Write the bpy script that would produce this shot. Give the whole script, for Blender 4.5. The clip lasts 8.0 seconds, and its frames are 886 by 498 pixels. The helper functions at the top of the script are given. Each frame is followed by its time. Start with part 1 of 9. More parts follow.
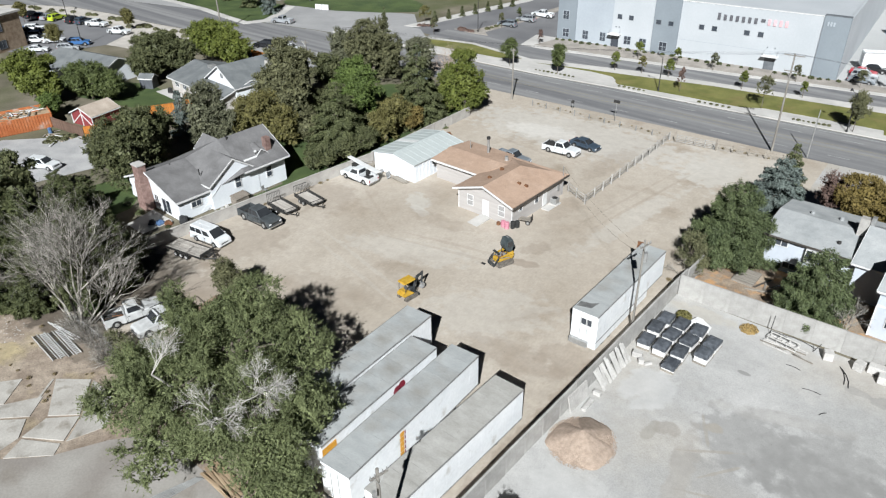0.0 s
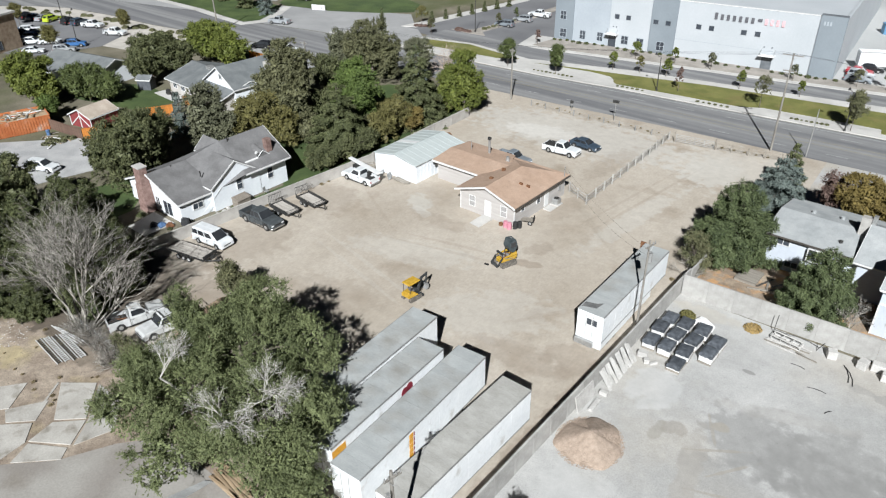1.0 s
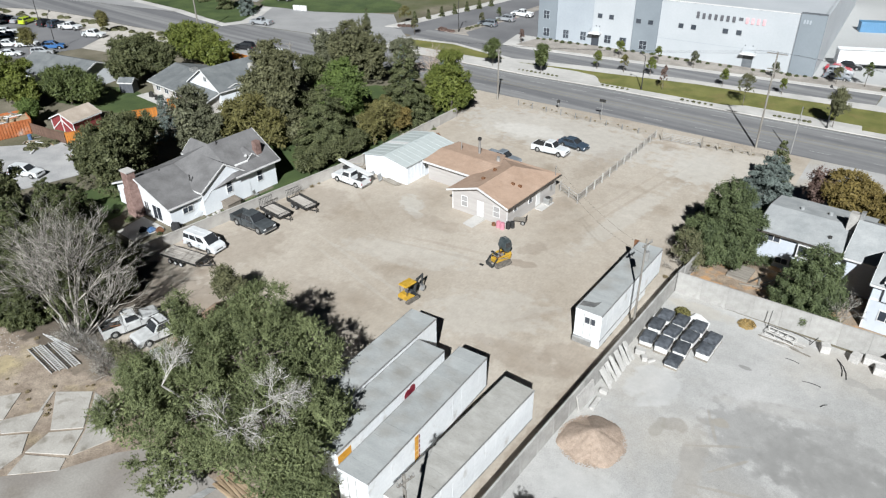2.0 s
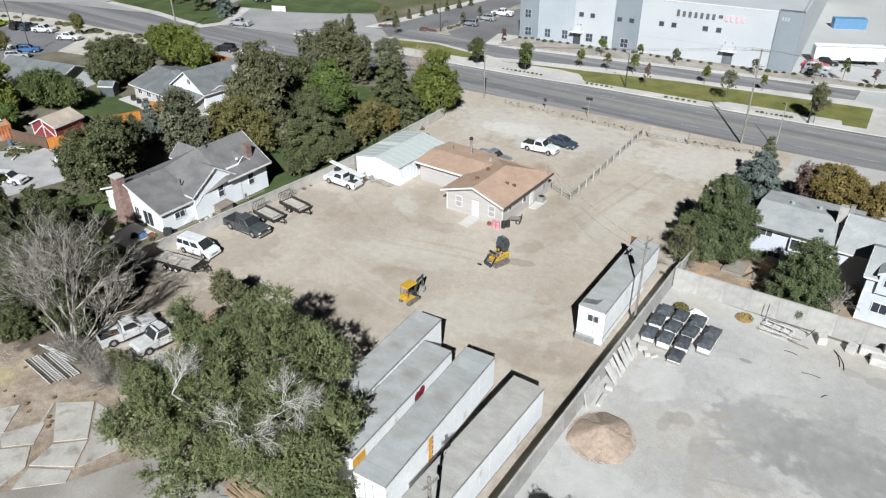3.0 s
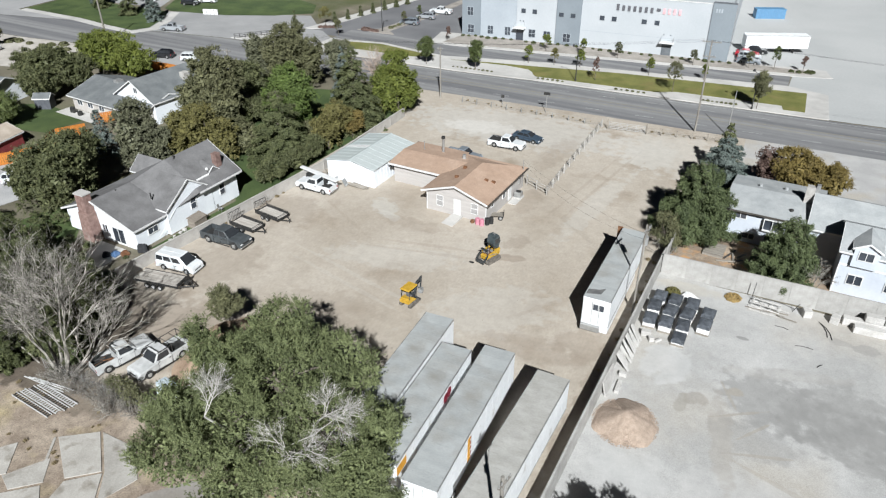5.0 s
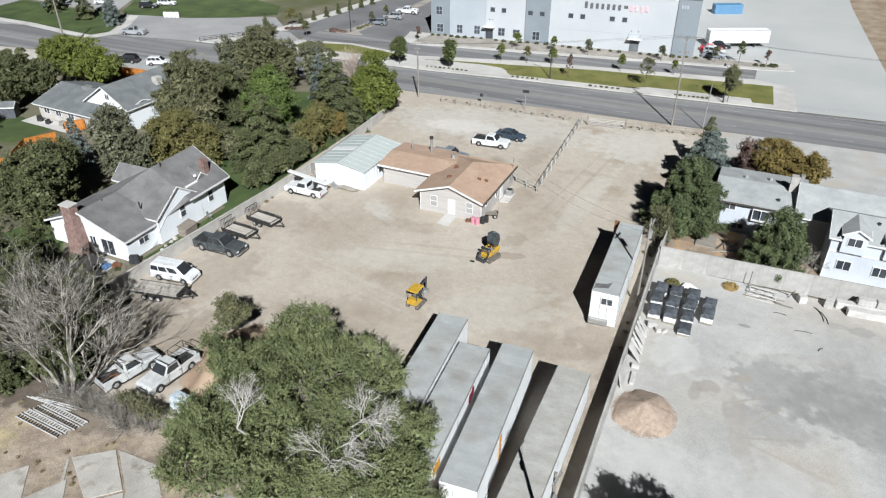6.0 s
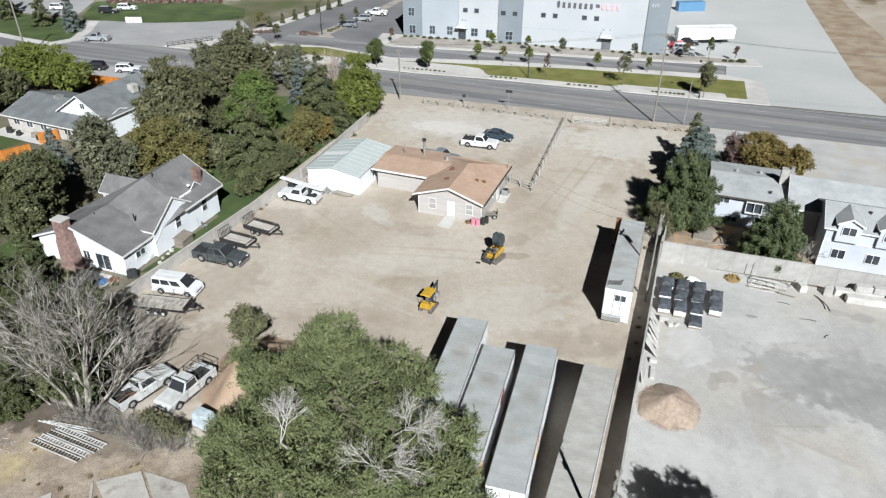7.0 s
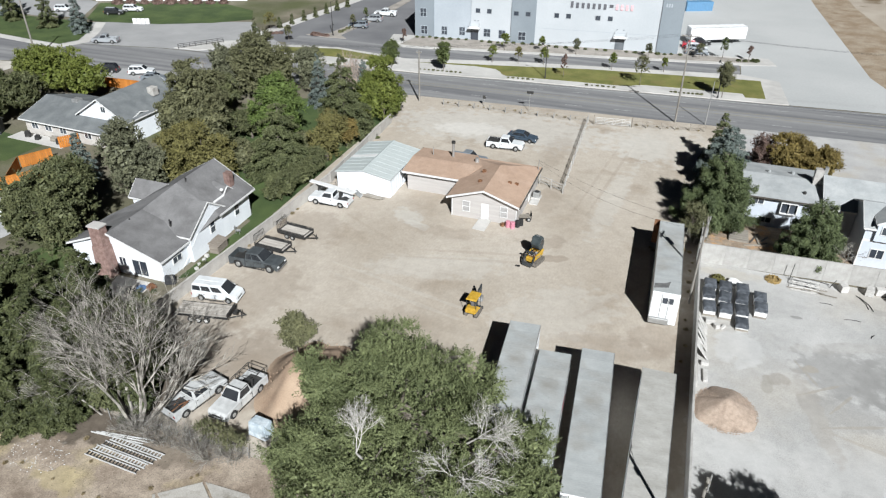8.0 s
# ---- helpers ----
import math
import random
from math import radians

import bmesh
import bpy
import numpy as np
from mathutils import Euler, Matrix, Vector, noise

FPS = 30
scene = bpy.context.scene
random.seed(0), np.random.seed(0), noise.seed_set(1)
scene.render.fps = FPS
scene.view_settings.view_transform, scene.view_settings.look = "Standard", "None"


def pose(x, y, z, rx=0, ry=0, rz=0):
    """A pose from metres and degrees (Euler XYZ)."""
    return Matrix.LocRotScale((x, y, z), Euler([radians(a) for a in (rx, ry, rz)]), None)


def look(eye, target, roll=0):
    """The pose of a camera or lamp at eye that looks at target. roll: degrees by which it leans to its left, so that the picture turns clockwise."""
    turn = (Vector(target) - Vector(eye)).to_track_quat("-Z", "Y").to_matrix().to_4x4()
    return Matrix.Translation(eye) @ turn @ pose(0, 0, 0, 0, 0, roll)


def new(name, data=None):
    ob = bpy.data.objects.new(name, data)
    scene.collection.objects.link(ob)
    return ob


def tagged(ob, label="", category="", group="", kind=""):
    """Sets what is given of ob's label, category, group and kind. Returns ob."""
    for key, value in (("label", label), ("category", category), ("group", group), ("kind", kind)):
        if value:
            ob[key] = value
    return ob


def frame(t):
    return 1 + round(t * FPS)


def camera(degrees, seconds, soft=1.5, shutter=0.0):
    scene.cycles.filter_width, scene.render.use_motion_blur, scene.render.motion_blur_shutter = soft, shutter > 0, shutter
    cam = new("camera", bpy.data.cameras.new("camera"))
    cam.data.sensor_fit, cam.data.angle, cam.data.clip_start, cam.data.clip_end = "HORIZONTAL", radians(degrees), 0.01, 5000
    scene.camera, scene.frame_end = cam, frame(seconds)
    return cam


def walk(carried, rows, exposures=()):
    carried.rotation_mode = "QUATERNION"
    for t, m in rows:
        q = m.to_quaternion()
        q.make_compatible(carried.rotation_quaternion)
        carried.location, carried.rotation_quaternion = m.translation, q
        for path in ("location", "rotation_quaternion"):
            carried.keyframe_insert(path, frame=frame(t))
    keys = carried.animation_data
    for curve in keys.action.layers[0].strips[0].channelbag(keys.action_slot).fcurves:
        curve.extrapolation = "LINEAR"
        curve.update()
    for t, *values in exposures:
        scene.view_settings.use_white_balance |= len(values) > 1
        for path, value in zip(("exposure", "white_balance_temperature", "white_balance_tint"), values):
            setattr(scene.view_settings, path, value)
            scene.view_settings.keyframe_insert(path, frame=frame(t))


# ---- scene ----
cam = camera(64.3, 8.0, 1.25)
PATH = [
    (0, (20.288, -25.12, 41.525), (19.158, -23.831, 40.493), -0.9),
    (0.5, (19.919, -25.433, 41.541), (18.79, -24.143, 40.51), -0.9),
    (1, (19.495, -25.783, 41.719), (18.379, -24.484, 40.686), -0.9),
    (1.5, (18.92, -26.21, 41.833), (17.826, -24.893, 40.798), -0.8),
    (3, (16.091, -28.289, 42.114), (15.078, -26.912, 41.075), -0.6),
    (3.5, (14.851, -29.175, 42.181), (13.879, -27.77, 41.14), -0.5),
    (4, (13.287, -30.113, 42.299), (12.363, -28.677, 41.257), -0.5),
    (4.5, (11.55, -31.121, 42.296), (10.663, -29.664, 41.253), -0.4),
    (5, (9.578, -32.268, 42.299), (8.752, -30.776, 41.255), -0.2),
    (6.5, (2.414, -35.56, 42.474), (1.763, -33.985, 41.428), 0.2),
    (7, (-0.303, -36.415, 42.552), (-0.896, -34.817, 41.506), 0.3),
    (7.5, (-3.088, -37.106, 42.701), (-3.658, -35.501, 41.653), 0.3),
    (8, (-5.778, -37.738, 42.697), (-6.341, -36.13, 41.649), 0.4),
]
walk(cam, [(t, look(eye, target, roll)) for t, eye, target, roll in PATH], exposures=[(0, 0.72, 6120, 8), (3.5, 0.70, 6120, 8), (8, 0.72, 6120, 8)])

# ---- world, sun, exposure ----
SUN_DIR = Vector((7.0, -11.5, 10.2)).normalized()
world = bpy.data.worlds.new("sky")
scene.world = world
world.use_nodes = True
sky = world.node_tree.nodes.new("ShaderNodeTexSky")
sky.sky_type, sky.sun_disc = "NISHITA", False
sky.sun_elevation, sky.sun_rotation = math.asin(SUN_DIR.z), math.atan2(SUN_DIR.x, SUN_DIR.y)
sky.air_density, sky.dust_density, sky.altitude = 0.03, 0.01, 1300
world.node_tree.nodes["Background"].inputs[1].default_value = 0.05
world.node_tree.links.new(sky.outputs[0], world.node_tree.nodes["Background"].inputs[0])
sun_data = bpy.data.lights.new("sun", "SUN")
sun_data.energy, sun_data.angle, sun_data.color = 5.0, radians(0.55), (1.0, 0.985, 0.96)
sun = new("sun", sun_data)
sun.matrix_world = look(SUN_DIR * 200, (0, 0, 0))


# ---- materials ----
def surf(name, a, b, scale=1.0, rough=0.85, bump=0.15, fine=9.0, metal=0.0, rnd=0.0, stretch=(1, 1, 1), contrast=(0.35, 0.65), grain=0.12, third=None, spec=0.3):
    """A mottled surface: two colours by broad noise, fine grain on top, bump; third: (colour, scale, low, high) for stains."""
    m = bpy.data.materials.new(name)
    m.use_nodes = True
    t = m.node_tree
    N, K = t.nodes, t.links.new
    bs = N["Principled BSDF"]
    bs.inputs["Roughness"].default_value, bs.inputs["Metallic"].default_value = rough, metal
    bs.inputs["Specular IOR Level"].default_value = spec
    co, mp = N.new("ShaderNodeTexCoord"), N.new("ShaderNodeMapping")
    mp.inputs["Scale"].default_value = stretch
    K(co.outputs["Object"], mp.inputs["Vector"])
    n1, n2 = N.new("ShaderNodeTexNoise"), N.new("ShaderNodeTexNoise")
    n1.inputs["Scale"].default_value, n1.inputs["Detail"].default_value = scale, 6
    n2.inputs["Scale"].default_value, n2.inputs["Detail"].default_value = scale * fine, 4
    K(mp.outputs[0], n1.inputs["Vector"])
    K(mp.outputs[0], n2.inputs["Vector"])
    r = N.new("ShaderNodeValToRGB")
    r.color_ramp.elements[0].position, r.color_ramp.elements[1].position = contrast
    r.color_ramp.elements[0].color, r.color_ramp.elements[1].color = (*a, 1), (*b, 1)
    K(n1.outputs["Fac"], r.inputs[0])
    last = r.outputs[0]
    if third:
        n3, r3, mx = N.new("ShaderNodeTexNoise"), N.new("ShaderNodeMapRange"), N.new("ShaderNodeMixRGB")
        n3.inputs["Scale"].default_value, n3.inputs["Detail"].default_value = third[1], 5
        K(co.outputs["Object"], n3.inputs["Vector"])
        r3.inputs["From Min"].default_value, r3.inputs["From Max"].default_value = third[2], third[3]
        K(n3.outputs["Fac"], r3.inputs["Value"])
        K(r3.outputs[0], mx.inputs[0])
        K(last, mx.inputs[1])
        mx.inputs[2].default_value = (*third[0], 1)
        last = mx.outputs[0]
    h = N.new("ShaderNodeHueSaturation")
    v = N.new("ShaderNodeMapRange")
    v.inputs["To Min"].default_value, v.inputs["To Max"].default_value = 1 - grain, 1 + grain
    v.inputs["From Min"].default_value, v.inputs["From Max"].default_value = 0.3, 0.7
    K(n2.outputs["Fac"], v.inputs["Value"])
    if rnd:
        oi, rr, mu = N.new("ShaderNodeObjectInfo"), N.new("ShaderNodeMapRange"), N.new("ShaderNodeMath")
        rr.inputs["To Min"].default_value, rr.inputs["To Max"].default_value = 1 - rnd, 1 + rnd
        mu.operation = "MULTIPLY"
        K(oi.outputs["Random"], rr.inputs["Value"])
        K(rr.outputs[0], mu.inputs[0])
        K(v.outputs[0], mu.inputs[1])
        K(mu.outputs[0], h.inputs["Value"])
    else:
        K(v.outputs[0], h.inputs["Value"])
    K(last, h.inputs["Color"])
    K(h.outputs[0], bs.inputs["Base Color"])
    if bump:
        b_ = N.new("ShaderNodeBump")
        b_.inputs["Strength"].default_value, b_.inputs["Distance"].default_value = bump, 0.05
        K(n2.outputs["Fac"], b_.inputs["Height"])
        K(b_.outputs[0], bs.inputs["Normal"])
    return m


def leaf_mat(name, a, b, trans=0.12):
    """Leaves: colour varies leaf by leaf, and some light passes through."""
    m = bpy.data.materials.new(name)
    m.use_nodes = True
    t = m.node_tree
    N, K = t.nodes, t.links.new
    bs = N["Principled BSDF"]
    bs.inputs["Roughness"].default_value, bs.inputs["Specular IOR Level"].default_value = 0.6, 0.25
    ge, r = N.new("ShaderNodeNewGeometry"), N.new("ShaderNodeValToRGB")
    r.color_ramp.elements[0].color, r.color_ramp.elements[1].color = (*a, 1), (*b, 1)
    co, n1, mx = N.new("ShaderNodeTexCoord"), N.new("ShaderNodeTexNoise"), N.new("ShaderNodeMath")
    n1.inputs["Scale"].default_value = 0.55
    K(co.outputs["Object"], n1.inputs["Vector"])
    mx.operation, mx.inputs[2].default_value = "MULTIPLY_ADD", -0.22
    mx.inputs[1].default_value = 0.9
    K(n1.outputs["Fac"], mx.inputs[0])
    ad = N.new("ShaderNodeMath")
    ad.operation = "MULTIPLY_ADD"
    ad.inputs[1].default_value = 0.5
    K(ge.outputs["Random Per Island"], ad.inputs[0])
    K(mx.outputs[0], ad.inputs[2])
    K(ad.outputs[0], r.inputs[0])
    K(r.outputs[0], bs.inputs["Base Color"])
    tr, ms = N.new("ShaderNodeBsdfTranslucent"), N.new("ShaderNodeMixShader")
    K(r.outputs[0], tr.inputs["Color"])
    ms.inputs[0].default_value = trans
    K(bs.outputs[0], ms.inputs[1])
    K(tr.outputs[0], ms.inputs[2])
    K(ms.outputs[0], N["Material Output"].inputs["Surface"])
    return m


def paint(name, c, rough=0.35, metal=0.0, dirt=0.06, coat=0.0):
    m = surf(name, tuple(v * (1 - dirt) for v in c), tuple(min(1, v * (1 + dirt)) for v in c), 1.6, rough, 0.0, 6, metal, grain=0.03, spec=0.5)
    m.node_tree.nodes["Principled BSDF"].inputs["Coat Weight"].default_value = coat
    return m


DIRT = surf("packed_dirt", (0.328, 0.285, 0.232), (0.422, 0.379, 0.323), 0.11, 0.95, 0.25, 40, stretch=(1, 0.5, 1), contrast=(0.32, 0.68), grain=0.07, third=((0.277, 0.231, 0.179), 0.16, 0.54, 0.74))
CONC_YARD = surf("concrete_yard", (0.338, 0.334, 0.322), (0.42, 0.413, 0.40), 0.13, 0.9, 0.12, 80, stretch=(1, 1, 1), contrast=(0.36, 0.64), grain=0.12, third=((0.375, 0.352, 0.315), 0.07, 0.47, 0.62))
GROUND = surf("dry_ground", (0.089, 0.082, 0.054), (0.183, 0.163, 0.122), 0.12, 1.0, 0.4, 30, grain=0.15, third=((0.082, 0.089, 0.040), 0.05, 0.5, 0.65))
DRY_SOIL = surf("dry_soil", (0.20, 0.158, 0.122), (0.325, 0.272, 0.216), 0.35, 1.0, 0.5, 24, grain=0.22, third=((0.33, 0.275, 0.17), 0.22, 0.57, 0.72))
ASPHALT = surf("asphalt", (0.135, 0.135, 0.14), (0.225, 0.224, 0.222), 0.45, 0.9, 0.1, 30, stretch=(0.02, 1.0, 1), contrast=(0.38, 0.62), grain=0.05)
ASPHALT_DARK = surf("lot_asphalt", (0.125, 0.125, 0.131), (0.175, 0.175, 0.179), 0.1, 0.9, 0.1, 50, grain=0.06)
CONCRETE = surf("pavement_concrete", (0.388, 0.375, 0.356), (0.480, 0.465, 0.441), 0.15, 0.9, 0.1, 40, grain=0.05)
CONC_ROAD = surf("street_concrete", (0.244, 0.244, 0.244), (0.312, 0.309, 0.306), 0.08, 0.9, 0.1, 50, grain=0.05)
GRAVEL = surf("gravel_bed", (0.231, 0.211, 0.187), (0.319, 0.292, 0.261), 0.4, 1.0, 0.5, 20, grain=0.14)
LAWN = surf("lawn_grass", (0.105, 0.112, 0.03), (0.165, 0.162, 0.05), 0.3, 1.0, 0.5, 40, grain=0.18, third=((0.170, 0.143, 0.054), 0.2, 0.55, 0.75))
LAWN_GREEN = surf("green_grass", (0.037, 0.058, 0.019), (0.068, 0.095, 0.031), 0.2, 1.0, 0.5, 40, grain=0.15)
WEED_SOIL = surf("weedy_soil", (0.204, 0.150, 0.099), (0.299, 0.251, 0.190), 0.25, 1.0, 0.5, 20, grain=0.25)
PALE_SOIL = surf("pale_soil", (0.272, 0.231, 0.183), (0.353, 0.312, 0.258), 0.1, 1.0, 0.4, 30, grain=0.1, third=((0.136, 0.101, 0.061), 0.09, 0.55, 0.65))
PRECAST = surf("precast_concrete", (0.285, 0.276, 0.26), (0.385, 0.376, 0.357), 0.6, 0.9, 0.2, 12, rnd=0.09, grain=0.06, third=((0.245, 0.236, 0.22), 0.4, 0.52, 0.68))
BLOCK = surf("pale_block", (0.333, 0.315, 0.292), (0.406, 0.388, 0.362), 0.7, 0.9, 0.15, 10, rnd=0.08, grain=0.06)
WHITE = surf("white_siding", (0.645, 0.672, 0.70), (0.70, 0.723, 0.748), 0.4, 0.6, 0.05, 10, grain=0.03)
BLUE_SIDING = surf("pale_blue_siding", (0.440, 0.472, 0.524), (0.496, 0.528, 0.572), 0.4, 0.6, 0.05, 10, grain=0.03)
TRAILER_WHITE = surf("trailer_white", (0.724, 0.743, 0.752), (0.780, 0.794, 0.799), 0.5, 0.45, 0.05, 8, rnd=0.04, grain=0.04, third=((0.460, 0.442, 0.406), 0.8, 0.6, 0.8), spec=0.5)
TRAILER_ROOF = surf("trailer_roof", (0.315, 0.328, 0.325), (0.355, 0.366, 0.362), 0.5, 0.6, 0.1, 10, stretch=(1, 2.5, 1), rnd=0.06, grain=0.06, third=((0.263, 0.257, 0.237), 0.35, 0.5, 0.75))
TRAILER_ROOF_TAN = surf("trailer_roof_tan", (0.310, 0.302, 0.278), (0.380, 0.372, 0.349), 0.6, 0.7, 0.1, 10, stretch=(1, 2, 1), grain=0.07)
STEEL_DARK = surf("dark_steel", (0.03, 0.03, 0.03), (0.06, 0.058, 0.055), 2, 0.6, 0.1, 8, metal=0.3)
BLACK = surf("black_rubber", (0.02, 0.02, 0.02), (0.035, 0.034, 0.033), 3, 0.9, 0.1, 8)
STEEL = surf("galvanised_steel", (0.332, 0.332, 0.324), (0.435, 0.435, 0.427), 2, 0.5, 0.05, 10, metal=0.6)
RUST = surf("rusty_steel", (0.126, 0.055, 0.028), (0.221, 0.118, 0.063), 2.5, 0.85, 0.2, 8, metal=0.2)
GLASS = surf("window_glass", (0.03, 0.035, 0.045), (0.06, 0.07, 0.085), 0.3, 0.06, 0.0, 3, grain=0.02, spec=0.8)
GLASS_CAR = surf("car_glass", (0.02, 0.022, 0.025), (0.035, 0.038, 0.042), 0.5, 0.05, 0.0, 3, grain=0.02, spec=0.8)
WOOD_POLE = surf("weathered_pole", (0.15, 0.138, 0.122), (0.25, 0.235, 0.21), 1.5, 0.9, 0.3, 10, stretch=(3, 3, 0.3))
WOOD_GREY = surf("grey_timber", (0.190, 0.170, 0.143), (0.286, 0.261, 0.224), 1.2, 0.9, 0.25, 8, stretch=(0.4, 4, 4), rnd=0.15)
WOOD_TAN = surf("tan_timber", (0.244, 0.176, 0.108), (0.353, 0.272, 0.183), 1.0, 0.85, 0.2, 8, stretch=(0.4, 4, 4), rnd=0.18)
FENCE_WHITE = surf("weathered_white_rail", (0.30, 0.285, 0.262), (0.42, 0.405, 0.38), 1.5, 0.8, 0.1, 8, rnd=0.08)
TAN_SHINGLE = surf("tan_shingles", (0.323, 0.228, 0.167), (0.371, 0.265, 0.197), 0.35, 0.95, 0.45, 22, stretch=(1, 1, 1), grain=0.12, third=((0.392, 0.286, 0.217), 0.5, 0.5, 0.75))
GREY_SHINGLE = surf("grey_shingles", (0.115, 0.112, 0.112), (0.160, 0.157, 0.157), 0.5, 0.95, 0.4, 20, grain=0.13)
SLATE_SHINGLE = surf("slate_shingles", (0.112, 0.12, 0.124), (0.155, 0.164, 0.165), 0.5, 0.95, 0.4, 20, grain=0.1)
PALE_SHINGLE = surf("pale_grey_shingles", (0.27, 0.283, 0.285), (0.33, 0.34, 0.34), 0.5, 0.95, 0.35, 20, grain=0.08)
METAL_ROOF = surf("bluish_metal_roof", (0.37, 0.405, 0.40), (0.415, 0.44, 0.43), 0.25, 0.5, 0.05, 8, stretch=(1, 0.3, 1), rnd=0.02, grain=0.03)
SIDING_TAN = surf("greige_siding", (0.361, 0.340, 0.323), (0.413, 0.391, 0.374), 0.5, 0.8, 0.1, 8, stretch=(0.4, 0.4, 6), grain=0.04)
TRIM = surf("white_trim", (0.562, 0.561, 0.554), (0.620, 0.619, 0.609), 1, 0.6, 0.0, 8, grain=0.02)
TRIM_DARK = surf("brown_gutter", (0.055, 0.05, 0.045), (0.08, 0.07, 0.06), 1, 0.6, 0.0, 8)
BRICK = surf("brown_brick", (0.15, 0.095, 0.082), (0.235, 0.16, 0.138), 2.5, 0.9, 0.3, 6, rnd=0.2)
BARK = surf("bark", (0.095, 0.079, 0.063), (0.182, 0.158, 0.134), 1.5, 1.0, 0.5, 8, stretch=(2, 2, 0.4))
DEAD_WOOD = surf("dead_branches", (0.332, 0.316, 0.288), (0.521, 0.502, 0.466), 1.2, 1.0, 0.2, 8)


def stains(m, spots):
    """Soft patches on a ground material: (x, y, rx, ry, degrees, colour, strength)."""
    N, K = m.node_tree.nodes, m.node_tree.links.new
    bs = N["Principled BSDF"]
    last = bs.inputs["Base Color"].links[0].from_socket
    co, nz = N.new("ShaderNodeTexCoord"), N.new("ShaderNodeTexNoise")
    nz.inputs["Scale"].default_value, nz.inputs["Detail"].default_value = 0.75, 9
    K(co.outputs["Object"], nz.inputs["Vector"])
    for x, y, rx, ry, deg, col, amount in spots:
        mp, ln, ad, mr, mx = N.new("ShaderNodeMapping"), N.new("ShaderNodeVectorMath"), N.new("ShaderNodeMath"), N.new("ShaderNodeMapRange"), N.new("ShaderNodeMixRGB")
        mp.vector_type = "TEXTURE"
        mp.inputs["Location"].default_value, mp.inputs["Rotation"].default_value, mp.inputs["Scale"].default_value = (x, y, 0), (0, 0, radians(deg)), (rx, ry, 1)
        K(co.outputs["Object"], mp.inputs["Vector"])
        ln.operation = "LENGTH"
        K(mp.outputs[0], ln.inputs[0])
        ad.operation, ad.inputs[1].default_value = "MULTIPLY_ADD", 1.5
        K(nz.outputs["Fac"], ad.inputs[0])
        K(ln.outputs["Value"], ad.inputs[2])
        mr.inputs["From Min"].default_value, mr.inputs["From Max"].default_value = 1.62, 1.38
        mr.inputs["To Max"].default_value = amount
        K(ad.outputs[0], mr.inputs["Value"])
        K(mr.outputs[0], mx.inputs[0])
        K(last, mx.inputs[1])
        mx.inputs[2].default_value = (*col, 1)
        last = mx.outputs[0]
    K(last, bs.inputs["Base Color"])


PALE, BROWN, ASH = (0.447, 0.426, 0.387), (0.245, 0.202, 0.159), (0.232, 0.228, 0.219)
# a darker brown strip runs along the west side of the lot wall
# the broad brown patch round (-40, 2) paints the bare tree's shade on the dirt
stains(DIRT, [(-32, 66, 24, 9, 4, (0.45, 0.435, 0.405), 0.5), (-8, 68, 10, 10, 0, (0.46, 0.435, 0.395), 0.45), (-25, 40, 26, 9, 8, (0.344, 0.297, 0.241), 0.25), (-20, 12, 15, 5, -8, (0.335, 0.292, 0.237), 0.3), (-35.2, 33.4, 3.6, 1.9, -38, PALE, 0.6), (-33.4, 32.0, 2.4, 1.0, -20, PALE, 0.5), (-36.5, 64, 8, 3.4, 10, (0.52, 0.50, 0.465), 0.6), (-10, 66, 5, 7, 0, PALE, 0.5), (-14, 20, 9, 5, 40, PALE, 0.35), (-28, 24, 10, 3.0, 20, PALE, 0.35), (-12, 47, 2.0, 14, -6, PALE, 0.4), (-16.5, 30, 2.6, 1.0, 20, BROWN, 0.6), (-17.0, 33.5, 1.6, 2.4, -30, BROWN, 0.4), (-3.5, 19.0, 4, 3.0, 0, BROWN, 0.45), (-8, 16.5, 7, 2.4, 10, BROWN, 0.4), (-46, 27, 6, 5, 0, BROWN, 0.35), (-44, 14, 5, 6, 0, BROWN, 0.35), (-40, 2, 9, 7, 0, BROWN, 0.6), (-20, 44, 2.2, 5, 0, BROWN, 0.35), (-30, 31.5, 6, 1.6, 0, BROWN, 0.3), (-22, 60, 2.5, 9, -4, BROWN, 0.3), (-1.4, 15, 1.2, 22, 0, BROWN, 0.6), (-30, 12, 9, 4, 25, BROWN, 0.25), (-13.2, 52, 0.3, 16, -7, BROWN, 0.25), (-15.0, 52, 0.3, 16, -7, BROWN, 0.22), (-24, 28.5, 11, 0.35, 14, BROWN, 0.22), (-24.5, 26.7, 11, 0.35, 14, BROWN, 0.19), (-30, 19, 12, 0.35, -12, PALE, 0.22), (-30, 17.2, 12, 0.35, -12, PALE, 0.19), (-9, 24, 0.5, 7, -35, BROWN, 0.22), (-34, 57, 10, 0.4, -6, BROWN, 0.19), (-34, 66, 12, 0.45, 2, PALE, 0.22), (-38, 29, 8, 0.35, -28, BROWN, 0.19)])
# dark patches under the corner trees: their shade painted into the soil colour
TREE_SHADE = (0.085, 0.070, 0.054)
stains(DIRT, [(-45.6, -2.4, 6, 6, 0, TREE_SHADE, 0.9), (-49.5, 2.0, 4, 5, 0, TREE_SHADE, 0.8)])
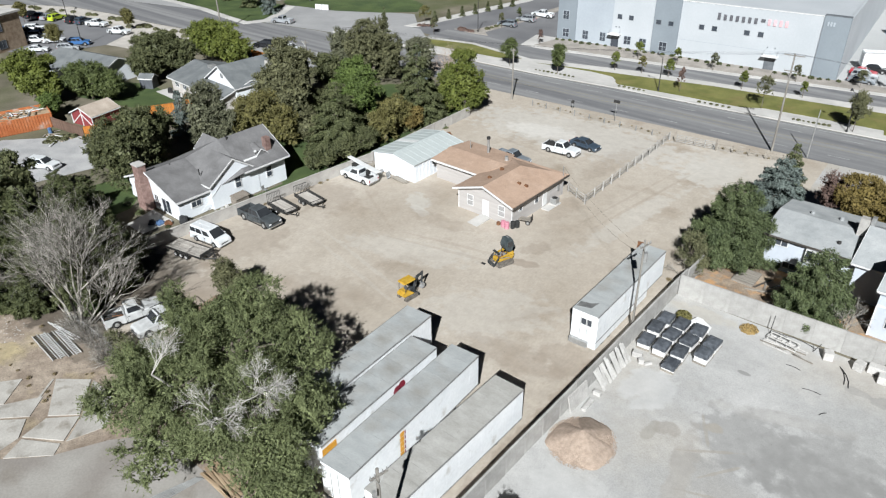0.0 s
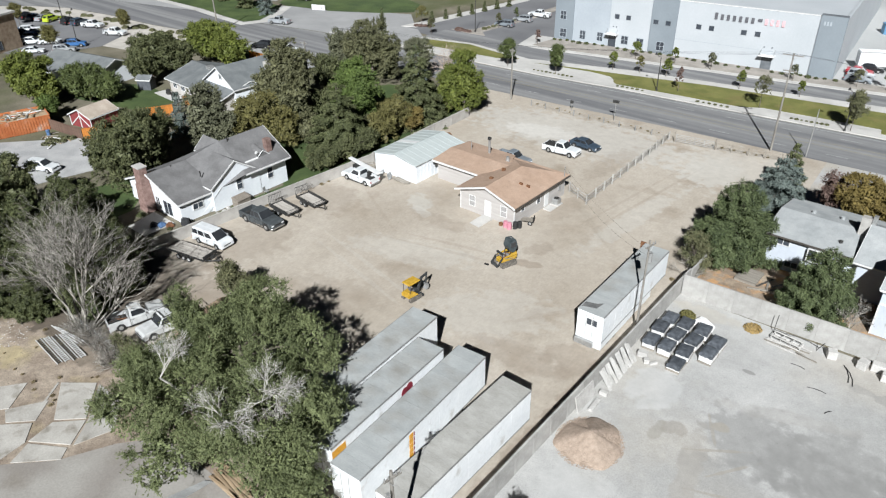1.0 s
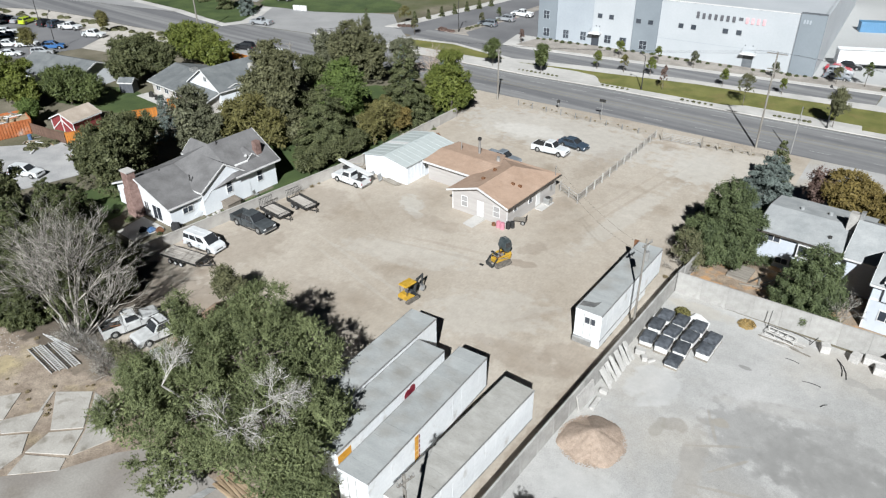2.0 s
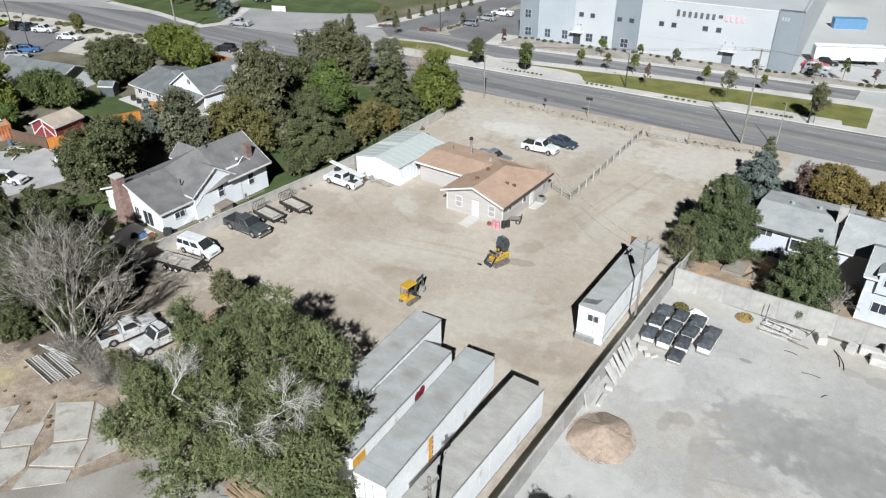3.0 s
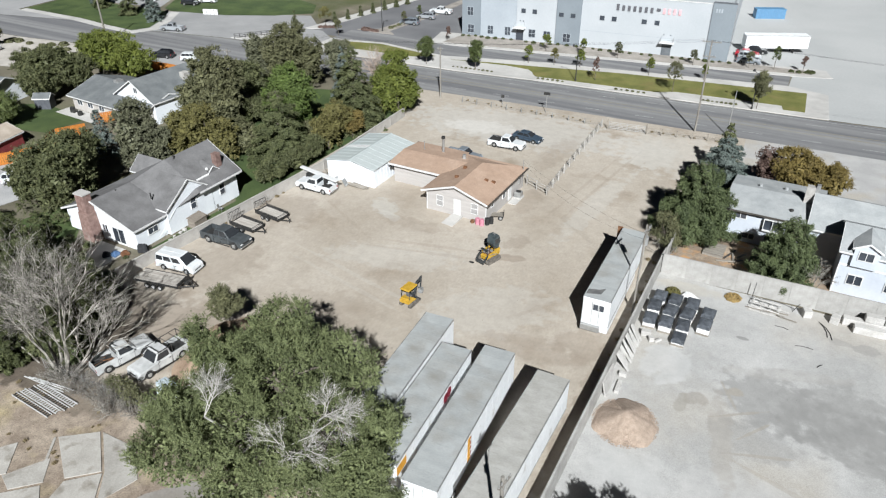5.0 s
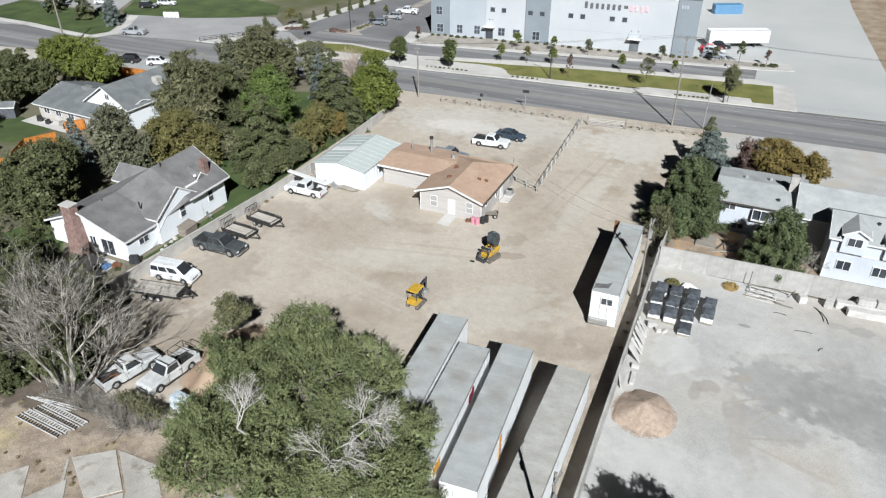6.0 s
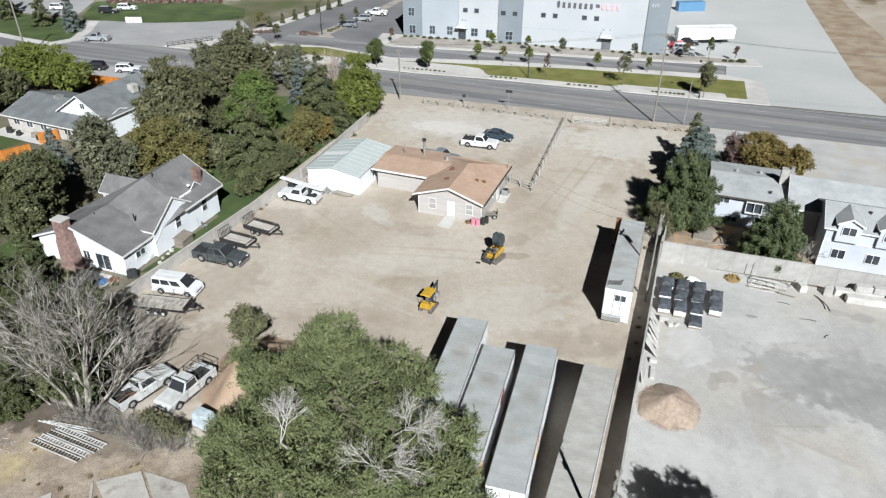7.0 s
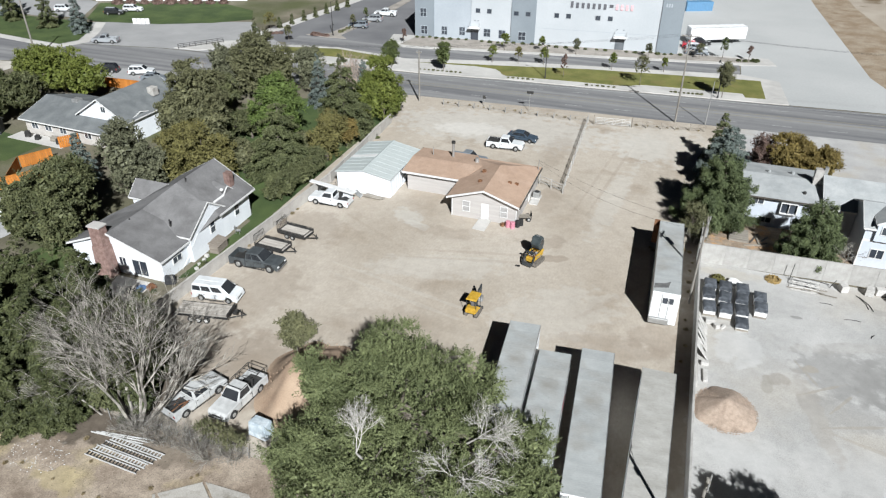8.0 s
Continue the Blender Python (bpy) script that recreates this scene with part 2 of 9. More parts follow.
stains(DRY_SOIL, [(-47.0, -7.8, 8, 3.0, 4, TREE_SHADE, 0.85), (-54, -8, 6, 5, 0, TREE_SHADE, 0.85), (-40, -8.4, 5, 1.6, 0, (0.15, 0.125, 0.098), 0.7), (-48.6, -12.0, 2.6, 1.6, 20, (0.38, 0.35, 0.31), 0.6), (-45.0, -13.2, 3.0, 1.4, -10, (0.36, 0.30, 0.17), 0.6)])
stains(CONC_YARD, [(12.6, 19.6, 5.6, 4.8, 10, ASH, 0.6), (18, 20.5, 7, 5.2, 8, ASH, 0.55), (26, 19, 9, 6.5, 5, ASH, 0.5), (12, 14.5, 4.5, 2.6, 0, ASH, 0.4), (22, 18, 9, 5.0, -8, ASH, 0.5), (17, 16.5, 10, 1.2, -14, ASH, 0.35), (20, 21, 9, 0.9, -10, ASH, 0.35), (6.8, 17.0, 1.4, 1.0, 20, (0.258, 0.232, 0.198), 0.5), (5.8, 16.0, 0.6, 1.6, 0, (0.275, 0.258, 0.224), 0.6), (17.2, 31.2, 1.2, 0.6, 0, ASH, 0.4), (19.4, 31.0, 1.4, 1.0, 20, ASH, 0.5), (9, 27.5, 0.7, 0.3, 0, ASH, 0.8), (3.5, 20.5, 3.0, 3.6, 0, (0.447, 0.443, 0.434), 0.7), (12, 8, 6, 3.5, 10, (0.430, 0.421, 0.408), 0.5), (4, 6.5, 4, 3.0, 0, (0.439, 0.434, 0.421), 0.6), (2.4, 33.4, 4.5, 1.4, 4, (0.387, 0.361, 0.314), 0.6), (16, 33.6, 8, 1.5, 4, (0.387, 0.361, 0.327), 0.5), (9.5, 13.5, 1.2, 7, 12, (0.310, 0.288, 0.258), 0.5), (11.5, 3.5, 5, 1.4, 15, (0.318, 0.297, 0.267), 0.4), (13.5, 24.0, 7, 1.0, 20, (0.318, 0.305, 0.284), 0.4), (10.5, 17, 3.2, 0.22, 35, (0.29, 0.26, 0.215), 0.5), (11.8, 15.5, 2.8, 0.2, 55, (0.29, 0.26, 0.215), 0.5), (9.2, 18.8, 2.4, 0.2, 120, (0.29, 0.26, 0.215), 0.45), (12.8, 13.0, 3.5, 0.22, 20, (0.30, 0.27, 0.225), 0.45), (14, 10.6, 4, 0.3, -15, (0.30, 0.27, 0.225), 0.4), (9.6, 19.5, 0.8, 0.7, 0, (0.30, 0.265, 0.21), 0.5), (14.6, 6.2, 1.2, 1.0, 0, (0.46, 0.455, 0.44), 0.6), (9.5, 3.5, 3.2, 0.9, 70, (0.44, 0.435, 0.42), 0.5)])


def weather(m, mid=1.2, amount=0.1, specks=5.0, level=0.66, speck=0.6):
    """Blotches of about a metre and small dark specks over a surface's colour."""
    N, K = m.node_tree.nodes, m.node_tree.links.new
    bs = N["Principled BSDF"]
    last = bs.inputs["Base Color"].links[0].from_socket
    co = N.new("ShaderNodeTexCoord")
    for scale, lo, hi, to0, to1, detail in ((mid, 0.3, 0.7, 1 - amount, 1 + amount, 9), (specks, level, level + 0.05, 1.0, speck, 3)):
        nz, mr, hs = N.new("ShaderNodeTexNoise"), N.new("ShaderNodeMapRange"), N.new("ShaderNodeHueSaturation")
        nz.inputs["Scale"].default_value, nz.inputs["Detail"].default_value, nz.inputs["Roughness"].default_value = scale, detail, 0.68
        K(co.outputs["Object"], nz.inputs["Vector"])
        mr.inputs["From Min"].default_value, mr.inputs["From Max"].default_value = lo, hi
        mr.inputs["To Min"].default_value, mr.inputs["To Max"].default_value = to0, to1
        K(nz.outputs["Fac"], mr.inputs["Value"])
        K(mr.outputs[0], hs.inputs["Value"])
        K(last, hs.inputs["Color"])
        last = hs.outputs[0]
    K(last, bs.inputs["Base Color"])
    return m


weather(DIRT, 0.9, 0.09, 3.2, 0.68, 0.72)
weather(CONC_YARD, 0.7, 0.10, 3.6, 0.69, 0.68)
weather(DRY_SOIL, 1.4, 0.22, 4.0, 0.62, 0.5)
weather(ASPHALT, 0.5, 0.07, 3.0, 0.7, 0.75)
weather(CONC_ROAD, 0.3, 0.07, 2.0, 0.7, 0.8)
weather(CONCRETE, 0.6, 0.06, 3.0, 0.7, 0.8)
for m_ in (GREY_SHINGLE, TAN_SHINGLE, SLATE_SHINGLE, PALE_SHINGLE):
    weather(m_, 1.3, 0.10, 6.0, 0.66, 0.78)
for m_ in (TRAILER_ROOF, TRAILER_ROOF_TAN):
    weather(m_, 0.8, 0.07, 3.0, 0.68, 0.8)


# ---- building blocks ----
def bm_new():
    return bmesh.new()


def box(bm, x0, x1, y0, y1, z0, z1):
    v = [bm.verts.new(p) for p in ((x0, y0, z0), (x1, y0, z0), (x1, y1, z0), (x0, y1, z0), (x0, y0, z1), (x1, y0, z1), (x1, y1, z1), (x0, y1, z1))]
    for f in ((3, 2, 1, 0), (4, 5, 6, 7), (0, 1, 5, 4), (1, 2, 6, 5), (2, 3, 7, 6), (3, 0, 4, 7)):
        bm.faces.new([v[i] for i in f])
    return bm


def hexa(bm, low, high):
    """A solid between two rings of corners."""
    n = len(low)
    a, b = [bm.verts.new(p) for p in low], [bm.verts.new(p) for p in high]
    bm.faces.new(a[::-1])
    bm.faces.new(b)
    for i in range(n):
        j = (i + 1) % n
        bm.faces.new((a[i], a[j], b[j], b[i]))
    return bm


def prism(bm, pts, z0, z1):
    return hexa(bm, [(x, y, z0) for x, y in pts], [(x, y, z1) for x, y in pts])


def side_solid(bm, prof, y0, y1):
    """A side outline in x, z pulled across in y."""
    return hexa(bm, [(x, y1, z) for x, z in prof], [(x, y0, z) for x, z in prof])


def end_solid(bm, prof, x0, x1):
    """An end outline in y, z pulled along x."""
    return hexa(bm, [(x0, y, z) for y, z in prof], [(x1, y, z) for y, z in prof])


def tube(bm, p, q, r0, r1=None, seg=6, caps=True):
    p, q = Vector(p), Vector(q)
    r1 = r0 if r1 is None else r1
    d = (q - p).normalized()
    s = d.cross(Vector((0, 0, 1)) if abs(d.z) < 0.95 else Vector((1, 0, 0))).normalized()
    u = s.cross(d)
    ring = lambda c, r: [bm.verts.new(c + r * (math.cos(k * math.tau / seg) * s + math.sin(k * math.tau / seg) * u)) for k in range(seg)]
    a, b = ring(p, r0), ring(q, r1)
    for i in range(seg):
        j = (i + 1) % seg
        bm.faces.new((a[i], b[i], b[j], a[j]))
    if caps:
        bm.faces.new(a)
        bm.faces.new(b[::-1])
    return bm


def pipe(bm, pts, r, seg=4):
    """One connected round bar along a chain of points."""
    rings = []
    for i, p in enumerate(pts):
        d = (Vector(pts[min(i + 1, len(pts) - 1)]) - Vector(pts[max(i - 1, 0)])).normalized()
        s = d.cross(Vector((0, 0, 1)) if abs(d.z) < 0.95 else Vector((1, 0, 0))).normalized()
        u = s.cross(d)
        rings.append([bm.verts.new(Vector(p) + r * (math.cos(k * math.tau / seg) * s + math.sin(k * math.tau / seg) * u)) for k in range(seg)])
    for a, b in zip(rings, rings[1:]):
        for i in range(seg):
            bm.faces.new((a[i], b[i], b[(i + 1) % seg], a[(i + 1) % seg]))
    bm.faces.new(rings[0])
    bm.faces.new(rings[-1][::-1])
    return bm


def slab(bm, corners, thick):
    """A sheet through four (or more) corners with a thickness along its normal, downwards."""
    c = [Vector(p) for p in corners]
    n = (c[1] - c[0]).cross(c[2] - c[0]).normalized()
    if n.z < 0:
        c, n = c[::-1], -n
    return hexa(bm, [p - n * thick for p in c], c)


def plate(bm, corners, out):
    """A thin plate standing proud of a face: four corners, seen from outside anticlockwise."""
    c = [Vector(p) for p in corners]
    n = (c[1] - c[0]).cross(c[2] - c[0]).normalized()
    return hexa(bm, [p - n * 0.01 for p in c], [p + n * out for p in c])


def bevel(bm, w=0.03, seg=1, angle=0.6):
    bmesh.ops.remove_doubles(bm, verts=bm.verts, dist=1e-5)
    e = [e for e in bm.edges if len(e.link_faces) == 2 and e.calc_face_angle(0) > angle]
    bmesh.ops.bevel(bm, geom=e, offset=w, segments=seg, affect="EDGES", clamp_overlap=True)
    return bm


def part(name, bm, mat, parent=None, label="", smooth=False):
    me = bpy.data.meshes.new(name)
    bmesh.ops.recalc_face_normals(bm, faces=bm.faces)
    bm.to_mesh(me)
    bm.free()
    if smooth:
        me.polygons.foreach_set("use_smooth", [True] * len(me.polygons))
    for k in (mat if isinstance(mat, (list, tuple)) else [mat]):
        me.materials.append(k)
    ob = new(name, me)
    if parent:
        ob.parent = parent
    return tagged(ob, label)


def thing(name, m, label, category, group="", kind=""):
    ob = new(name)
    ob.matrix_basis = m
    ob.empty_display_size = 0.3
    return tagged(ob, label, category, group, kind)


def setting(name, bm, mat, label, category="ground"):
    return tagged(part(name, bm, mat), label, category, kind="structure")


def np_mesh(name, verts, faces, mat, parent=None, label=""):
    """Joined faces from arrays: verts (n, 3), faces (m, 3) or (m, 4)."""
    k = faces.shape[1]
    me = bpy.data.meshes.new(name)
    me.vertices.add(len(verts))
    me.vertices.foreach_set("co", np.asarray(verts, np.float32).ravel())
    me.loops.add(faces.size)
    me.loops.foreach_set("vertex_index", faces.astype(np.int32).ravel())
    me.polygons.add(len(faces))
    me.polygons.foreach_set("loop_start", np.arange(0, faces.size, k, dtype=np.int32))
    me.polygons.foreach_set("loop_total", np.full(len(faces), k, np.int32))
    me.update(calc_edges=True)
    me.materials.append(mat)
    ob = new(name, me)
    if parent:
        ob.parent = parent
    return tagged(ob, label)


# ---- ground and roads ----
def sheet(name, pts, z, mat, label, category="ground", thick=0.0):
    bm = bm_new()
    if thick:
        prism(bm, pts, z - thick, z)
    else:
        bm.faces.new([bm.verts.new((x, y, z)) for x, y in pts])
    ob = setting(name, bm, mat, label, category)
    return ob


sheet("ground", [(-1500, -1500), (1500, -1500), (1500, 1500), (-1500, 1500)], -0.02, GROUND, "dry bare ground with sparse weeds")
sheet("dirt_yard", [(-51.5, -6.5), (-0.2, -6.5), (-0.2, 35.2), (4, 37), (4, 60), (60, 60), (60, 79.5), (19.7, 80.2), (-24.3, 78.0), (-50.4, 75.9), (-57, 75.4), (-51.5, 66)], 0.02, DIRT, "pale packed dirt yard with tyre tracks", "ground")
sheet("gravel_apron", [(2.6, 58), (60, 56), (60, 82), (19.7, 79.85), (1.4, 78.9)], 0.03, surf("grey_gravel_apron", (0.325, 0.320, 0.312), (0.395, 0.388, 0.378), 0.3, 1.0, 0.3, 25, grain=0.12, third=((0.36, 0.335, 0.295), 0.2, 0.5, 0.65)), "pale grey gravel apron beside the main road", "ground")
sheet("concrete_lot", [(0.6, -60), (90, -60), (90, 36.4), (-0.9, 35.2)], 0.03, CONC_YARD, "light grey concrete storage lot with stains", "ground")
sheet("garden_soil", [(-0.75, 35.35), (25, 36.4), (25, 46.3), (3.7, 46.3), (3.0, 48), (-0.7, 48), (-0.7, 41)], 0.035, surf("garden_soil", (0.17, 0.125, 0.09), (0.34, 0.275, 0.205), 0.45, 1.0, 0.5, 14, grain=0.2, third=((0.40, 0.24, 0.12), 0.55, 0.5, 0.62)), "brown garden soil with rusty leaf litter")
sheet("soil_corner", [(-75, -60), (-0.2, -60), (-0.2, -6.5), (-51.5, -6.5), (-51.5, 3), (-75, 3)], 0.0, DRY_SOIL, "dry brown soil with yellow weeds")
ROAD_NEAR = [(-260, 32), (-205, 49.5), (-198.7, 54.5), (-188, 59.6), (-170.6, 62.3), (-152, 63.5), (-140, 65.3), (-118, 69), (-95, 72.5), (-50.4, 75.4), (-24.3, 77.5), (19.7, 79.8), (300, 95)]
ROAD_FAR = [(300, 114), (60, 96.6), (7.7, 92.7), (-21.5, 90.4), (-37.4, 89.4), (-52.6, 87.6), (-90, 85.5), (-112, 84.2), (-135, 80), (-156, 79), (-188, 71.8), (-215, 60), (-260, 48)]
sheet("road", ROAD_NEAR + ROAD_FAR, 0.04, ASPHALT, "grey asphalt main road with worn lane tracks", "road")
WORN_LINE = surf("worn_white_paint", (0.286, 0.286, 0.279), (0.374, 0.374, 0.367), 1.5, 0.8, 0, 6, grain=0.1)
WORN_YELLOW = surf("worn_yellow_paint", (0.21, 0.19, 0.13), (0.26, 0.235, 0.165), 1.5, 0.8, 0, 6, grain=0.1)


def road_y(x, f):
    """A y on the straight part of the main road: f runs from 0 at the near edge to 1 at the far edge."""
    near, far = 78.75 + 0.0575 * x, 92.1 + 0.083 * x
    return near + (far - near) * f


MARKS = tagged(new("road_marking"), "worn lane lines on the asphalt", "road marking", kind="structure")
for f, m_ in ((0.93, WORN_LINE), (0.555, WORN_YELLOW), (0.445, WORN_YELLOW)):
    part("edge_line", prism(bm_new(), [(-95, road_y(-95, f)), (90, road_y(90, f)), (90, road_y(90, f) + 0.14), (-95, road_y(-95, f) + 0.14)], 0.042, 0.046), m_, MARKS)
for i in range(22):
    for f in (0.22, 0.76):
        x = -92 + i * 8.4
        part("lane_dash", prism(bm_new(), [(x, road_y(x, f)), (x + 3, road_y(x + 3, f)), (x + 3, road_y(x + 3, f) + 0.12), (x, road_y(x, f) + 0.12)], 0.042, 0.046), WORN_LINE, MARKS)
sheet("street_junction", [(-135, 80.3), (-112, 84.5), (-88, 86), (-89.8, 95.6), (-98, 102), (-107, 110.4), (-142, 96.8), (-150, 90)], 0.032, CONC_ROAD, "pale concrete side street at the junction", "road")
sheet("street_fork", [(-156, 79.2), (-188, 72), (-215, 60.2), (-260, 48.2), (-330, 44), (-330, 110), (-200, 112), (-181, 98), (-179, 80.2)], 0.03, CONC_ROAD, "pale concrete street forking off the main road", "road")
sheet("lane_apron", [(-98, 98), (-62, 96), (-64, 113.5), (-72, 113.5), (-90, 107)], 0.03, ASPHALT_DARK, "asphalt apron where the lanes meet", "road")
sheet("side_road", [(-98.2, 100), (-84, 100), (-83, 110), (-75, 200), (-88, 200), (-93, 142)], 0.036, ASPHALT_DARK, "asphalt access road beside the car park", "road")
sheet("car_park", [(-89, 104.6), (-71.7, 112.4), (-66.2, 113.2), (-66.2, 220), (-72, 220), (-82, 126)], 0.044, ASPHALT_DARK, "dark asphalt car park", "road")
sheet("pavement_verge", [(-89, 86.2), (-52.6, 87.9), (-37.4, 89.7), (-21.5, 90.7), (7.7, 93.0), (12, 93.4), (11, 106.2), (4.1, 108.3), (-18.2, 104.5), (-40.5, 100.9), (-60.6, 95.4), (-77.4, 97.8), (-89.8, 95.4)], 0.16, CONCRETE, "pale concrete pavement behind a kerb", "pavement", 0.2)
sheet("lawn_strip", [(-58, 93.6), (-50, 95.6), (-42.9, 97.0), (-24.4, 101.2), (7.6, 105.4), (8.2, 95.0), (4.8, 94.6), (4.4, 96.6), (-4.9, 96.0), (-13.3, 95.2), (-16.4, 93.4), (-27, 92.6), (-35.4, 91.8), (-38.6, 91.5), (-39.6, 92.4), (-40.2, 93.6), (-41.6, 94.9), (-46.2, 95.3), (-52.8, 94.4)], 0.2, LAWN, "yellow-green mown lawn strip", "lawn", 0.1)
sheet("lawn_corner", [(-88, 90.2), (-66, 91.8), (-62, 94.2), (-77, 96.6), (-87.5, 94.2)], 0.2, LAWN, "yellow-green grass verge by the junction", "lawn", 0.1)
sheet("frontage_lane", [(-89.8, 95.8), (-77.4, 98.1), (-60.6, 95.7), (-40.5, 101.2), (-18.2, 104.8), (4.1, 108.6), (3.9, 115), (-19, 110.8), (-42.1, 106.8), (-63.7, 103.1), (-79, 104), (-90, 103.6)], 0.05, ASPHALT, "grey asphalt frontage lane", "road")
sheet("bed_kerb", [(-68.6, 103.3), (-63.7, 103.2), (-42.1, 106.9), (-19, 110.9), (5.5, 115.2), (11, 117), (9.5, 121.5), (-8.5, 119.2), (-66, 112.6), (-70.5, 112)], 0.16, CONCRETE, "pale concrete kerb and path round the planting bed", "pavement", 0.2)
sheet("gravel_bed", [(-66, 104.6), (-63.5, 104.5), (-42, 108.2), (-19, 112.2), (4, 116.4), (7.5, 117.4), (6.8, 119.6), (-8.5, 118.6), (-64.8, 112.3)], 0.19, GRAVEL, "tan gravel planting bed along the warehouse", "ground", 0.1)
FAR_LOT = surf("pale_lot_concrete", (0.355, 0.36, 0.355), (0.40, 0.402, 0.395), 0.04, 0.9, 0.05, 60, contrast=(0.4, 0.6), grain=0.04)
sheet("loading_lot", [(-8.7, 119.0), (9.2, 120.6), (11.1, 116.8), (4.2, 115), (4.2, 108.4), (10.6, 106.2), (11.6, 93.3), (32, 95), (29.5, 108.8), (27.7, 115.2), (23, 180), (17, 330), (-60, 330), (-16, 185)], 0.06, FAR_LOT, "pale concrete loading lot", "ground")
sheet("weedy_bank", [(32.2, 95.2), (46, 96), (40, 130), (33, 180), (25, 330), (16, 330), (22, 180), (26.5, 115.2), (28.5, 108.8), (31, 95.2)], 0.045, WEED_SOIL, "rust-brown weedy bank", "ground")
sheet("sandy_field", [(45, 96), (160, 104), (160, 330), (24, 330), (32, 180), (39, 130)], 0.02, PALE_SOIL, "pale sandy field with brown weeds", "ground")


# ---- buildings ----
BLIND = surf("drawn_blind", (0.26, 0.255, 0.25), (0.36, 0.355, 0.35), 0.5, 0.25, 0.0, 4, stretch=(1, 1, 14), grain=0.05, spec=0.6)
def window(parent, c, right, w, h, mat_frame=TRIM, name="window", mullion=True, sash=False, label="", depth=0.06, pane=None):
    """A window on a wall: c its middle, right the way along the wall; the outside lies at right x up."""
    c, r, u = Vector(c), Vector(right).normalized(), Vector((0, 0, 1))
    n = r.cross(u)
    fr = bm_new()

    def bar(a0, a1, b0, b1):
        low = [c + r * a + u * b - n * 0.02 for a, b in ((a0, b0), (a1, b0), (a1, b1), (a0, b1))]
        hexa(fr, low, [p + n * (depth + 0.02) for p in low])

    k = min(0.09, w * 0.055)
    bar(-w / 2, w / 2, h / 2 - k, h / 2)
    bar(-w / 2, w / 2, -h / 2, -h / 2 + k)
    bar(-w / 2, -w / 2 + k, -h / 2 + k, h / 2 - k)
    bar(w / 2 - k, w / 2, -h / 2 + k, h / 2 - k)
    if mullion:
        bar(-0.03, 0.03, -h / 2 + k, h / 2 - k)
    if sash:
        bar(-w / 2 + k, w / 2 - k, -0.03, 0.03)
    f = part(name, fr, mat_frame, parent, label)
    gl = bm_new()
    low = [c + r * a + u * b - n * 0.02 for a, b in ((-w / 2 + k, -h / 2 + k), (w / 2 - k, -h / 2 + k), (w / 2 - k, h / 2 - k), (-w / 2 + k, h / 2 - k))]
    hexa(gl, low, [p + n * 0.04 for p in low])
    part("pane", gl, pane or GLASS, f)
    return f


def wall_ring(bm, pts, z0, z1, t=0.2):
    """Walls with a thickness round a ring of corners."""
    n = len(pts)
    for i in range(n):
        a, b, c = Vector(pts[i]), Vector(pts[(i + 1) % n]), Vector(pts[(i + 2) % n])
        d = (b - a).normalized()
        o = Vector((-d.y, d.x)) * t
        if d.cross(c - b) > 0:
            b = b - d * t
        prism(bm, [a, b, b + o, a + o], z0, z1)
    return bm


# white and blue-grey tilt-up warehouse across the road
U = Vector((56.8, 5.9, 0)).normalized()
V = Vector((-U.y, U.x, 0))
WH = thing("warehouse", Matrix(((U.x, V.x, 0, -65.4), (U.y, V.y, 0, 112.5), (0, 0, 1, 0.05), (0, 0, 0, 1))), "white and blue-grey tilt-up warehouse with square windows", "building")
GREYBLUE = surf("bluegrey_paint", (0.176, 0.200, 0.221), (0.203, 0.229, 0.250), 0.15, 0.8, 0.05, 20, grain=0.03)
LIGHTGREY = surf("lightgrey_paint", (0.301, 0.330, 0.358), (0.335, 0.364, 0.393), 0.15, 0.8, 0.05, 20, grain=0.03)
WHITEWALL = surf("white_tiltup", (0.372, 0.392, 0.408), (0.408, 0.425, 0.441), 0.15, 0.8, 0.05, 20, grain=0.03)
CAP = surf("dark_cap", (0.10, 0.11, 0.12), (0.13, 0.14, 0.15), 1, 0.6, 0, 5)
secs = [(0, 4.4, 11.3, GREYBLUE, 0.0), (4.4, 12.8, 11.0, LIGHTGREY, 0.15), (12.8, 21.7, 11.3, WHITEWALL, 0.0), (21.7, 27.0, 11.6, GREYBLUE, -0.25), (27.0, 52.8, 11.0, WHITEWALL, 0.0), (52.8, 57.2, 11.3, GREYBLUE, -0.25)]
for x0, x1, h, mt, off in secs:
    w = part("wall_panel", box(bm_new(), x0, x1, off, 0.5, 0, h), mt, WH)
    part("parapet_cap", box(bm_new(), x0, x1, off - 0.06, 0.55, h, h + 0.12), CAP if mt is GREYBLUE else TRIM, w)
part("side_wall", box(bm_new(), 56.7, 57.2, 0.5, 70, 0, 11.0), WHITEWALL, WH)
part("side_wall", box(bm_new(), 0, 0.5, 0.5, 70, 0, 11.0), WHITEWALL, WH)
part("back_wall", box(bm_new(), 0.5, 56.7, 69.5, 70, 0, 11.0), WHITEWALL, WH)
part("roof", box(bm_new(), 0.5, 56.7, 0.5, 69.5, 10.4, 10.6), WHITEWALL, WH, "white membrane roof")
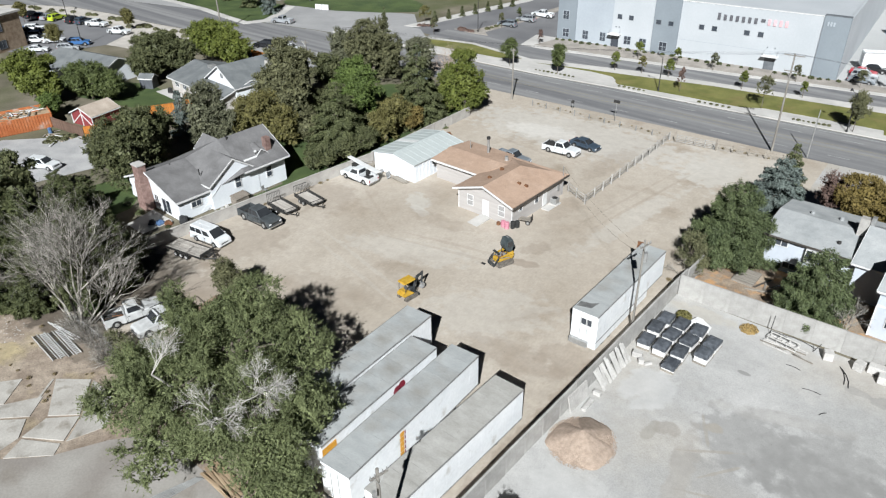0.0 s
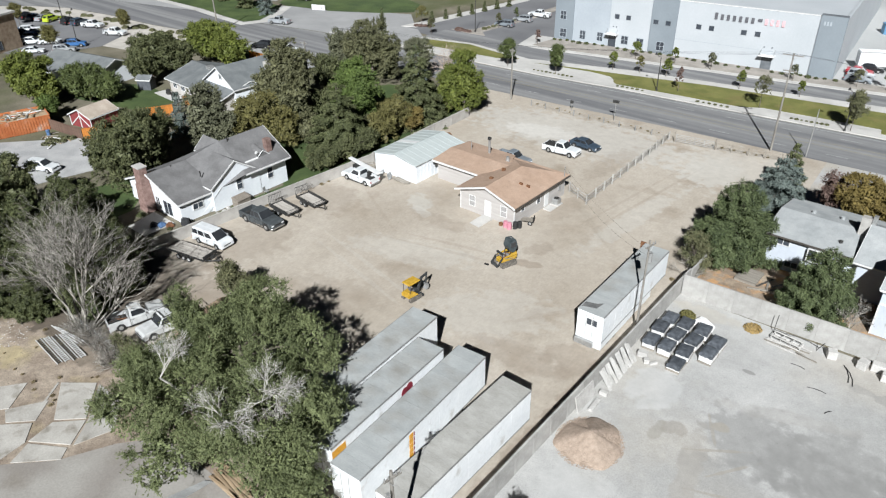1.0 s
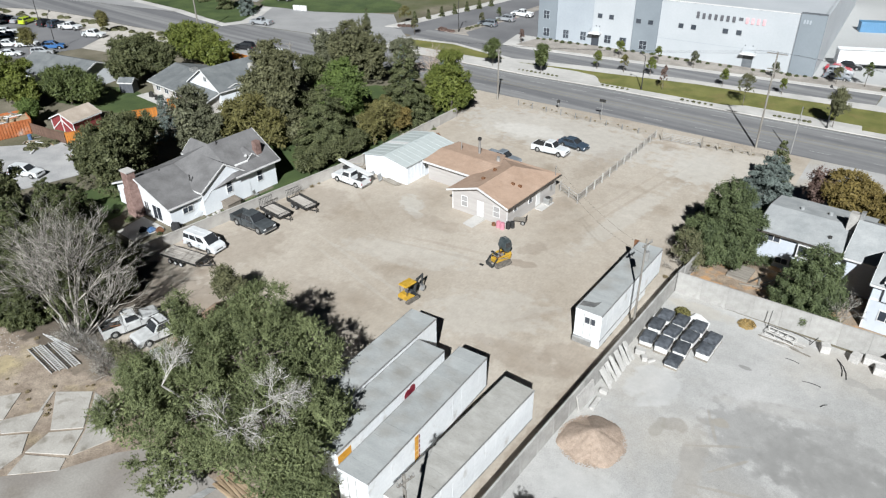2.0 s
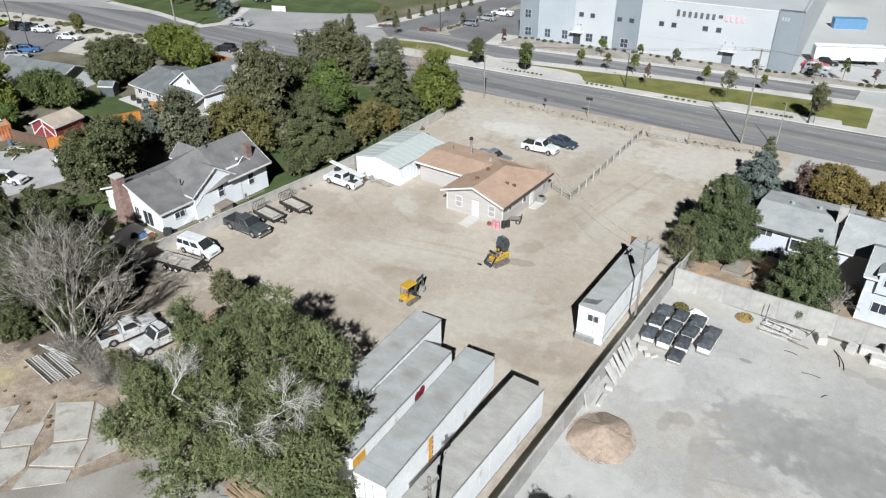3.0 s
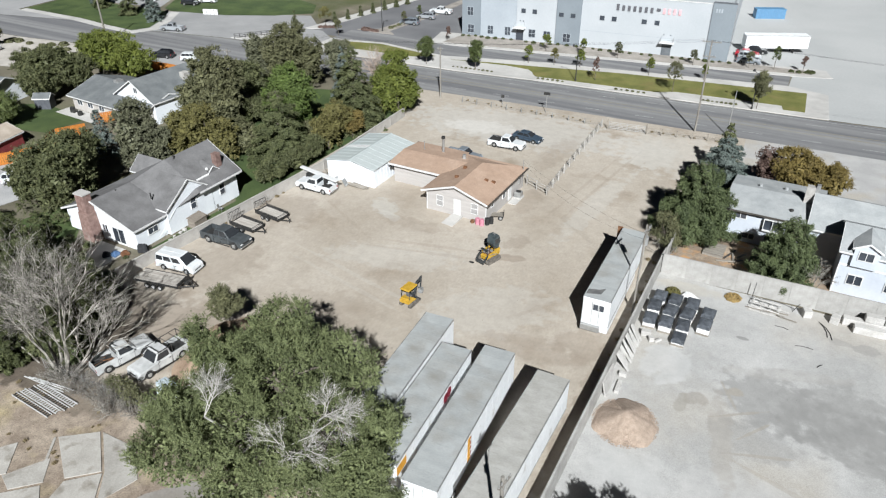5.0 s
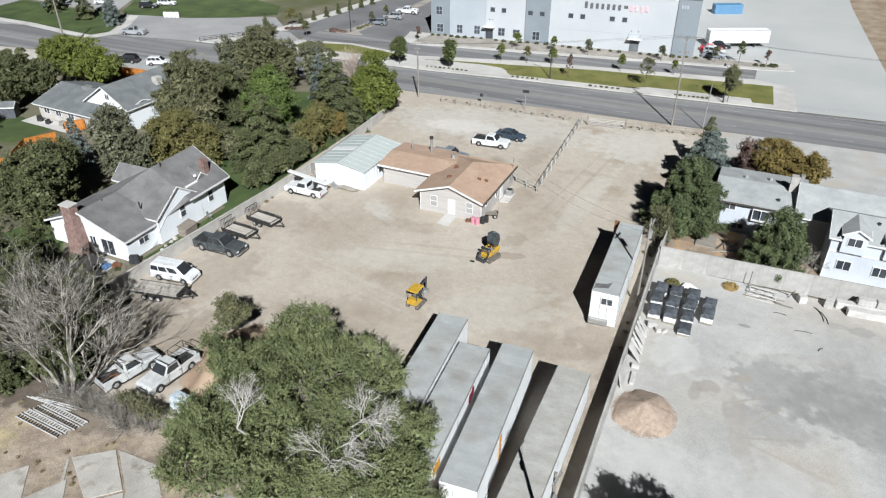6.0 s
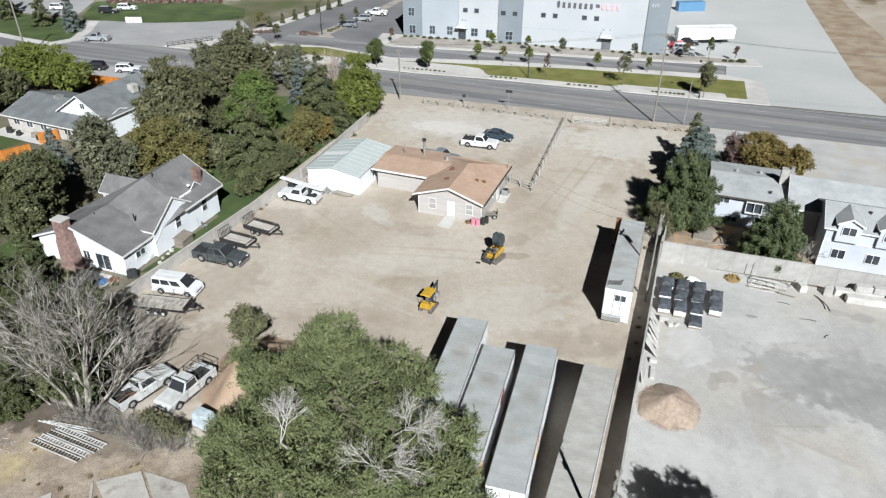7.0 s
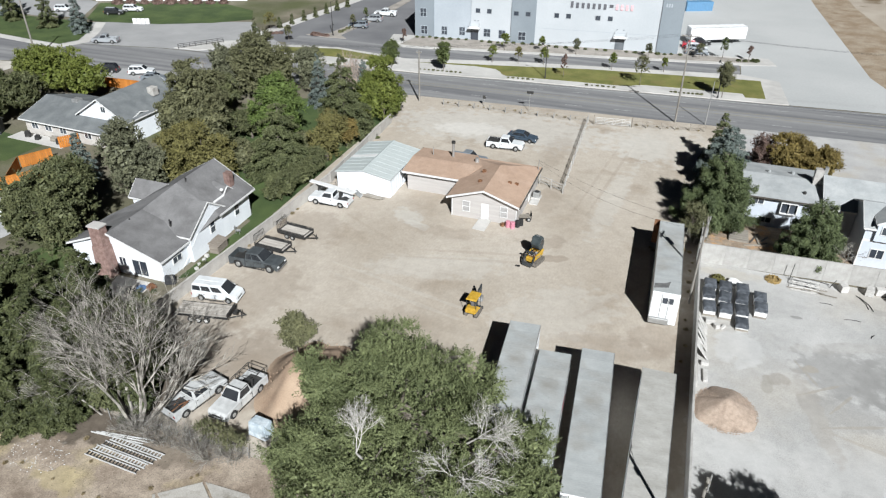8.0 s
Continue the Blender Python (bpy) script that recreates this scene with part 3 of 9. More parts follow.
for x, z, w, h, off, big in [(1.95, 5.35, 1.5, 1.9, 0, 1), (2.15, 1.55, 1.6, 1.9, 0, 1), (6.75, 1.65, 1.4, 1.9, 0.15, 1), (10.8, 1.75, 1.4, 1.9, 0.15, 1), (14.3, 6.45, 1, 0.95, 0, 0), (16.8, 6.45, 1, 0.95, 0, 0), (16.45, 1.8, 1.6, 1.8, 0, 1), (19.8, 1.7, 1.6, 1.85, 0, 1), (22.75, 6.4, 1.05, 0.9, -0.25, 0), (25.3, 6.4, 1.05, 0.9, -0.25, 0), (24.25, 1.65, 1.7, 1.9, -0.25, 1), (31.4, 6.45, 1, 0.95, 0, 0), (33.9, 6.45, 1, 0.95, 0, 0), (40.05, 6.45, 1.05, 0.95, 0, 0), (42.6, 6.45, 1, 0.95, 0, 0)]:
    window(WH, (x, off, z), (1, 0, 0), w, h, CAP if not big else LIGHTGREY, mullion=bool(big), sash=bool(big))
for x0, x1 in ((12.35, 15.0), (43.7, 46.6)):
    can = part("canopy", box(bm_new(), x0, x1, -1.3, 0, 2.75, 2.95), TRIM, WH, "white entrance canopy")
    part("door", box(bm_new(), x0 + 0.5, x1 - 0.5, -0.05, 0.02, 0, 2.4), GLASS if x0 < 20 else CAP, WH)
    for x in (x0 + 0.2, x1 - 0.2):
        part("tie_rod", tube(bm_new(), (x, -1.2, 2.95), (x, 0, 3.9), 0.03), STEEL, can)
part("reveal_line", box(bm_new(), 27.2, 52.6, -0.012, 0.0, 3.55, 3.62), LIGHTGREY, WH)
SIGN_DARK = surf("sign_charcoal", (0.09, 0.09, 0.10), (0.12, 0.12, 0.13), 1, 0.6, 0, 5)
SIGN_PINK = surf("sign_pink", (0.60, 0.36, 0.38), (0.68, 0.42, 0.44), 1, 0.6, 0, 5)
sg = part("sign_back_rail", box(bm_new(), 33.9, 47.3, -0.03, 0.0, 8.9, 8.96), WHITEWALL, WH)
for i in range(7):
    part("sign_bar", box(bm_new(), 34.15 + i * 1.14, 34.7 + i * 1.14, -0.12, 0, 8.3, 9.55 if i == 0 else 9.35), SIGN_DARK, sg)
part("sign_bar", box(bm_new(), 42.2, 42.95, -0.12, 0, 8.75, 9.3), SIGN_DARK, sg)
for i in range(4):
    part("sign_bar", box(bm_new(), 43.45 + i * 1.02, 43.95 + i * 1.02, -0.12, 0, 8.3, 9.4), SIGN_PINK, sg)
for i in range(3):
    part("number_bar", box(bm_new(), 53.45 + 0.5 * i, 53.75 + 0.5 * i, -0.31, -0.25, 9.5, 10.2), LIGHTGREY, WH)
for x in (13.6, 14.3, 44.2, 45.6):
    part("wall_light", box(bm_new(), x, x + 0.18, -0.12, 0, 4.2, 4.4), CAP, WH)


def gable(parent, x0, x1, y0, y1, ze, zr, along="y", over=0.4, mat=GREY_SHINGLE, thick=0.16, gables=True, wallmat=WHITE, walls=True, base=0.0, trim=TRIM):
    """Walls, gable ends and a two-sided roof over a rectangle; the ridge runs along x or y."""
    if walls:
        part("wall", wall_ring(bm_new(), [(x0, y0), (x1, y0), (x1, y1), (x0, y1)], base, ze), wallmat, parent)
    sw = along == "x"
    if sw:
        x0, x1, y0, y1 = y0, y1, x0, x1
    P = (lambda x, y, z: (y, x, z)) if sw else (lambda x, y, z: (x, y, z))
    xm = (x0 + x1) / 2
    k = (zr - ze) / ((x1 - x0) / 2)
    if gables:
        for ya, yb in ((y0, y0 + 0.2), (y1 - 0.2, y1)):
            part("gable_end", hexa(bm_new(), [P(x0, ya, ze), P(x1, ya, ze), P(xm, ya, zr)], [P(x0, yb, ze), P(x1, yb, ze), P(xm, yb, zr)]), wallmat, parent)
    for xa in (x0, x1):
        s = -1 if xa == x0 else 1
        xe, zl = xa + s * over, ze - k * over
        rf = part("roof", slab(bm_new(), [P(xm, y0 - over, zr + 0.16), P(xe, y0 - over, zl + 0.16), P(xe, y1 + over, zl + 0.16), P(xm, y1 + over, zr + 0.16)], thick), mat, parent)
        part("fascia", box(bm_new(), *(sorted((xe, xe + s * 0.05)) if not sw else (y0 - over, y1 + over)), *((y0 - over, y1 + over) if not sw else sorted((xe, xe + s * 0.05))), zl - 0.06, zl + 0.13), trim, rf)
        for ya in (y0 - over - 0.05, y1 + over):
            lo = [P(xm, ya, zr - 0.05), P(xe, ya, zl - 0.05), P(xe, ya + 0.05, zl - 0.05), P(xm, ya + 0.05, zr - 0.05)]
            part("rake_board", hexa(bm_new(), lo, [(p[0], p[1], p[2] + 0.2) for p in lo]), trim, rf)


def vent(parent, x, y, z, h=0.5, r=0.08, mat=STEEL_DARK, name="roof_vent"):
    return part(name, tube(bm_new(), (x, y, z - 0.3), (x, y, z + h), r, seg=8), mat, parent)


# tan-roofed workshop house in the yard
TH = thing("workshop_house", pose(0, 0, 0), "single-storey greige house with a tan shingle roof", "house")
part("wall", wall_ring(bm_new(), [(-30.4, 35.9), (-22.2, 35.9), (-22.2, 47.2), (-38.3, 47.2), (-38.3, 40.7), (-30.4, 40.7)], 0, 2.75), SIDING_TAN, TH)
part("gable_end", hexa(bm_new(), [(-30.4, 35.9, 2.75), (-22.2, 35.9, 2.75), (-26.3, 35.9, 4.1)], [(-30.4, 36.1, 2.75), (-22.2, 36.1, 2.75), (-26.3, 36.1, 4.1)]), SIDING_TAN, TH)
RZ = 4.3
rf = part("roof", slab(bm_new(), [(-26.3, 35.4, RZ), (-26.3, 43.2, RZ), (-21.8, 47.7, 2.78), (-21.8, 35.4, 2.78)], 0.18), TAN_SHINGLE, TH, "tan asphalt shingle roof slope")
part("gutter", box(bm_new(), -21.78, -21.66, 35.4, 47.7, 2.55, 2.72), TRIM_DARK, rf)
rf2 = part("roof", slab(bm_new(), [(-26.3, 43.2, RZ), (-26.3, 35.4, RZ), (-31.0, 35.4, 2.78), (-31.0, 40.6, 2.78)], 0.18), TAN_SHINGLE, TH)
part("roof", slab(bm_new(), [(-26.3, 43.2, RZ), (-31.0, 40.6, 2.78), (-31.0, 47.7, 2.82), (-21.8, 47.7, 2.78)], 0.18), TAN_SHINGLE, TH)
rf3 = part("roof", slab(bm_new(), [(-38.9, 40.2, 2.78), (-30.9, 40.2, 2.78), (-29.0, 44.3, 3.25), (-38.9, 44.3, 3.25)], 0.16), TAN_SHINGLE, TH)
part("roof", slab(bm_new(), [(-38.9, 44.3, 3.25), (-29.0, 44.3, 3.25), (-30.9, 48.4, 2.78), (-38.9, 48.4, 2.78)], 0.16), TAN_SHINGLE, TH)
part("fascia", box(bm_new(), -38.9, -31.0, 40.1, 40.2, 2.56, 2.8), TRIM, rf3)
part("fascia", box(bm_new(), -39.0, -38.9, 40.2, 48.4, 2.5, 2.78), TRIM_DARK, rf3)
for xa, s in ((-31.0, 1), (-21.8, -1)):
    lo = [(-26.3, 35.3, RZ - 0.2), (xa, 35.3, 2.58), (xa, 35.4, 2.58), (-26.3, 35.4, RZ - 0.2)]
    part("rake_board", hexa(bm_new(), lo, [(p[0], p[1], p[2] + 0.22) for p in lo]), TRIM, rf if s < 0 else rf2, "white painted rake board")
for x in (-28.55, -23.75):
    window(TH, (x, 35.88, 1.6), (1, 0, 0), 0.95, 1.45, mullion=False, sash=True, label="white double-hung window with a blind", pane=BLIND)
dr = part("door", box(bm_new(), -26.6, -25.65, 35.83, 35.9, 0.25, 2.3), TRIM, TH, "white entrance door")
part("door_knob", tube(bm_new(), (-25.77, 35.78, 1.2), (-25.77, 35.84, 1.2), 0.04), STEEL, dr)
part("doorstep", hexa(bm_new(), [(-27.0, 33.4, 0.0), (-25.4, 33.2, 0.0), (-25.3, 35.88, 0.0), (-26.8, 35.88, 0.0)], [(-27.0, 33.4, 0.06), (-25.4, 33.2, 0.06), (-25.3, 35.88, 0.24), (-26.8, 35.88, 0.24)]), CONCRETE, TH, "concrete ramp to the door")
for xa in (-30.4, -22.2):
    part("corner_board", box(bm_new(), xa - 0.05, xa + 0.05, 35.85, 35.95, 0, 2.7), TRIM, TH)
window(TH, (-22.18, 41.0, 1.7), (0, 1, 0), 0.8, 1.0, mullion=False, label="small side window")
window(TH, (-22.18, 37.6, 1.9), (0, 1, 0), 0.7, 0.8, mullion=False)
part("side_door", box(bm_new(), -22.2, -22.13, 42.4, 43.3, 0.1, 2.1), TRIM, TH)
part("meter_box", box(bm_new(), -22.2, -22.0, 45.6, 46.0, 1.2, 1.9), STEEL, TH)
part("service_mast", tube(bm_new(), (-22.0, 46.6, 0.5), (-22.0, 46.6, 4.3), 0.05), STEEL, TH)
for x, y, z in ((-27.6, 38.5, 3.95), (-24.2, 40.0, 3.6), (-23.4, 40.4, 3.35), (-28.0, 41.6, 3.9)):
    part("roof_vent", box(bm_new(), x - 0.22, x + 0.22, y - 0.15, y + 0.15, z - 0.2, z + 0.18), RUST, TH)
fl = part("flue", tube(bm_new(), (-33.8, 46.3, 2.8), (-33.8, 46.3, 5.0), 0.17, seg=10), STEEL, TH, "round metal flue")
part("flue_cap", tube(bm_new(), (-33.8, 46.3, 5.0), (-33.8, 46.3, 5.3), 0.27, seg=10), STEEL_DARK, fl)
part("roof_vent", tube(bm_new(), (-30.2, 45.6, 3.0), (-30.2, 45.6, 3.7), 0.3, 0.22, 10), STEEL, TH, "turbine roof vent")
part("vent_pipe", tube(bm_new(), (-36.5, 45.8, 3.0), (-36.5, 45.8, 4.3), 0.05), STEEL, TH)

# metal shed
SH = thing("metal_shed", pose(0, 0, 0), "white metal shed with a bluish steel roof", "shed")
part("wall", wall_ring(bm_new(), [(-47.0, 37.4), (-39.4, 37.4), (-39.4, 47.6), (-47.0, 47.6)], 0, 2.6, 0.12), WHITE, SH)
for y in (37.4, 47.48):
    part("gable_end", hexa(bm_new(), [(-47.0, y, 2.6), (-39.4, y, 2.6), (-43.2, y, 3.3)], [(-47.0, y + 0.12, 2.6), (-39.4, y + 0.12, 2.6), (-43.2, y + 0.12, 3.3)]), WHITE, SH)
for s in (-1, 1):
    xe = -43.2 + s * 4.0
    rr = part("roof", slab(bm_new(), [(-43.2, 37.2, 3.42), (xe, 37.2, 2.68), (xe, 47.8, 2.68), (-43.2, 47.8, 3.42)], 0.06), METAL_ROOF, SH)
    for i in range(10):
        y = 37.35 + i * 1.14
        part("roof_rib", slab(bm_new(), [(-43.2, y, 3.46), (xe, y, 2.72), (xe, y + 0.09, 2.72), (-43.2, y + 0.09, 3.46)], 0.045), METAL_ROOF, rr)
    if s < 0:
        part("translucent_panel", slab(bm_new(), [(-43.25, 41.9, 3.445), (xe + 0.02, 41.9, 2.705), (xe + 0.02, 42.8, 2.705), (-43.25, 42.8, 3.445)], 0.03), TRIM, rr)
part("ridge_cap", hexa(bm_new(), [(-43.45, 37.2, 3.4), (-43.2, 37.2, 3.48), (-42.95, 37.2, 3.4)], [(-43.45, 47.8, 3.4), (-43.2, 47.8, 3.48), (-42.95, 47.8, 3.4)]), METAL_ROOF, SH)
for i in range(14):
    y = 37.6 + i * 0.72
    part("wall_rib", box(bm_new(), -39.4, -39.37, y, y + 0.08, 0.05, 2.55), WHITE, SH)
part("wall_light", box(bm_new(), -38.9, -38.7, 40.5, 40.7, 1.9, 2.3), STEEL_DARK, SH)

MACH_CLOTH = surf("black_cover_cloth", (0.02, 0.021, 0.023), (0.04, 0.041, 0.044), 3, 0.8, 0.3, 8)
BLUE_TARP = surf("blue_tarp_cloth", (0.05, 0.10, 0.2), (0.1, 0.17, 0.3), 3, 0.7, 0.3, 8)
# white house with a grey roof beyond the boundary wall
HH = thing("white_house", pose(0, 0, 0), "white cottage with a grey shingle roof and brick chimneys", "house")
part("wall", wall_ring(bm_new(), [(-66.0, 11.2), (-54.3, 11.2), (-54.3, 17.0), (-66.0, 17.0)], 0, 2.75), WHITE, HH)
part("wall", wall_ring(bm_new(), [(-63.6, 16.4), (-53.92, 16.4), (-53.92, 27.2), (-63.6, 27.2)], 0, 3.75), WHITE, HH)
part("gable_end", hexa(bm_new(), [(-66.0, 11.2, 2.75), (-54.3, 11.2, 2.75), (-60.15, 11.2, 4.9)], [(-66.0, 11.4, 2.75), (-54.3, 11.4, 2.75), (-60.15, 11.4, 4.9)]), WHITE, HH)
part("gable_end", hexa(bm_new(), [(-63.6, 27.0, 3.75), (-53.6, 27.0, 3.75), (-58.4, 27.0, 6.7)], [(-63.6, 27.2, 3.75), (-53.6, 27.2, 3.75), (-58.4, 27.2, 6.7)]), WHITE, HH)
N1, N2, E1, E2 = (-60.4, 10.8, 5.05), (-60.4, 16.5, 5.05), (-53.95, 10.8, 2.75), (-53.95, 16.6, 2.75)
R1, R2, F1, F2 = (-58.4, 20.4, 6.85), (-58.4, 27.6, 6.85), (-53.2, 20.4, 3.65), (-53.2, 27.6, 3.65)
W1, W2, G1_, G2_ = (-66.4, 10.8, 2.75), (-66.4, 17.2, 2.75), (-64.0, 20.4, 3.65), (-64.0, 27.6, 3.65)
for ring in ([N1, E1, E2, N2], [N2, E2, R1], [E2, F1, R1], [R1, F1, F2, R2], [N2, W2, W1, N1], [N2, R1, W2], [R1, G1_, W2], [R1, R2, G2_, G1_]):
    part("roof", slab(bm_new(), ring, 0.16), GREY_SHINGLE, HH, "grey asphalt shingle roof slope")
for p_, q_ in ((N1, E1), (N1, W1), (R2, F2), (R2, G2_), (E1, E2), (F1, F2)):
    lo_ = [Vector(p_), Vector(q_), Vector(q_) + Vector((0, -0.06 if p_[1] < 20 else 0.06, 0)), Vector(p_) + Vector((0, -0.06 if p_[1] < 20 else 0.06, 0))]
    if p_[0] == q_[0]:
        lo_ = [Vector(p_), Vector(q_), Vector(q_) + Vector((0.06, 0, 0)), Vector(p_) + Vector((0.06, 0, 0))]
    part("fascia", hexa(bm_new(), [v_ - Vector((0, 0, 0.22)) for v_ in lo_], [v_ + Vector((0, 0, 0.01)) for v_ in lo_]), TRIM, HH)
gable(HH, -58.6, -53.85, 15.6, 22.8, 3.3, 5.75, "x", 0.25)
gable(HH, -67.0, -62.8, 22.0, 25.2, 3.0, 4.4, "x", 0.3)
part("chimney", hexa(hexa(bm_new(), [(-62.1, 9.9, 0), (-60.1, 9.9, 0), (-60.1, 11.15, 0), (-62.1, 11.15, 0)], [(-61.95, 10.0, 3.6), (-60.35, 10.0, 3.6), (-60.35, 11.15, 3.6), (-61.95, 11.15, 3.6)]), [(-61.9, 10.1, 3.6), (-60.45, 10.1, 3.6), (-60.45, 11.15, 3.6), (-61.9, 11.15, 3.6)], [(-61.9, 10.15, 5.9), (-60.5, 10.15, 5.9), (-60.5, 11.15, 5.9), (-61.9, 11.15, 5.9)]), BRICK, HH, "brown brick chimney")
part("chimney_cap", box(bm_new(), -62.0, -60.4, 10.05, 11.25, 5.9, 6.05), CONCRETE, HH)
part("chimney", box(bm_new(), -55.6, -54.8, 25.2, 26.0, 4.0, 6.4), BRICK, HH)
window(HH, (-54.28, 13.6, 1.6), (0, 1, 0), 1.5, 0.9, label="white slider window")
window(HH, (-53.83, 19.6, 2.5), (0, 1, 0), 0.9, 1.6, sash=True, mullion=False)
window(HH, (-53.9, 24.5, 2.2), (0, 1, 0), 0.9, 1.5, sash=True, mullion=False)
window(HH, (-57.2, 11.18, 1.2), (1, 0, 0), 2.0, 2.0, label="sliding patio door")
window(HH, (-59.4, 11.18, 1.6), (1, 0, 0), 0.9, 1.1)
part("satellite_dish", tube(bm_new(), (-54.9, 23.6, 4.95), (-54.75, 23.4, 5.2), 0.22, 0.19, 12), STEEL, HH)
part("service_cable", pipe(bm_new(), [(-53.8, 17.0 - 0.28 * k - 0.02 * k * k, 3.0 - 0.26 * k - 0.01 * k * k) for k in range(9)], 0.03), TRIM, HH, "white conduit curving down the wall")
ev = part("eyebrow_vent", hexa(bm_new(), [(-56.4, 23.5, 5.4), (-54.6, 23.5, 4.3), (-54.6, 25.1, 4.3), (-56.4, 25.1, 5.4)], [(-56.4, 24.2, 5.75), (-54.6, 24.2, 5.25), (-54.6, 24.4, 5.25), (-56.4, 24.4, 5.75)]), GREY_SHINGLE, HH)
for ya in (23.3, 25.3):
    lo_ = [(-54.62, ya, 4.42), (-54.62, 24.3, 5.2), (-54.52, 24.3, 5.2), (-54.52, ya, 4.42)]
    part("vent_trim", hexa(bm_new(), lo_, [(q[0], q[1], q[2] + 0.1) for q in lo_]), TRIM, ev)
part("vent_trim", hexa(bm_new(), [(-54.6, 21.4, 4.52), (-54.45, 21.4, 4.43), (-54.45, 23.4, 4.43), (-54.6, 23.4, 4.52)], [(-54.6, 21.4, 4.64), (-54.45, 21.4, 4.55), (-54.45, 23.4, 4.55), (-54.6, 23.4, 4.64)]), TRIM, ev)
for x, y, z in ((-56.4, 15.9, 4.3), (-58.0, 21.5, 6.6), (-60.2, 14.2, 4.6)):
    vent(HH, x, y, z)
HB = surf("weathered_brown_boards", (0.15, 0.128, 0.105), (0.23, 0.2, 0.168), 1.2, 0.9, 0.2, 8, stretch=(0.5, 5, 5))
SHD = thing("garden_cabinet", pose(-52.9, 18.9, 0, 0, 0, 4), "weathered grey-brown garden cabinet with a sloping lid", "cabinet")
part("body", bevel(box(bm_new(), -0.55, 0.55, -1.05, 1.05, 0, 1.0), 0.02), HB, SHD)
part("lid", slab(bm_new(), [(-0.62, -1.12, 1.28), (0.66, -1.12, 0.98), (0.66, 1.12, 0.98), (-0.62, 1.12, 1.28)], 0.06), HB, SHD)
for yy in (-0.5, 0.5):
    part("door", box(bm_new(), 0.55, 0.575, yy - 0.46, yy + 0.46, 0.08, 0.94), HB, SHD)
CH = thing("garden_chair", pose(-52.9, 22.8, 0, 0, 0, 20), "grey metal garden chair by the cottage wall", "chair")
part("seat", bevel(box(bm_new(), -0.25, 0.25, -0.25, 0.25, 0.4, 0.44), 0.02), STEEL, CH)
part("backrest", hexa(bm_new(), [(-0.25, -0.25, 0.44), (-0.21, -0.25, 0.44), (-0.21, 0.25, 0.44), (-0.25, 0.25, 0.44)], [(-0.38, -0.25, 0.92), (-0.34, -0.25, 0.92), (-0.34, 0.25, 0.92), (-0.38, 0.25, 0.92)]), STEEL, CH)
for xx in (-0.22, 0.22):
    for yy in (-0.22, 0.22):
        part("leg", tube(bm_new(), (xx, yy, 0), (xx, yy, 0.4), 0.02), STEEL, CH)
for i, (x, y, sx, sy, sz) in enumerate(((-53.2, 17.0, 0.5, 0.4, 0.35), (-53.0, 16.2, 0.4, 0.5, 0.3), (-52.9, 15.3, 0.5, 0.4, 0.28), (-52.7, 14.4, 0.4, 0.4, 0.3))):
    ob = tagged(part("stone_block", bevel(box(bm_new(), -sx / 2, sx / 2, -sy / 2, sy / 2, 0, sz), 0.05), CONCRETE), "pale stone block by the cottage wall", "stone", "stones by the cottage")
    ob.matrix_basis = pose(x, y, 0.012, 0, 0, 23 * i)
GR_ = thing("barbecue_grill", pose(-53.6, 11.2, 0.0, 0, 0, 30), "black covered barbecue grill beside the cottage", "grill")
part("cover", bevel(hexa(bm_new(), [(-0.6, -0.35, 0.05), (0.6, -0.35, 0.05), (0.6, 0.35, 0.05), (-0.6, 0.35, 0.05)], [(-0.5, -0.25, 1.05), (0.5, -0.25, 1.05), (0.5, 0.25, 1.05), (-0.5, 0.25, 1.05)]), 0.1, 2), MACH_CLOTH, GR_)
part("wheel_base", box(bm_new(), -0.5, 0.5, -0.25, 0.25, 0, 0.048), BLACK, GR_)
for i, (x, y, m_, lab) in enumerate(((-56.6, 8.6, MACH_CLOTH, "dark tarpaulin heap on the patio"), (-55.8, 9.2, BLUE_TARP, "blue tarpaulin heap on the patio"), (-55.0, 9.8, RUST, "rust-red heap of garden furniture covers"))):
    rr = random.Random(60 + i)
    bmh = bm_new()
    hexa(bmh, [(-0.6, -0.5, 0), (0.6, -0.45, 0), (0.55, 0.5, 0), (-0.5, 0.55, 0)], [(-0.35, -0.2, 0.5), (0.25, -0.3, 0.6), (0.3, 0.2, 0.42), (-0.2, 0.3, 0.66)])
    ob = tagged(part("tarpaulin_heap", bevel(bmh, 0.12, 2), m_), lab, "tarpaulin", "covered things on the patio")
    ob.matrix_basis = pose(x, y, 0.02, 0, 0, rr.uniform(0, 180))

# neighbouring pale houses behind the cross wall
RH = thing("pale_house", pose(0, 0, 0), "pale blue-white split-level house with a pale grey roof", "house")
gable(RH, 3.6, 12.8, 46.4, 55.6, 4.0, 4.75, "x", 0.5, PALE_SHINGLE, trim=TRIM_DARK, wallmat=BLUE_SIDING)
window(RH, (5.1, 46.38, 3.3), (1, 0, 0), 1.4, 0.9, label="white slider window")
window(RH, (8.6, 46.2, 2.9), (1, 0, 0), 1.9, 1.5, label="projecting bay window", depth=0.3)
window(RH, (6.4, 46.38, 0.9), (1, 0, 0), 1.4, 0.8)
window(RH, (11.2, 46.38, 3.3), (1, 0, 0), 0.8, 1.0)
part("chimney", box(bm_new(), 11.0, 11.9, 50.0, 50.8, 4.6, 6.7), FENCE_WHITE, RH, "boxed white chimney chase")
part("chimney", box(bm_new(), 11.95, 12.35, 50.2, 50.7, 4.6, 7.0), STEEL, RH)
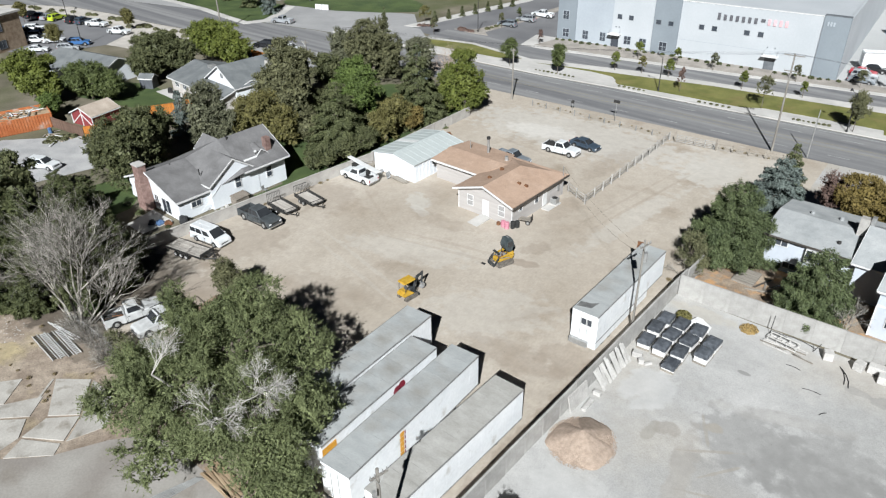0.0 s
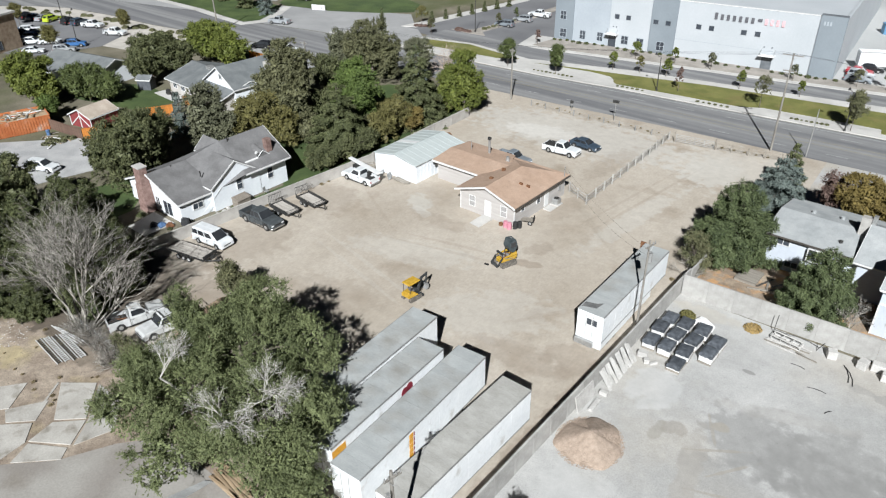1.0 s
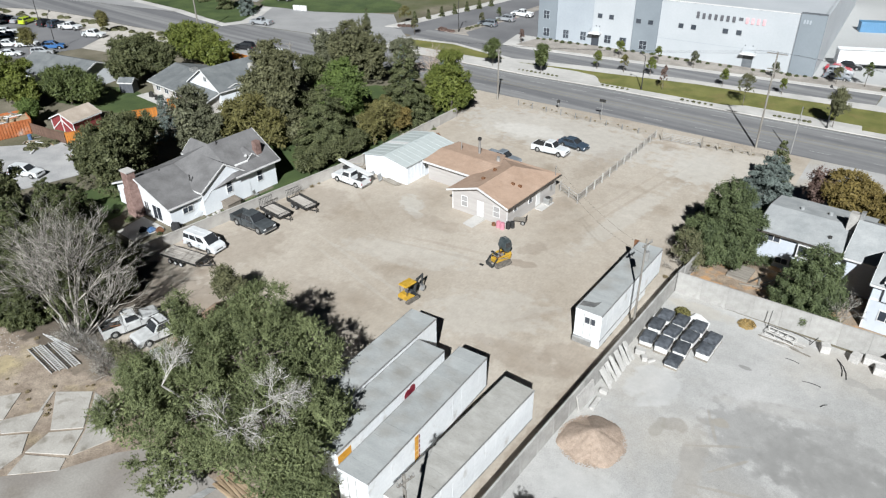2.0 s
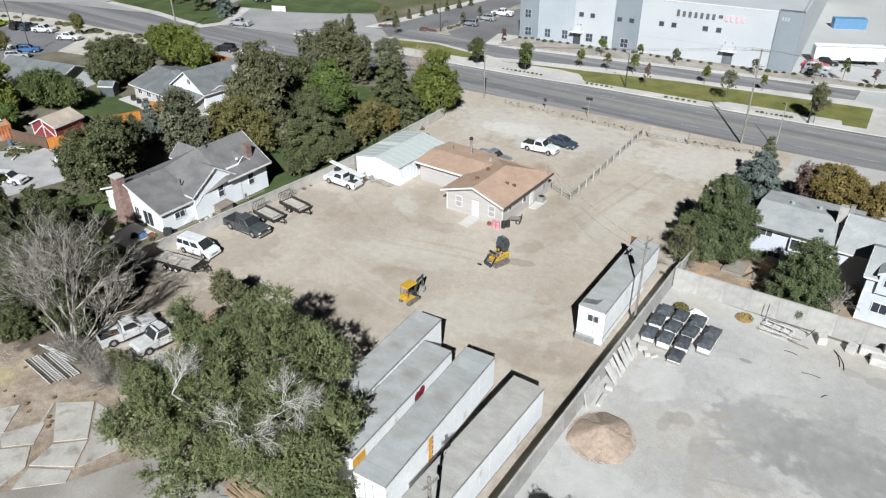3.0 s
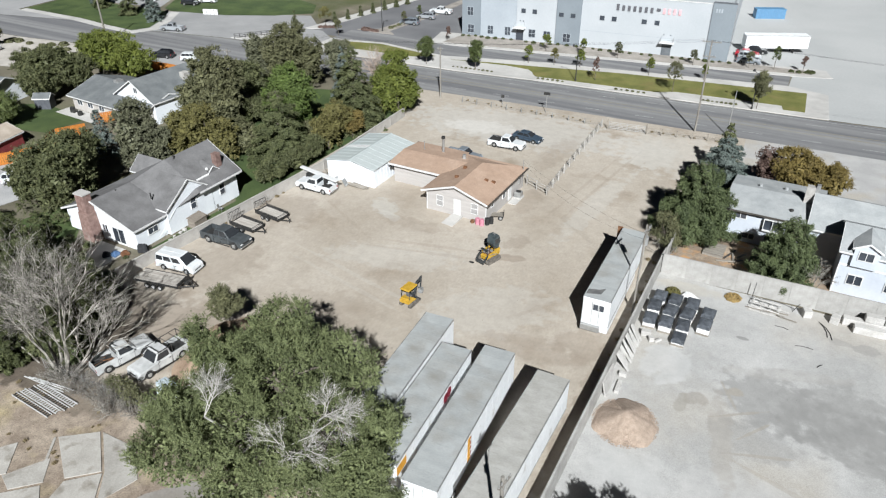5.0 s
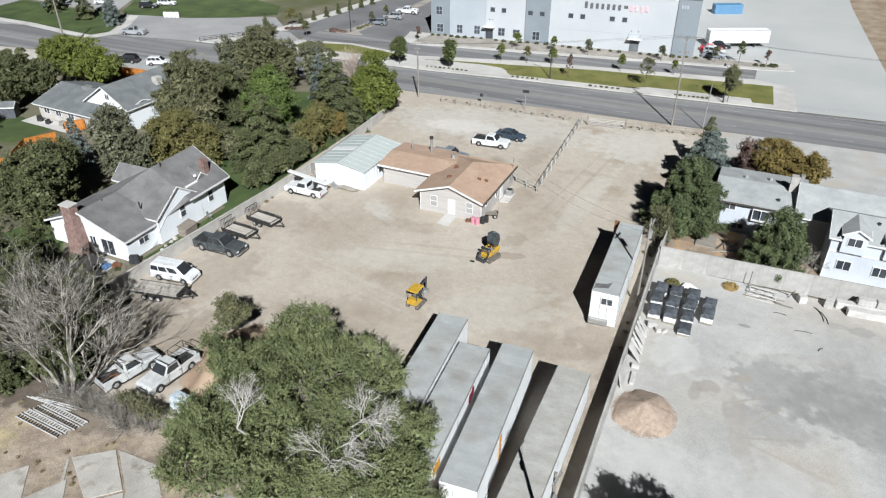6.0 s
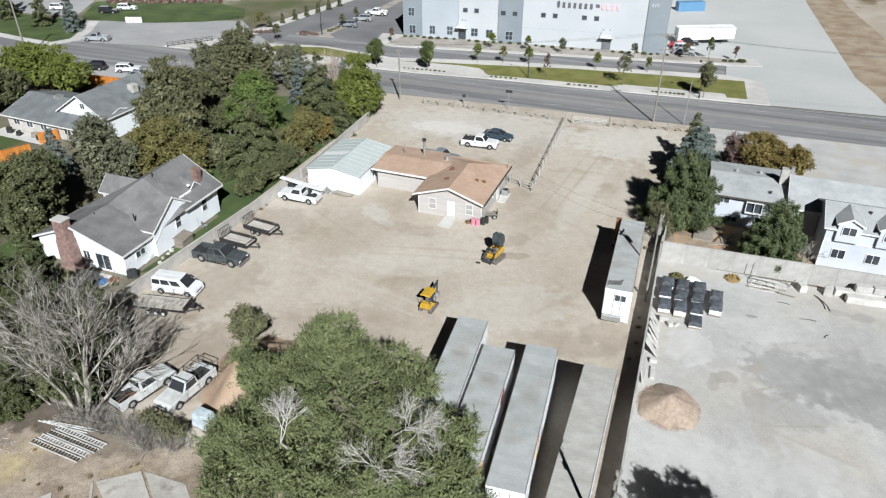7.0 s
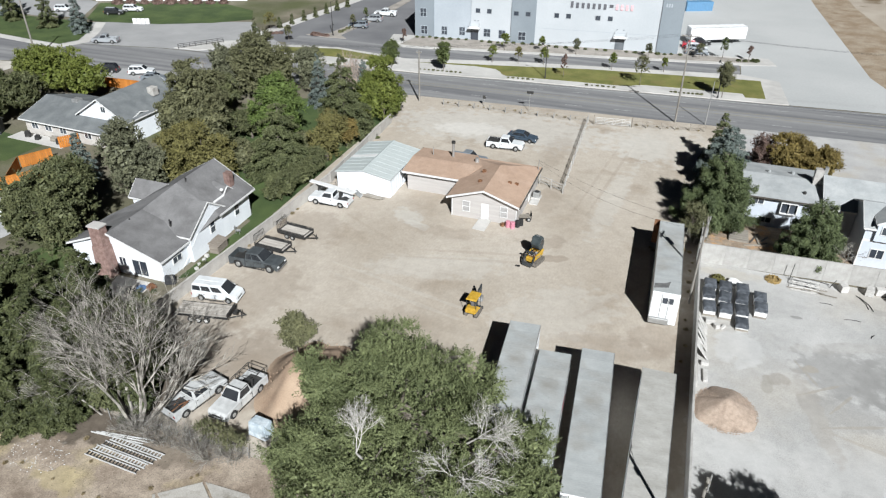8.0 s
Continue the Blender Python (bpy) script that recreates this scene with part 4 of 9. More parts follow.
for x, y, z in ((6.2, 52.0, 4.85), (9.0, 52.6, 4.8), (10.1, 47.8, 4.4)):
    vent(RH, x, y, z, 0.22, 0.2, mat=PALE_SHINGLE if y > 50 else STEEL_DARK)
gable(RH, 12.4, 24.0, 45.6, 54.6, 4.1, 6.0, "x", 0.4, PALE_SHINGLE, wallmat=BLUE_SIDING)
RB = thing("dormer_house", pose(0, 0, 0), "pale blue-grey two-storey house with gabled dormers", "house")
gable(RB, 15.6, 34.0, 40.2, 46.8, 5.0, 6.4, "x", 0.3, PALE_SHINGLE, wallmat=BLUE_SIDING)
for x in (17.7, 21.7, 25.7, 29.7):
    gable(RB, x - 1.15, x + 1.15, 39.82, 43.2, 5.75, 6.4, "y", 0.2, PALE_SHINGLE, base=3.6, wallmat=BLUE_SIDING)
    window(RB, (x, 39.8, 4.95), (1, 0, 0), 1.45, 1.05, label="white dormer window")
for x in (17.4, 20.8, 24.4, 28.4):
    window(RB, (x, 40.18, 1.9), (1, 0, 0), 1.45, 1.2)
for x in (19.7, 23.7):
    vent(RB, x, 42.6, 6.1, 0.25, 0.18)
part("band_board", box(bm_new(), 15.6, 34, 40.14, 40.2, 3.3, 3.5), TRIM, RB)
for x in (15.6, 33.9):
    part("corner_board", box(bm_new(), x - 0.02, x + 0.12, 40.15, 40.2, 0, 3.28), TRIM, RB)

# house behind the trees with a grey roof and a white gable
UH = thing("ranch_house", pose(-100.5, 41.0, 0, 0, 0, -3), "low ranch house with a slate-grey roof and white gable", "house")
RANCH_WALL = surf("greige_stucco", (0.36, 0.335, 0.31), (0.46, 0.435, 0.405), 0.8, 0.95, 0.2, 14)
gable(UH, -0.8, 17.0, -2.6, 8.5, 2.5, 4.2, "x", 0.6, SLATE_SHINGLE, wallmat=RANCH_WALL)
gable(UH, 8.4, 17.6, -0.2, 12.0, 3.7, 6.5, "y", 0.4, SLATE_SHINGLE, base=0)
for x in (1.2, 4.0, 7.0, 12.0, 15.0):
    window(UH, (x, -2.62, 1.5), (1, 0, 0), 1.4, 1.1)
window(UH, (13.6, -0.22, 5.0), (1, 0, 0), 0.9, 0.9)
part("roof_cooler", bevel(box(bm_new(), 4.5, 5.7, 2.2, 3.4, 3.7, 4.6), 0.05), STEEL, UH, "grey rooftop cooler")
part("roof_cooler", bevel(box(bm_new(), 15.0, 16.2, 7.6, 8.8, 4.9, 6.2), 0.05), FENCE_WHITE, UH)
part("patio", box(bm_new(), -2, 9, -5.4, -2.8, -0.02, 0.08), CONCRETE, UH)
for x, y, sx, sy, sz, w_, lab in ((-99.8, 36.9, 0.9, 0.6, 1.0, STEEL_DARK, "black grill on the ranch house patio"), (-97.6, 36.6, 0.7, 0.7, 0.75, STEEL_DARK, "dark planter on the ranch house patio"), (-94.6, 37.0, 1.4, 0.7, 0.8, WOOD_GREY, "weathered bench on the ranch house patio"), (-93.2, 36.4, 0.8, 0.8, 0.9, STEEL_DARK, "dark covered chair on the ranch house patio")):
    cl = bevel(hexa(bm_new(), [(-sx / 2, -sy / 2, 0), (sx / 2, -sy / 2, 0), (sx / 2, sy / 2, 0), (-sx / 2, sy / 2, 0)], [(-sx * 0.42, -sy * 0.42, sz * 0.9), (sx * 0.42, -sy * 0.42, sz * 0.85), (sx * 0.42, sy * 0.42, sz), (-sx * 0.42, sy * 0.42, sz)]), 0.06, 2)
    tagged(part("patio_furniture", cl, w_), lab, "furniture", "furniture on the ranch patio").matrix_basis = pose(x, y, 0.085, 0, 0, 8)
GSH = thing("garden_shed", pose(-106.2, 36.4, 0, 0, 0, 30), "dark grey garden shed behind the ranch house", "shed")
gable(GSH, -1.3, 1.3, -1.0, 1.0, 1.9, 2.5, "x", 0.15, SLATE_SHINGLE, wallmat=surf("dark_grey_boards", (0.06, 0.065, 0.075), (0.10, 0.105, 0.115), 1.2, 0.8, 0.2, 8, stretch=(5, 5, 1)))
UH2 = thing("ranch_house", pose(-121.4, 33.0, 0, 0, 0, 12), "low house with a slate-grey hipped roof", "house")
gable(UH2, -8, 8, -5, 5, 2.6, 4.6, "x", 0.6, SLATE_SHINGLE)
UH3 = thing("red_shed", pose(-96.6, 20.6, 0, 0, 0, 12), "dark red garden shed with white trim", "shed")
RED = surf("dark_red_boards", (0.17, 0.03, 0.035), (0.23, 0.05, 0.05), 1, 0.8, 0.1, 8, stretch=(6, 1, 1))
gable(UH3, -2.5, 2.5, -1.6, 3.6, 1.9, 3.0, "y", 0.25, surf("tan_shed_roof", (0.32, 0.27, 0.22), (0.42, 0.36, 0.30), 0.6, 0.95, 0.3, 15), wallmat=RED)
for xx in (-2.5, 0.0, 2.5):
    part("corner_board", box(bm_new(), xx - 0.08, xx + 0.08, -1.66, -1.6, 0, 1.9 if xx else 2.9), TRIM, UH3)
for sg_ in (-1, 1):
    part("trim_board", hexa(bm_new(), [(0, -1.68, 1.9), (0, -1.61, 1.9), (sg_ * 2.4, -1.61, 0.1), (sg_ * 2.4, -1.68, 0.1)], [(0, -1.68, 2.08), (0, -1.61, 2.08), (sg_ * 2.4, -1.61, 0.28), (sg_ * 2.4, -1.68, 0.28)]), TRIM, UH3)
TB = thing("stone_office", pose(-165, 24, 0, 0, 0, 20), "tan stone-clad two-storey office building", "building")
part("wall", wall_ring(bm_new(), [(-10, -8), (12, -8), (12, 7), (-10, 7)], 0, 7.5, 0.4), surf("tan_stone", (0.22, 0.16, 0.11), (0.33, 0.26, 0.19), 1.2, 0.9, 0.4, 6), TB)
part("roof", box(bm_new(), -10.4, 12.4, -8.4, 7.4, 7.5, 7.9), CONCRETE, TB)
for x in (9.0, 5.0):
    for z in (1.6, 5.2):
        window(TB, (x, -8.02, z), (1, 0, 0), 2, 1.8, CAP)
for y in (-4, 1):
    for z in (1.6, 5.2):
        window(TB, (12.02, y, z), (0, 1, 0), 2, 1.8, CAP)
OB = thing("white_office", pose(-143, 121, 0, 0, 0, 21.5), "low white office with tall dark windows", "building")
part("wall", wall_ring(bm_new(), [(-16, 0), (24, 0), (24, 16), (-16, 16)], 0, 6.5, 0.3), WHITE, OB)
part("roof", box(bm_new(), -16, 24, 0, 16, 6.5, 6.8), TRIM, OB)
for i in range(11):
    window(OB, (-13.5 + i * 3.4, -0.02, 1.9), (1, 0, 0), 1.9, 2.6, CAP)

# ---- boundary walls ----
def wall_run(name, a, b, h, t, step, mat, cap, label, post=None, wobble=0.0):
    """A wall of single panels from a to b, with a cap on each and posts at the joints."""
    a, b = Vector((*a, 0)), Vector((*b, 0))
    d = b - a
    n = max(1, round(d.length / step))
    w = tagged(new(name), label, "wall", kind="structure")
    w.matrix_basis = pose(a.x, a.y, 0, 0, 0, math.degrees(math.atan2(d.y, d.x)))
    L = d.length / n
    rng = random.Random(name)
    pm, cm, qm = None, None, None
    for i in range(n):
        if pm is None:
            p = part("panel", bevel(box(bm_new(), 0.002, L - 0.002, -t / 2, t / 2, 0, h), 0.015), mat, w)
            pm = p.data
            if cap:
                c = part("coping", bevel(box(bm_new(), 0.006, L - 0.006, -t / 2 - 0.04, t / 2 + 0.04, h, h + 0.09), 0.02), cap, w)
                cm = c.data
            if post:
                q = part("post", bevel(box(bm_new(), -post / 2, post / 2, -post / 2, post / 2, 0, h + 0.16), 0.02), mat, w)
                qm = q.data
        else:
            p = new("panel", pm)
            p.parent = w
            p.location = (i * L, rng.uniform(-wobble, wobble), rng.uniform(-wobble, wobble))
            if cm:
                c = new("coping", cm)
                c.parent, c.location = w, p.location
            if qm:
                q = new("post", qm)
                q.parent, q.location = w, (i * L, 0, 0)
    return w


wall_run("wall_lot_west", (-0.88, 35.0), (0.35, -40), 2.15, 0.18, 2.5, PRECAST, None, "grey precast concrete panel wall", wobble=0.008)
wall_run("wall_garden_west", (-0.75, 41.0), (-0.85, 35.35), 2.1, 0.18, 1.9, PRECAST, None, "short precast panel wall beside the garden", wobble=0.08)
wall_run("wall_lot_north", (-0.75, 35.2), (40, 37.0), 2.45, 0.18, 2.5, PRECAST, None, "grey precast concrete panel wall with faded patches", wobble=0.008)
wall_run("wall_yard_west", (-51.75, -1.0), (-48.8, 38.6), 1.45, 0.16, 4.4, BLOCK, BLOCK, "pale block boundary wall with coping")
wall_run("wall_yard_west_far", (-48.8, 38.7), (-49.8, 62.0), 1.5, 0.16, 4.4, BLOCK, BLOCK, "pale block boundary wall under the trees", 0.24)


# ---- parked semi-trailers ----
def wheel(parent, x, y, r, w, side, name="wheel", rim=STEEL):
    """A tyre with a rim, its axle along y; side: the way the rim faces."""
    ty = part(name, bevel(tube(bm_new(), (x, y - w / 2, r), (x, y + w / 2, r), r, seg=18), 0.04), BLACK, parent)
    part("rim", tube(bm_new(), (x, y + side * (w / 2 - 0.02), r), (x, y + side * (w / 2 + 0.015), r), r * 0.6, r * 0.5, 14), rim, ty)
    return ty


def semi_trailer(x, y, rz, L, W, H, label, roof=TRAILER_ROOF, front_window=False):
    """A box trailer with its near end at the origin, running along +y."""
    tr = thing("semi_trailer", pose(x, y, 0, 0, 0, rz), label, "trailer", "parked semi-trailers")
    z0 = 1.05
    part("body", bevel(box(bm_new(), -W / 2, W / 2, 0, L, z0, H - 0.05), 0.03), TRAILER_WHITE, tr)
    n = 12
    for i in range(n):
        y0, y1 = i * L / n + 0.006, (i + 1) * L / n - 0.006
        rf = hexa(bm_new(), [(-W / 2, y0, H - 0.05), (W / 2, y0, H - 0.05), (W / 2, y1, H - 0.05), (-W / 2, y1, H - 0.05)], [(-W / 2 + 0.02, y0, H), (W / 2 - 0.02, y0, H), (W / 2 - 0.02, y1, H + 0.02 * (i % 2)), (-W / 2 + 0.02, y1, H)])
        part("roof_panel", rf, roof, tr, "dusty grey sheet roof panel")
    for s in (-1, 1):
        rl = bm_new()
        box(rl, s * (W / 2) - 0.02, s * (W / 2) + 0.02, 0, L, H - 0.12, H + 0.03)
        box(rl, s * (W / 2) - 0.02, s * (W / 2) + 0.02, 0, L, z0, z0 + 0.12)
        part("rail", rl, STEEL, tr)
        k = int(L / 1.22)
        for i in range(1, k):
            part("side_post", box(bm_new(), s * W / 2 - 0.005, s * W / 2 + 0.004, i * L / k - 0.02, i * L / k + 0.02, z0 + 0.12, H - 0.12), TRAILER_WHITE, tr)
    for s in (-1, 1):
        d = part("door", bevel(box(bm_new(), min(0.02 * s, s * (W / 2 - 0.06)), max(0.02 * s, s * (W / 2 - 0.06)), -0.05, 0.0, z0 + 0.05, H - 0.15), 0.015), TRAILER_WHITE, tr, "white rear door")
        part("lock_rod", tube(bm_new(), (s * 0.35, -0.08, z0), (s * 0.35, -0.08, H - 0.2), 0.025), STEEL, d)
    part("chassis", box(bm_new(), -0.5, 0.5, 0.4, L - 1.0, 0.8, z0 - 0.005), STEEL_DARK, tr)
    part("bumper", box(bm_new(), -W / 2 + 0.1, W / 2 - 0.1, 0.0, 0.15, 0.5, 0.65), STEEL_DARK, tr)
    for yy in (1.6, 2.9):
        part("axle", tube(bm_new(), (-W / 2 + 0.2, yy, 0.5), (W / 2 - 0.2, yy, 0.5), 0.08), STEEL_DARK, tr)
        for s in (-1, 1):
            ty = part("wheel", bevel(tube(bm_new(), (s * (W / 2 - 0.55), yy, 0.5), (s * (W / 2 - 0.05), yy, 0.5), 0.5, seg=18), 0.05), BLACK, tr)
            part("rim", tube(bm_new(), (s * (W / 2 - 0.07), yy, 0.5), (s * (W / 2 - 0.02), yy, 0.5), 0.29, 0.24, 14), TRIM, ty)
    for s in (-1, 1):
        part("landing_leg", box(bm_new(), s * 0.8 - 0.08, s * 0.8 + 0.08, L - 2.8, L - 2.6, 0.05, z0), STEEL_DARK, tr)
    return tr


semi_trailer(-14.2, -2.2, 4.6, 14.4, 2.7, 4.1, "white box trailer with a grey roof, partly under the tree")
T2 = semi_trailer(-11.0, -4.46, 4.3, 13.6, 2.7, 4.1, "white box trailer with a dark red emblem")
T3 = semi_trailer(-7.4, -5.1, 4.5, 15.6, 2.7, 4.15, "long white box trailer with orange and red side stripes")
semi_trailer(-3.35, -4.85, 0.6, 14.5, 2.7, 4.1, "white box trailer with a tan weathered roof", TRAILER_ROOF_TAN)
LT = semi_trailer(-3.8, 21.55, 2.0, 14.4, 2.6, 3.95, "white box trailer used as an office, with a front window")

# markings and fittings on the trailers
EMBLEM = surf("dark_red_emblem", (0.17, 0.015, 0.03), (0.23, 0.03, 0.045), 2, 0.5, 0, 5)
ORANGE_MARK = surf("orange_marking", (0.55, 0.27, 0.03), (0.66, 0.35, 0.06), 2, 0.5, 0.05, 6)


def side_mark(tr, W, y0, y1, z0, z1, mat, name="marking", skew=0.0, front=None):
    x = W / 2 + 0.016
    if front is None:
        low = [(W / 2, y0, z0), (W / 2, y1, z0), (W / 2, y1 + skew, z1), (W / 2, y0 + skew, z1)]
        part(name, hexa(bm_new(), low, [(x, q[1], q[2]) for q in low]), mat, tr)


def disc_mark(tr, W, y, z, r, mat):
    pts = [(y + r * math.cos(k * math.tau / 20), z + 1.15 * r * math.sin(k * math.tau / 20)) for k in range(20)]
    part("emblem", end_solid(bm_new(), pts, W / 2, W / 2 + 0.018), mat, tr, "dark red round emblem")


disc_mark(T2, 2.7, 8.35, 3.2, 0.42, EMBLEM)
disc_mark(T2, 2.7, 8.95, 3.35, 0.42, EMBLEM)
side_mark(T2, 2.7, 0.1, 1.5, 2.9, 3.7, ORANGE_MARK, "orange_panel")
for i in range(5):
    side_mark(T3, 2.7, 5.3 + i * 0.02, 5.75 + i * 0.02, 1.45 + i * 0.48, 1.88 + i * 0.48, ORANGE_MARK, "marking_bar")
    side_mark(T3, 2.7, 5.82 + i * 0.02, 5.92 + i * 0.02, 1.45 + i * 0.48, 1.8 + i * 0.48, EMBLEM, "marking_bar")
window(LT, (0.25, -0.06, 3.05), (1, 0, 0), 1.15, 0.8, label="sliding window in the trailer end")
part("end_step", bevel(box(bm_new(), -1.25, 0.6, -0.4, -0.06, 0.42, 1.02), 0.03), STEEL, LT, "pale steel step at the trailer end")
for s_ in (-1, 1):
    part("skirt", box(bm_new(), s_ * 1.28 - 0.02, s_ * 1.28 + 0.02, 0.0, 10.8, 0.3, 1.06), TRAILER_WHITE, LT)
part("skirt", box(bm_new(), -1.26, 1.26, -0.02, 0.02, 0.3, 1.06), TRAILER_WHITE, LT)
part("tar_patch", slab(bm_new(), [(-1.2, 0.5, 3.985), (0.1, 0.9, 3.985), (0.3, 2.0, 3.985), (-0.2, 1.6, 3.985), (-1.2, 1.3, 3.985)], 0.02), surf("grey_roof_tar", (0.10, 0.10, 0.10), (0.16, 0.158, 0.152), 1.5, 0.9, 0.2, 6), LT, "dark grey tar patch on the roof")
part("frame_panel", box(bm_new(), -1.9, -1.3, 14.6, 14.7, 0.9, 3.9), RUST, LT, "rusty open door at the far end")


# ---- trees and shrubs ----
def leaf_quads(rng, pos, out, size, slim=0.5, bias=1.0, axis=None):
    """Bent diamond leaves at pos, facing roughly along out and lying along axis."""
    n = len(pos)
    nr = out * bias + rng.normal(0, 0.42, (n, 3))
    nr[:, 2] += 0.3
    nr /= np.linalg.norm(nr, axis=1)[:, None] + 1e-9
    a = rng.normal(0, 1, (n, 3)) if axis is None else axis + rng.normal(0, 0.45, (n, 3))
    a = np.cross(nr, np.cross(a, nr))
    a /= np.linalg.norm(a, axis=1)[:, None] + 1e-9
    b = np.cross(nr, a)
    s = (size * rng.uniform(0.6, 1.35, n))[:, None]
    v = np.stack([pos - a * s, pos - b * s * slim, pos + a * s, pos + b * s * slim], 1)
    v[:, 1] += nr * s * 0.15
    v[:, 3] += nr * s * 0.15
    return v.reshape(-1, 3), np.arange(4 * n).reshape(-1, 4)


def leaf_tris(rng, pos, out, size, slim=0.5, bias=0.5, axis=None):
    """Small pointed leaves at pos, turned partly along out and lying along axis."""
    n = len(pos)
    nr = out * bias + rng.normal(0, 0.5, (n, 3))
    nr[:, 2] += 0.25
    nr /= np.linalg.norm(nr, axis=1)[:, None] + 1e-9
    a = rng.normal(0, 1, (n, 3)) if axis is None else axis + rng.normal(0, 0.5, (n, 3))
    a = np.cross(nr, np.cross(a, nr))
    a /= np.linalg.norm(a, axis=1)[:, None] + 1e-9
    b = np.cross(nr, a)
    s = (size * rng.uniform(0.6, 1.4, n))[:, None]
    v = np.stack([pos - a * s + b * s * slim, pos - a * s - b * s * slim, pos + a * s], 1)
    return v.reshape(-1, 3), np.arange(3 * n).reshape(-1, 3)


def crown_points(rng, blobs, clumps, per, spread, shell=0.55, twigs=6):
    """Sprays of leafy twigs over the outer parts of a few ellipsoids (x, y, z, rx, ry, rz)."""
    B = np.array(blobs, float)
    wt = B[:, 3] * B[:, 4] + B[:, 4] * B[:, 5]
    k = rng.choice(len(B), clumps, p=wt / wt.sum())
    d = rng.normal(0, 1, (clumps, 3))
    d /= np.linalg.norm(d, axis=1)[:, None]
    d[:, 2] = np.where(d[:, 2] < -0.55, -d[:, 2], d[:, 2])
    r = shell + (1 - shell) * rng.random(clumps) ** 0.6
    r *= 1 + 0.13 * np.sin(d[:, 0] * 7 + k) * np.cos(d[:, 1] * 6 - k)
    c = B[k, :3] + d * (r[:, None] * B[k, 3:] - spread * 0.7)
    tw = np.repeat(d, twigs, 0) * 0.85 + rng.normal(0, 0.5, (clumps * twigs, 3)) + np.array((0, 0, 0.3))
    tw /= np.linalg.norm(tw, axis=1)[:, None]
    ln = spread * rng.uniform(1.4, 3.4, clumps * twigs)
    m = np.repeat(np.arange(clumps * twigs), max(1, per // twigs))
    f = rng.random(len(m)) ** 0.8
    p = np.repeat(c, twigs, 0)[m] + tw[m] * (ln[m] * f)[:, None] + rng.normal(0, 0.2 * spread, (len(m), 3)) * (1.2 - f)[:, None]
    return c, p, d[m // twigs] * 0.75 + tw[m] * 0.35, tw[m]


def limbs(bm, rng, base, targets, r0, waist):
    """Limbs that leave the trunk at different heights and bend towards the targets."""
    top = Vector((base[0], base[1], waist))
    for t in targets:
        t = Vector(t)
        f = rng.uniform(0.35, 0.95)
        p = Vector((base[0], base[1], base[2] + (waist - base[2]) * f))
        q = p.lerp(t, 0.5) + Vector((rng.normal(0, 0.25), rng.normal(0, 0.25), rng.uniform(0.1, 0.7)))
        ra = r0 * rng.uniform(0.28, 0.45)
        tube(bm, p, q, ra, ra * 0.6, 6, False)
        tube(bm, q, t, ra * 0.6, ra * 0.12, 5, False)
    return top


def broadleaf(x, y, blobs, mat, seed, label, clumps=420, per=34, size=0.2, spread=0.42, trunk=0.28, slim=0.5, name="tree", category="tree", nlimb=14, group="", skirt=None, fine=0.62):
    """A tree of several crown masses, each broken into lobes of leafy twigs with gaps between them."""
    rng = np.random.default_rng(seed)
    t = thing(name, pose(x, y, 0), label, category, group)
    lobes = []
    if skirt is None:
        skirt = name == "tree" and clumps >= 300
    if skirt:
        lobes += [[b_[0], b_[1], b_[2] * 0.42, b_[3] * 0.8, b_[4] * 0.8, b_[2] * 0.44] for b_ in blobs if b_[2] - b_[5] > 0.4]
    for b_ in blobs:
        lobes.append([b_[0], b_[1], b_[2], b_[3] * 0.45, b_[4] * 0.45, b_[5] * 0.45])
        for _ in range(24):
            d_ = rng.normal(0, 1, 3)
            d_ /= np.linalg.norm(d_)
            d_[2] = abs(d_[2]) if d_[2] < -0.4 else d_[2]
            k_ = rng.uniform(0.15, 0.3)
            lobes.append([*(np.array(b_[:3]) + d_ * np.array(b_[3:]) * (1.06 - k_ * rng.uniform(0.7, 1.1))), b_[3] * k_, b_[4] * k_, b_[5] * k_ * 0.8])
    c, p, o, ax = crown_points(rng, lobes, int(clumps * 1.5), int(per * 1.35), spread * 0.64)
    waist = max(b[2] for b in blobs)
    bm = bm_new()
    bx, by = blobs[0][0] * 0.5, blobs[0][1] * 0.5
    tube(bm, (0, 0, -0.05), (bx * 0.4, by * 0.4, waist * 0.4), trunk, trunk * 0.75, 9)
    tube(bm, (bx * 0.4, by * 0.4, waist * 0.4), (bx, by, waist), trunk * 0.75, trunk * 0.3, 8)
    limbs(bm, rng, (bx * 0.4, by * 0.4, waist * 0.25), c[rng.choice(len(c), nlimb, replace=False)], trunk, waist)
    part("trunk", bm, BARK, t, smooth=True)
    p[:, 2] = np.maximum(p[:, 2], 0.12)
    v, f = leaf_tris(rng, p, o, size * fine, slim, 0.55, ax)
    if clumps >= 150:
        B = np.array(blobs, float)
        k = rng.integers(0, len(B), clumps * 9)
        d = rng.normal(0, 1, (len(k), 3))
        d *= (rng.random(len(k)) ** 0.33 / np.linalg.norm(d, axis=1))[:, None]
        q = B[k, :3] + d * B[k, 3:] * 0.72
        q[:, 2] = np.maximum(q[:, 2], 0.3)
        vi, fi = leaf_tris(rng, q, d, size * 1.5, 0.6, 0.3)
        v, f = np.concatenate([v, vi]), np.concatenate([f, fi + len(v)])
    np_mesh("crown", v, f, mat, t)
    return t


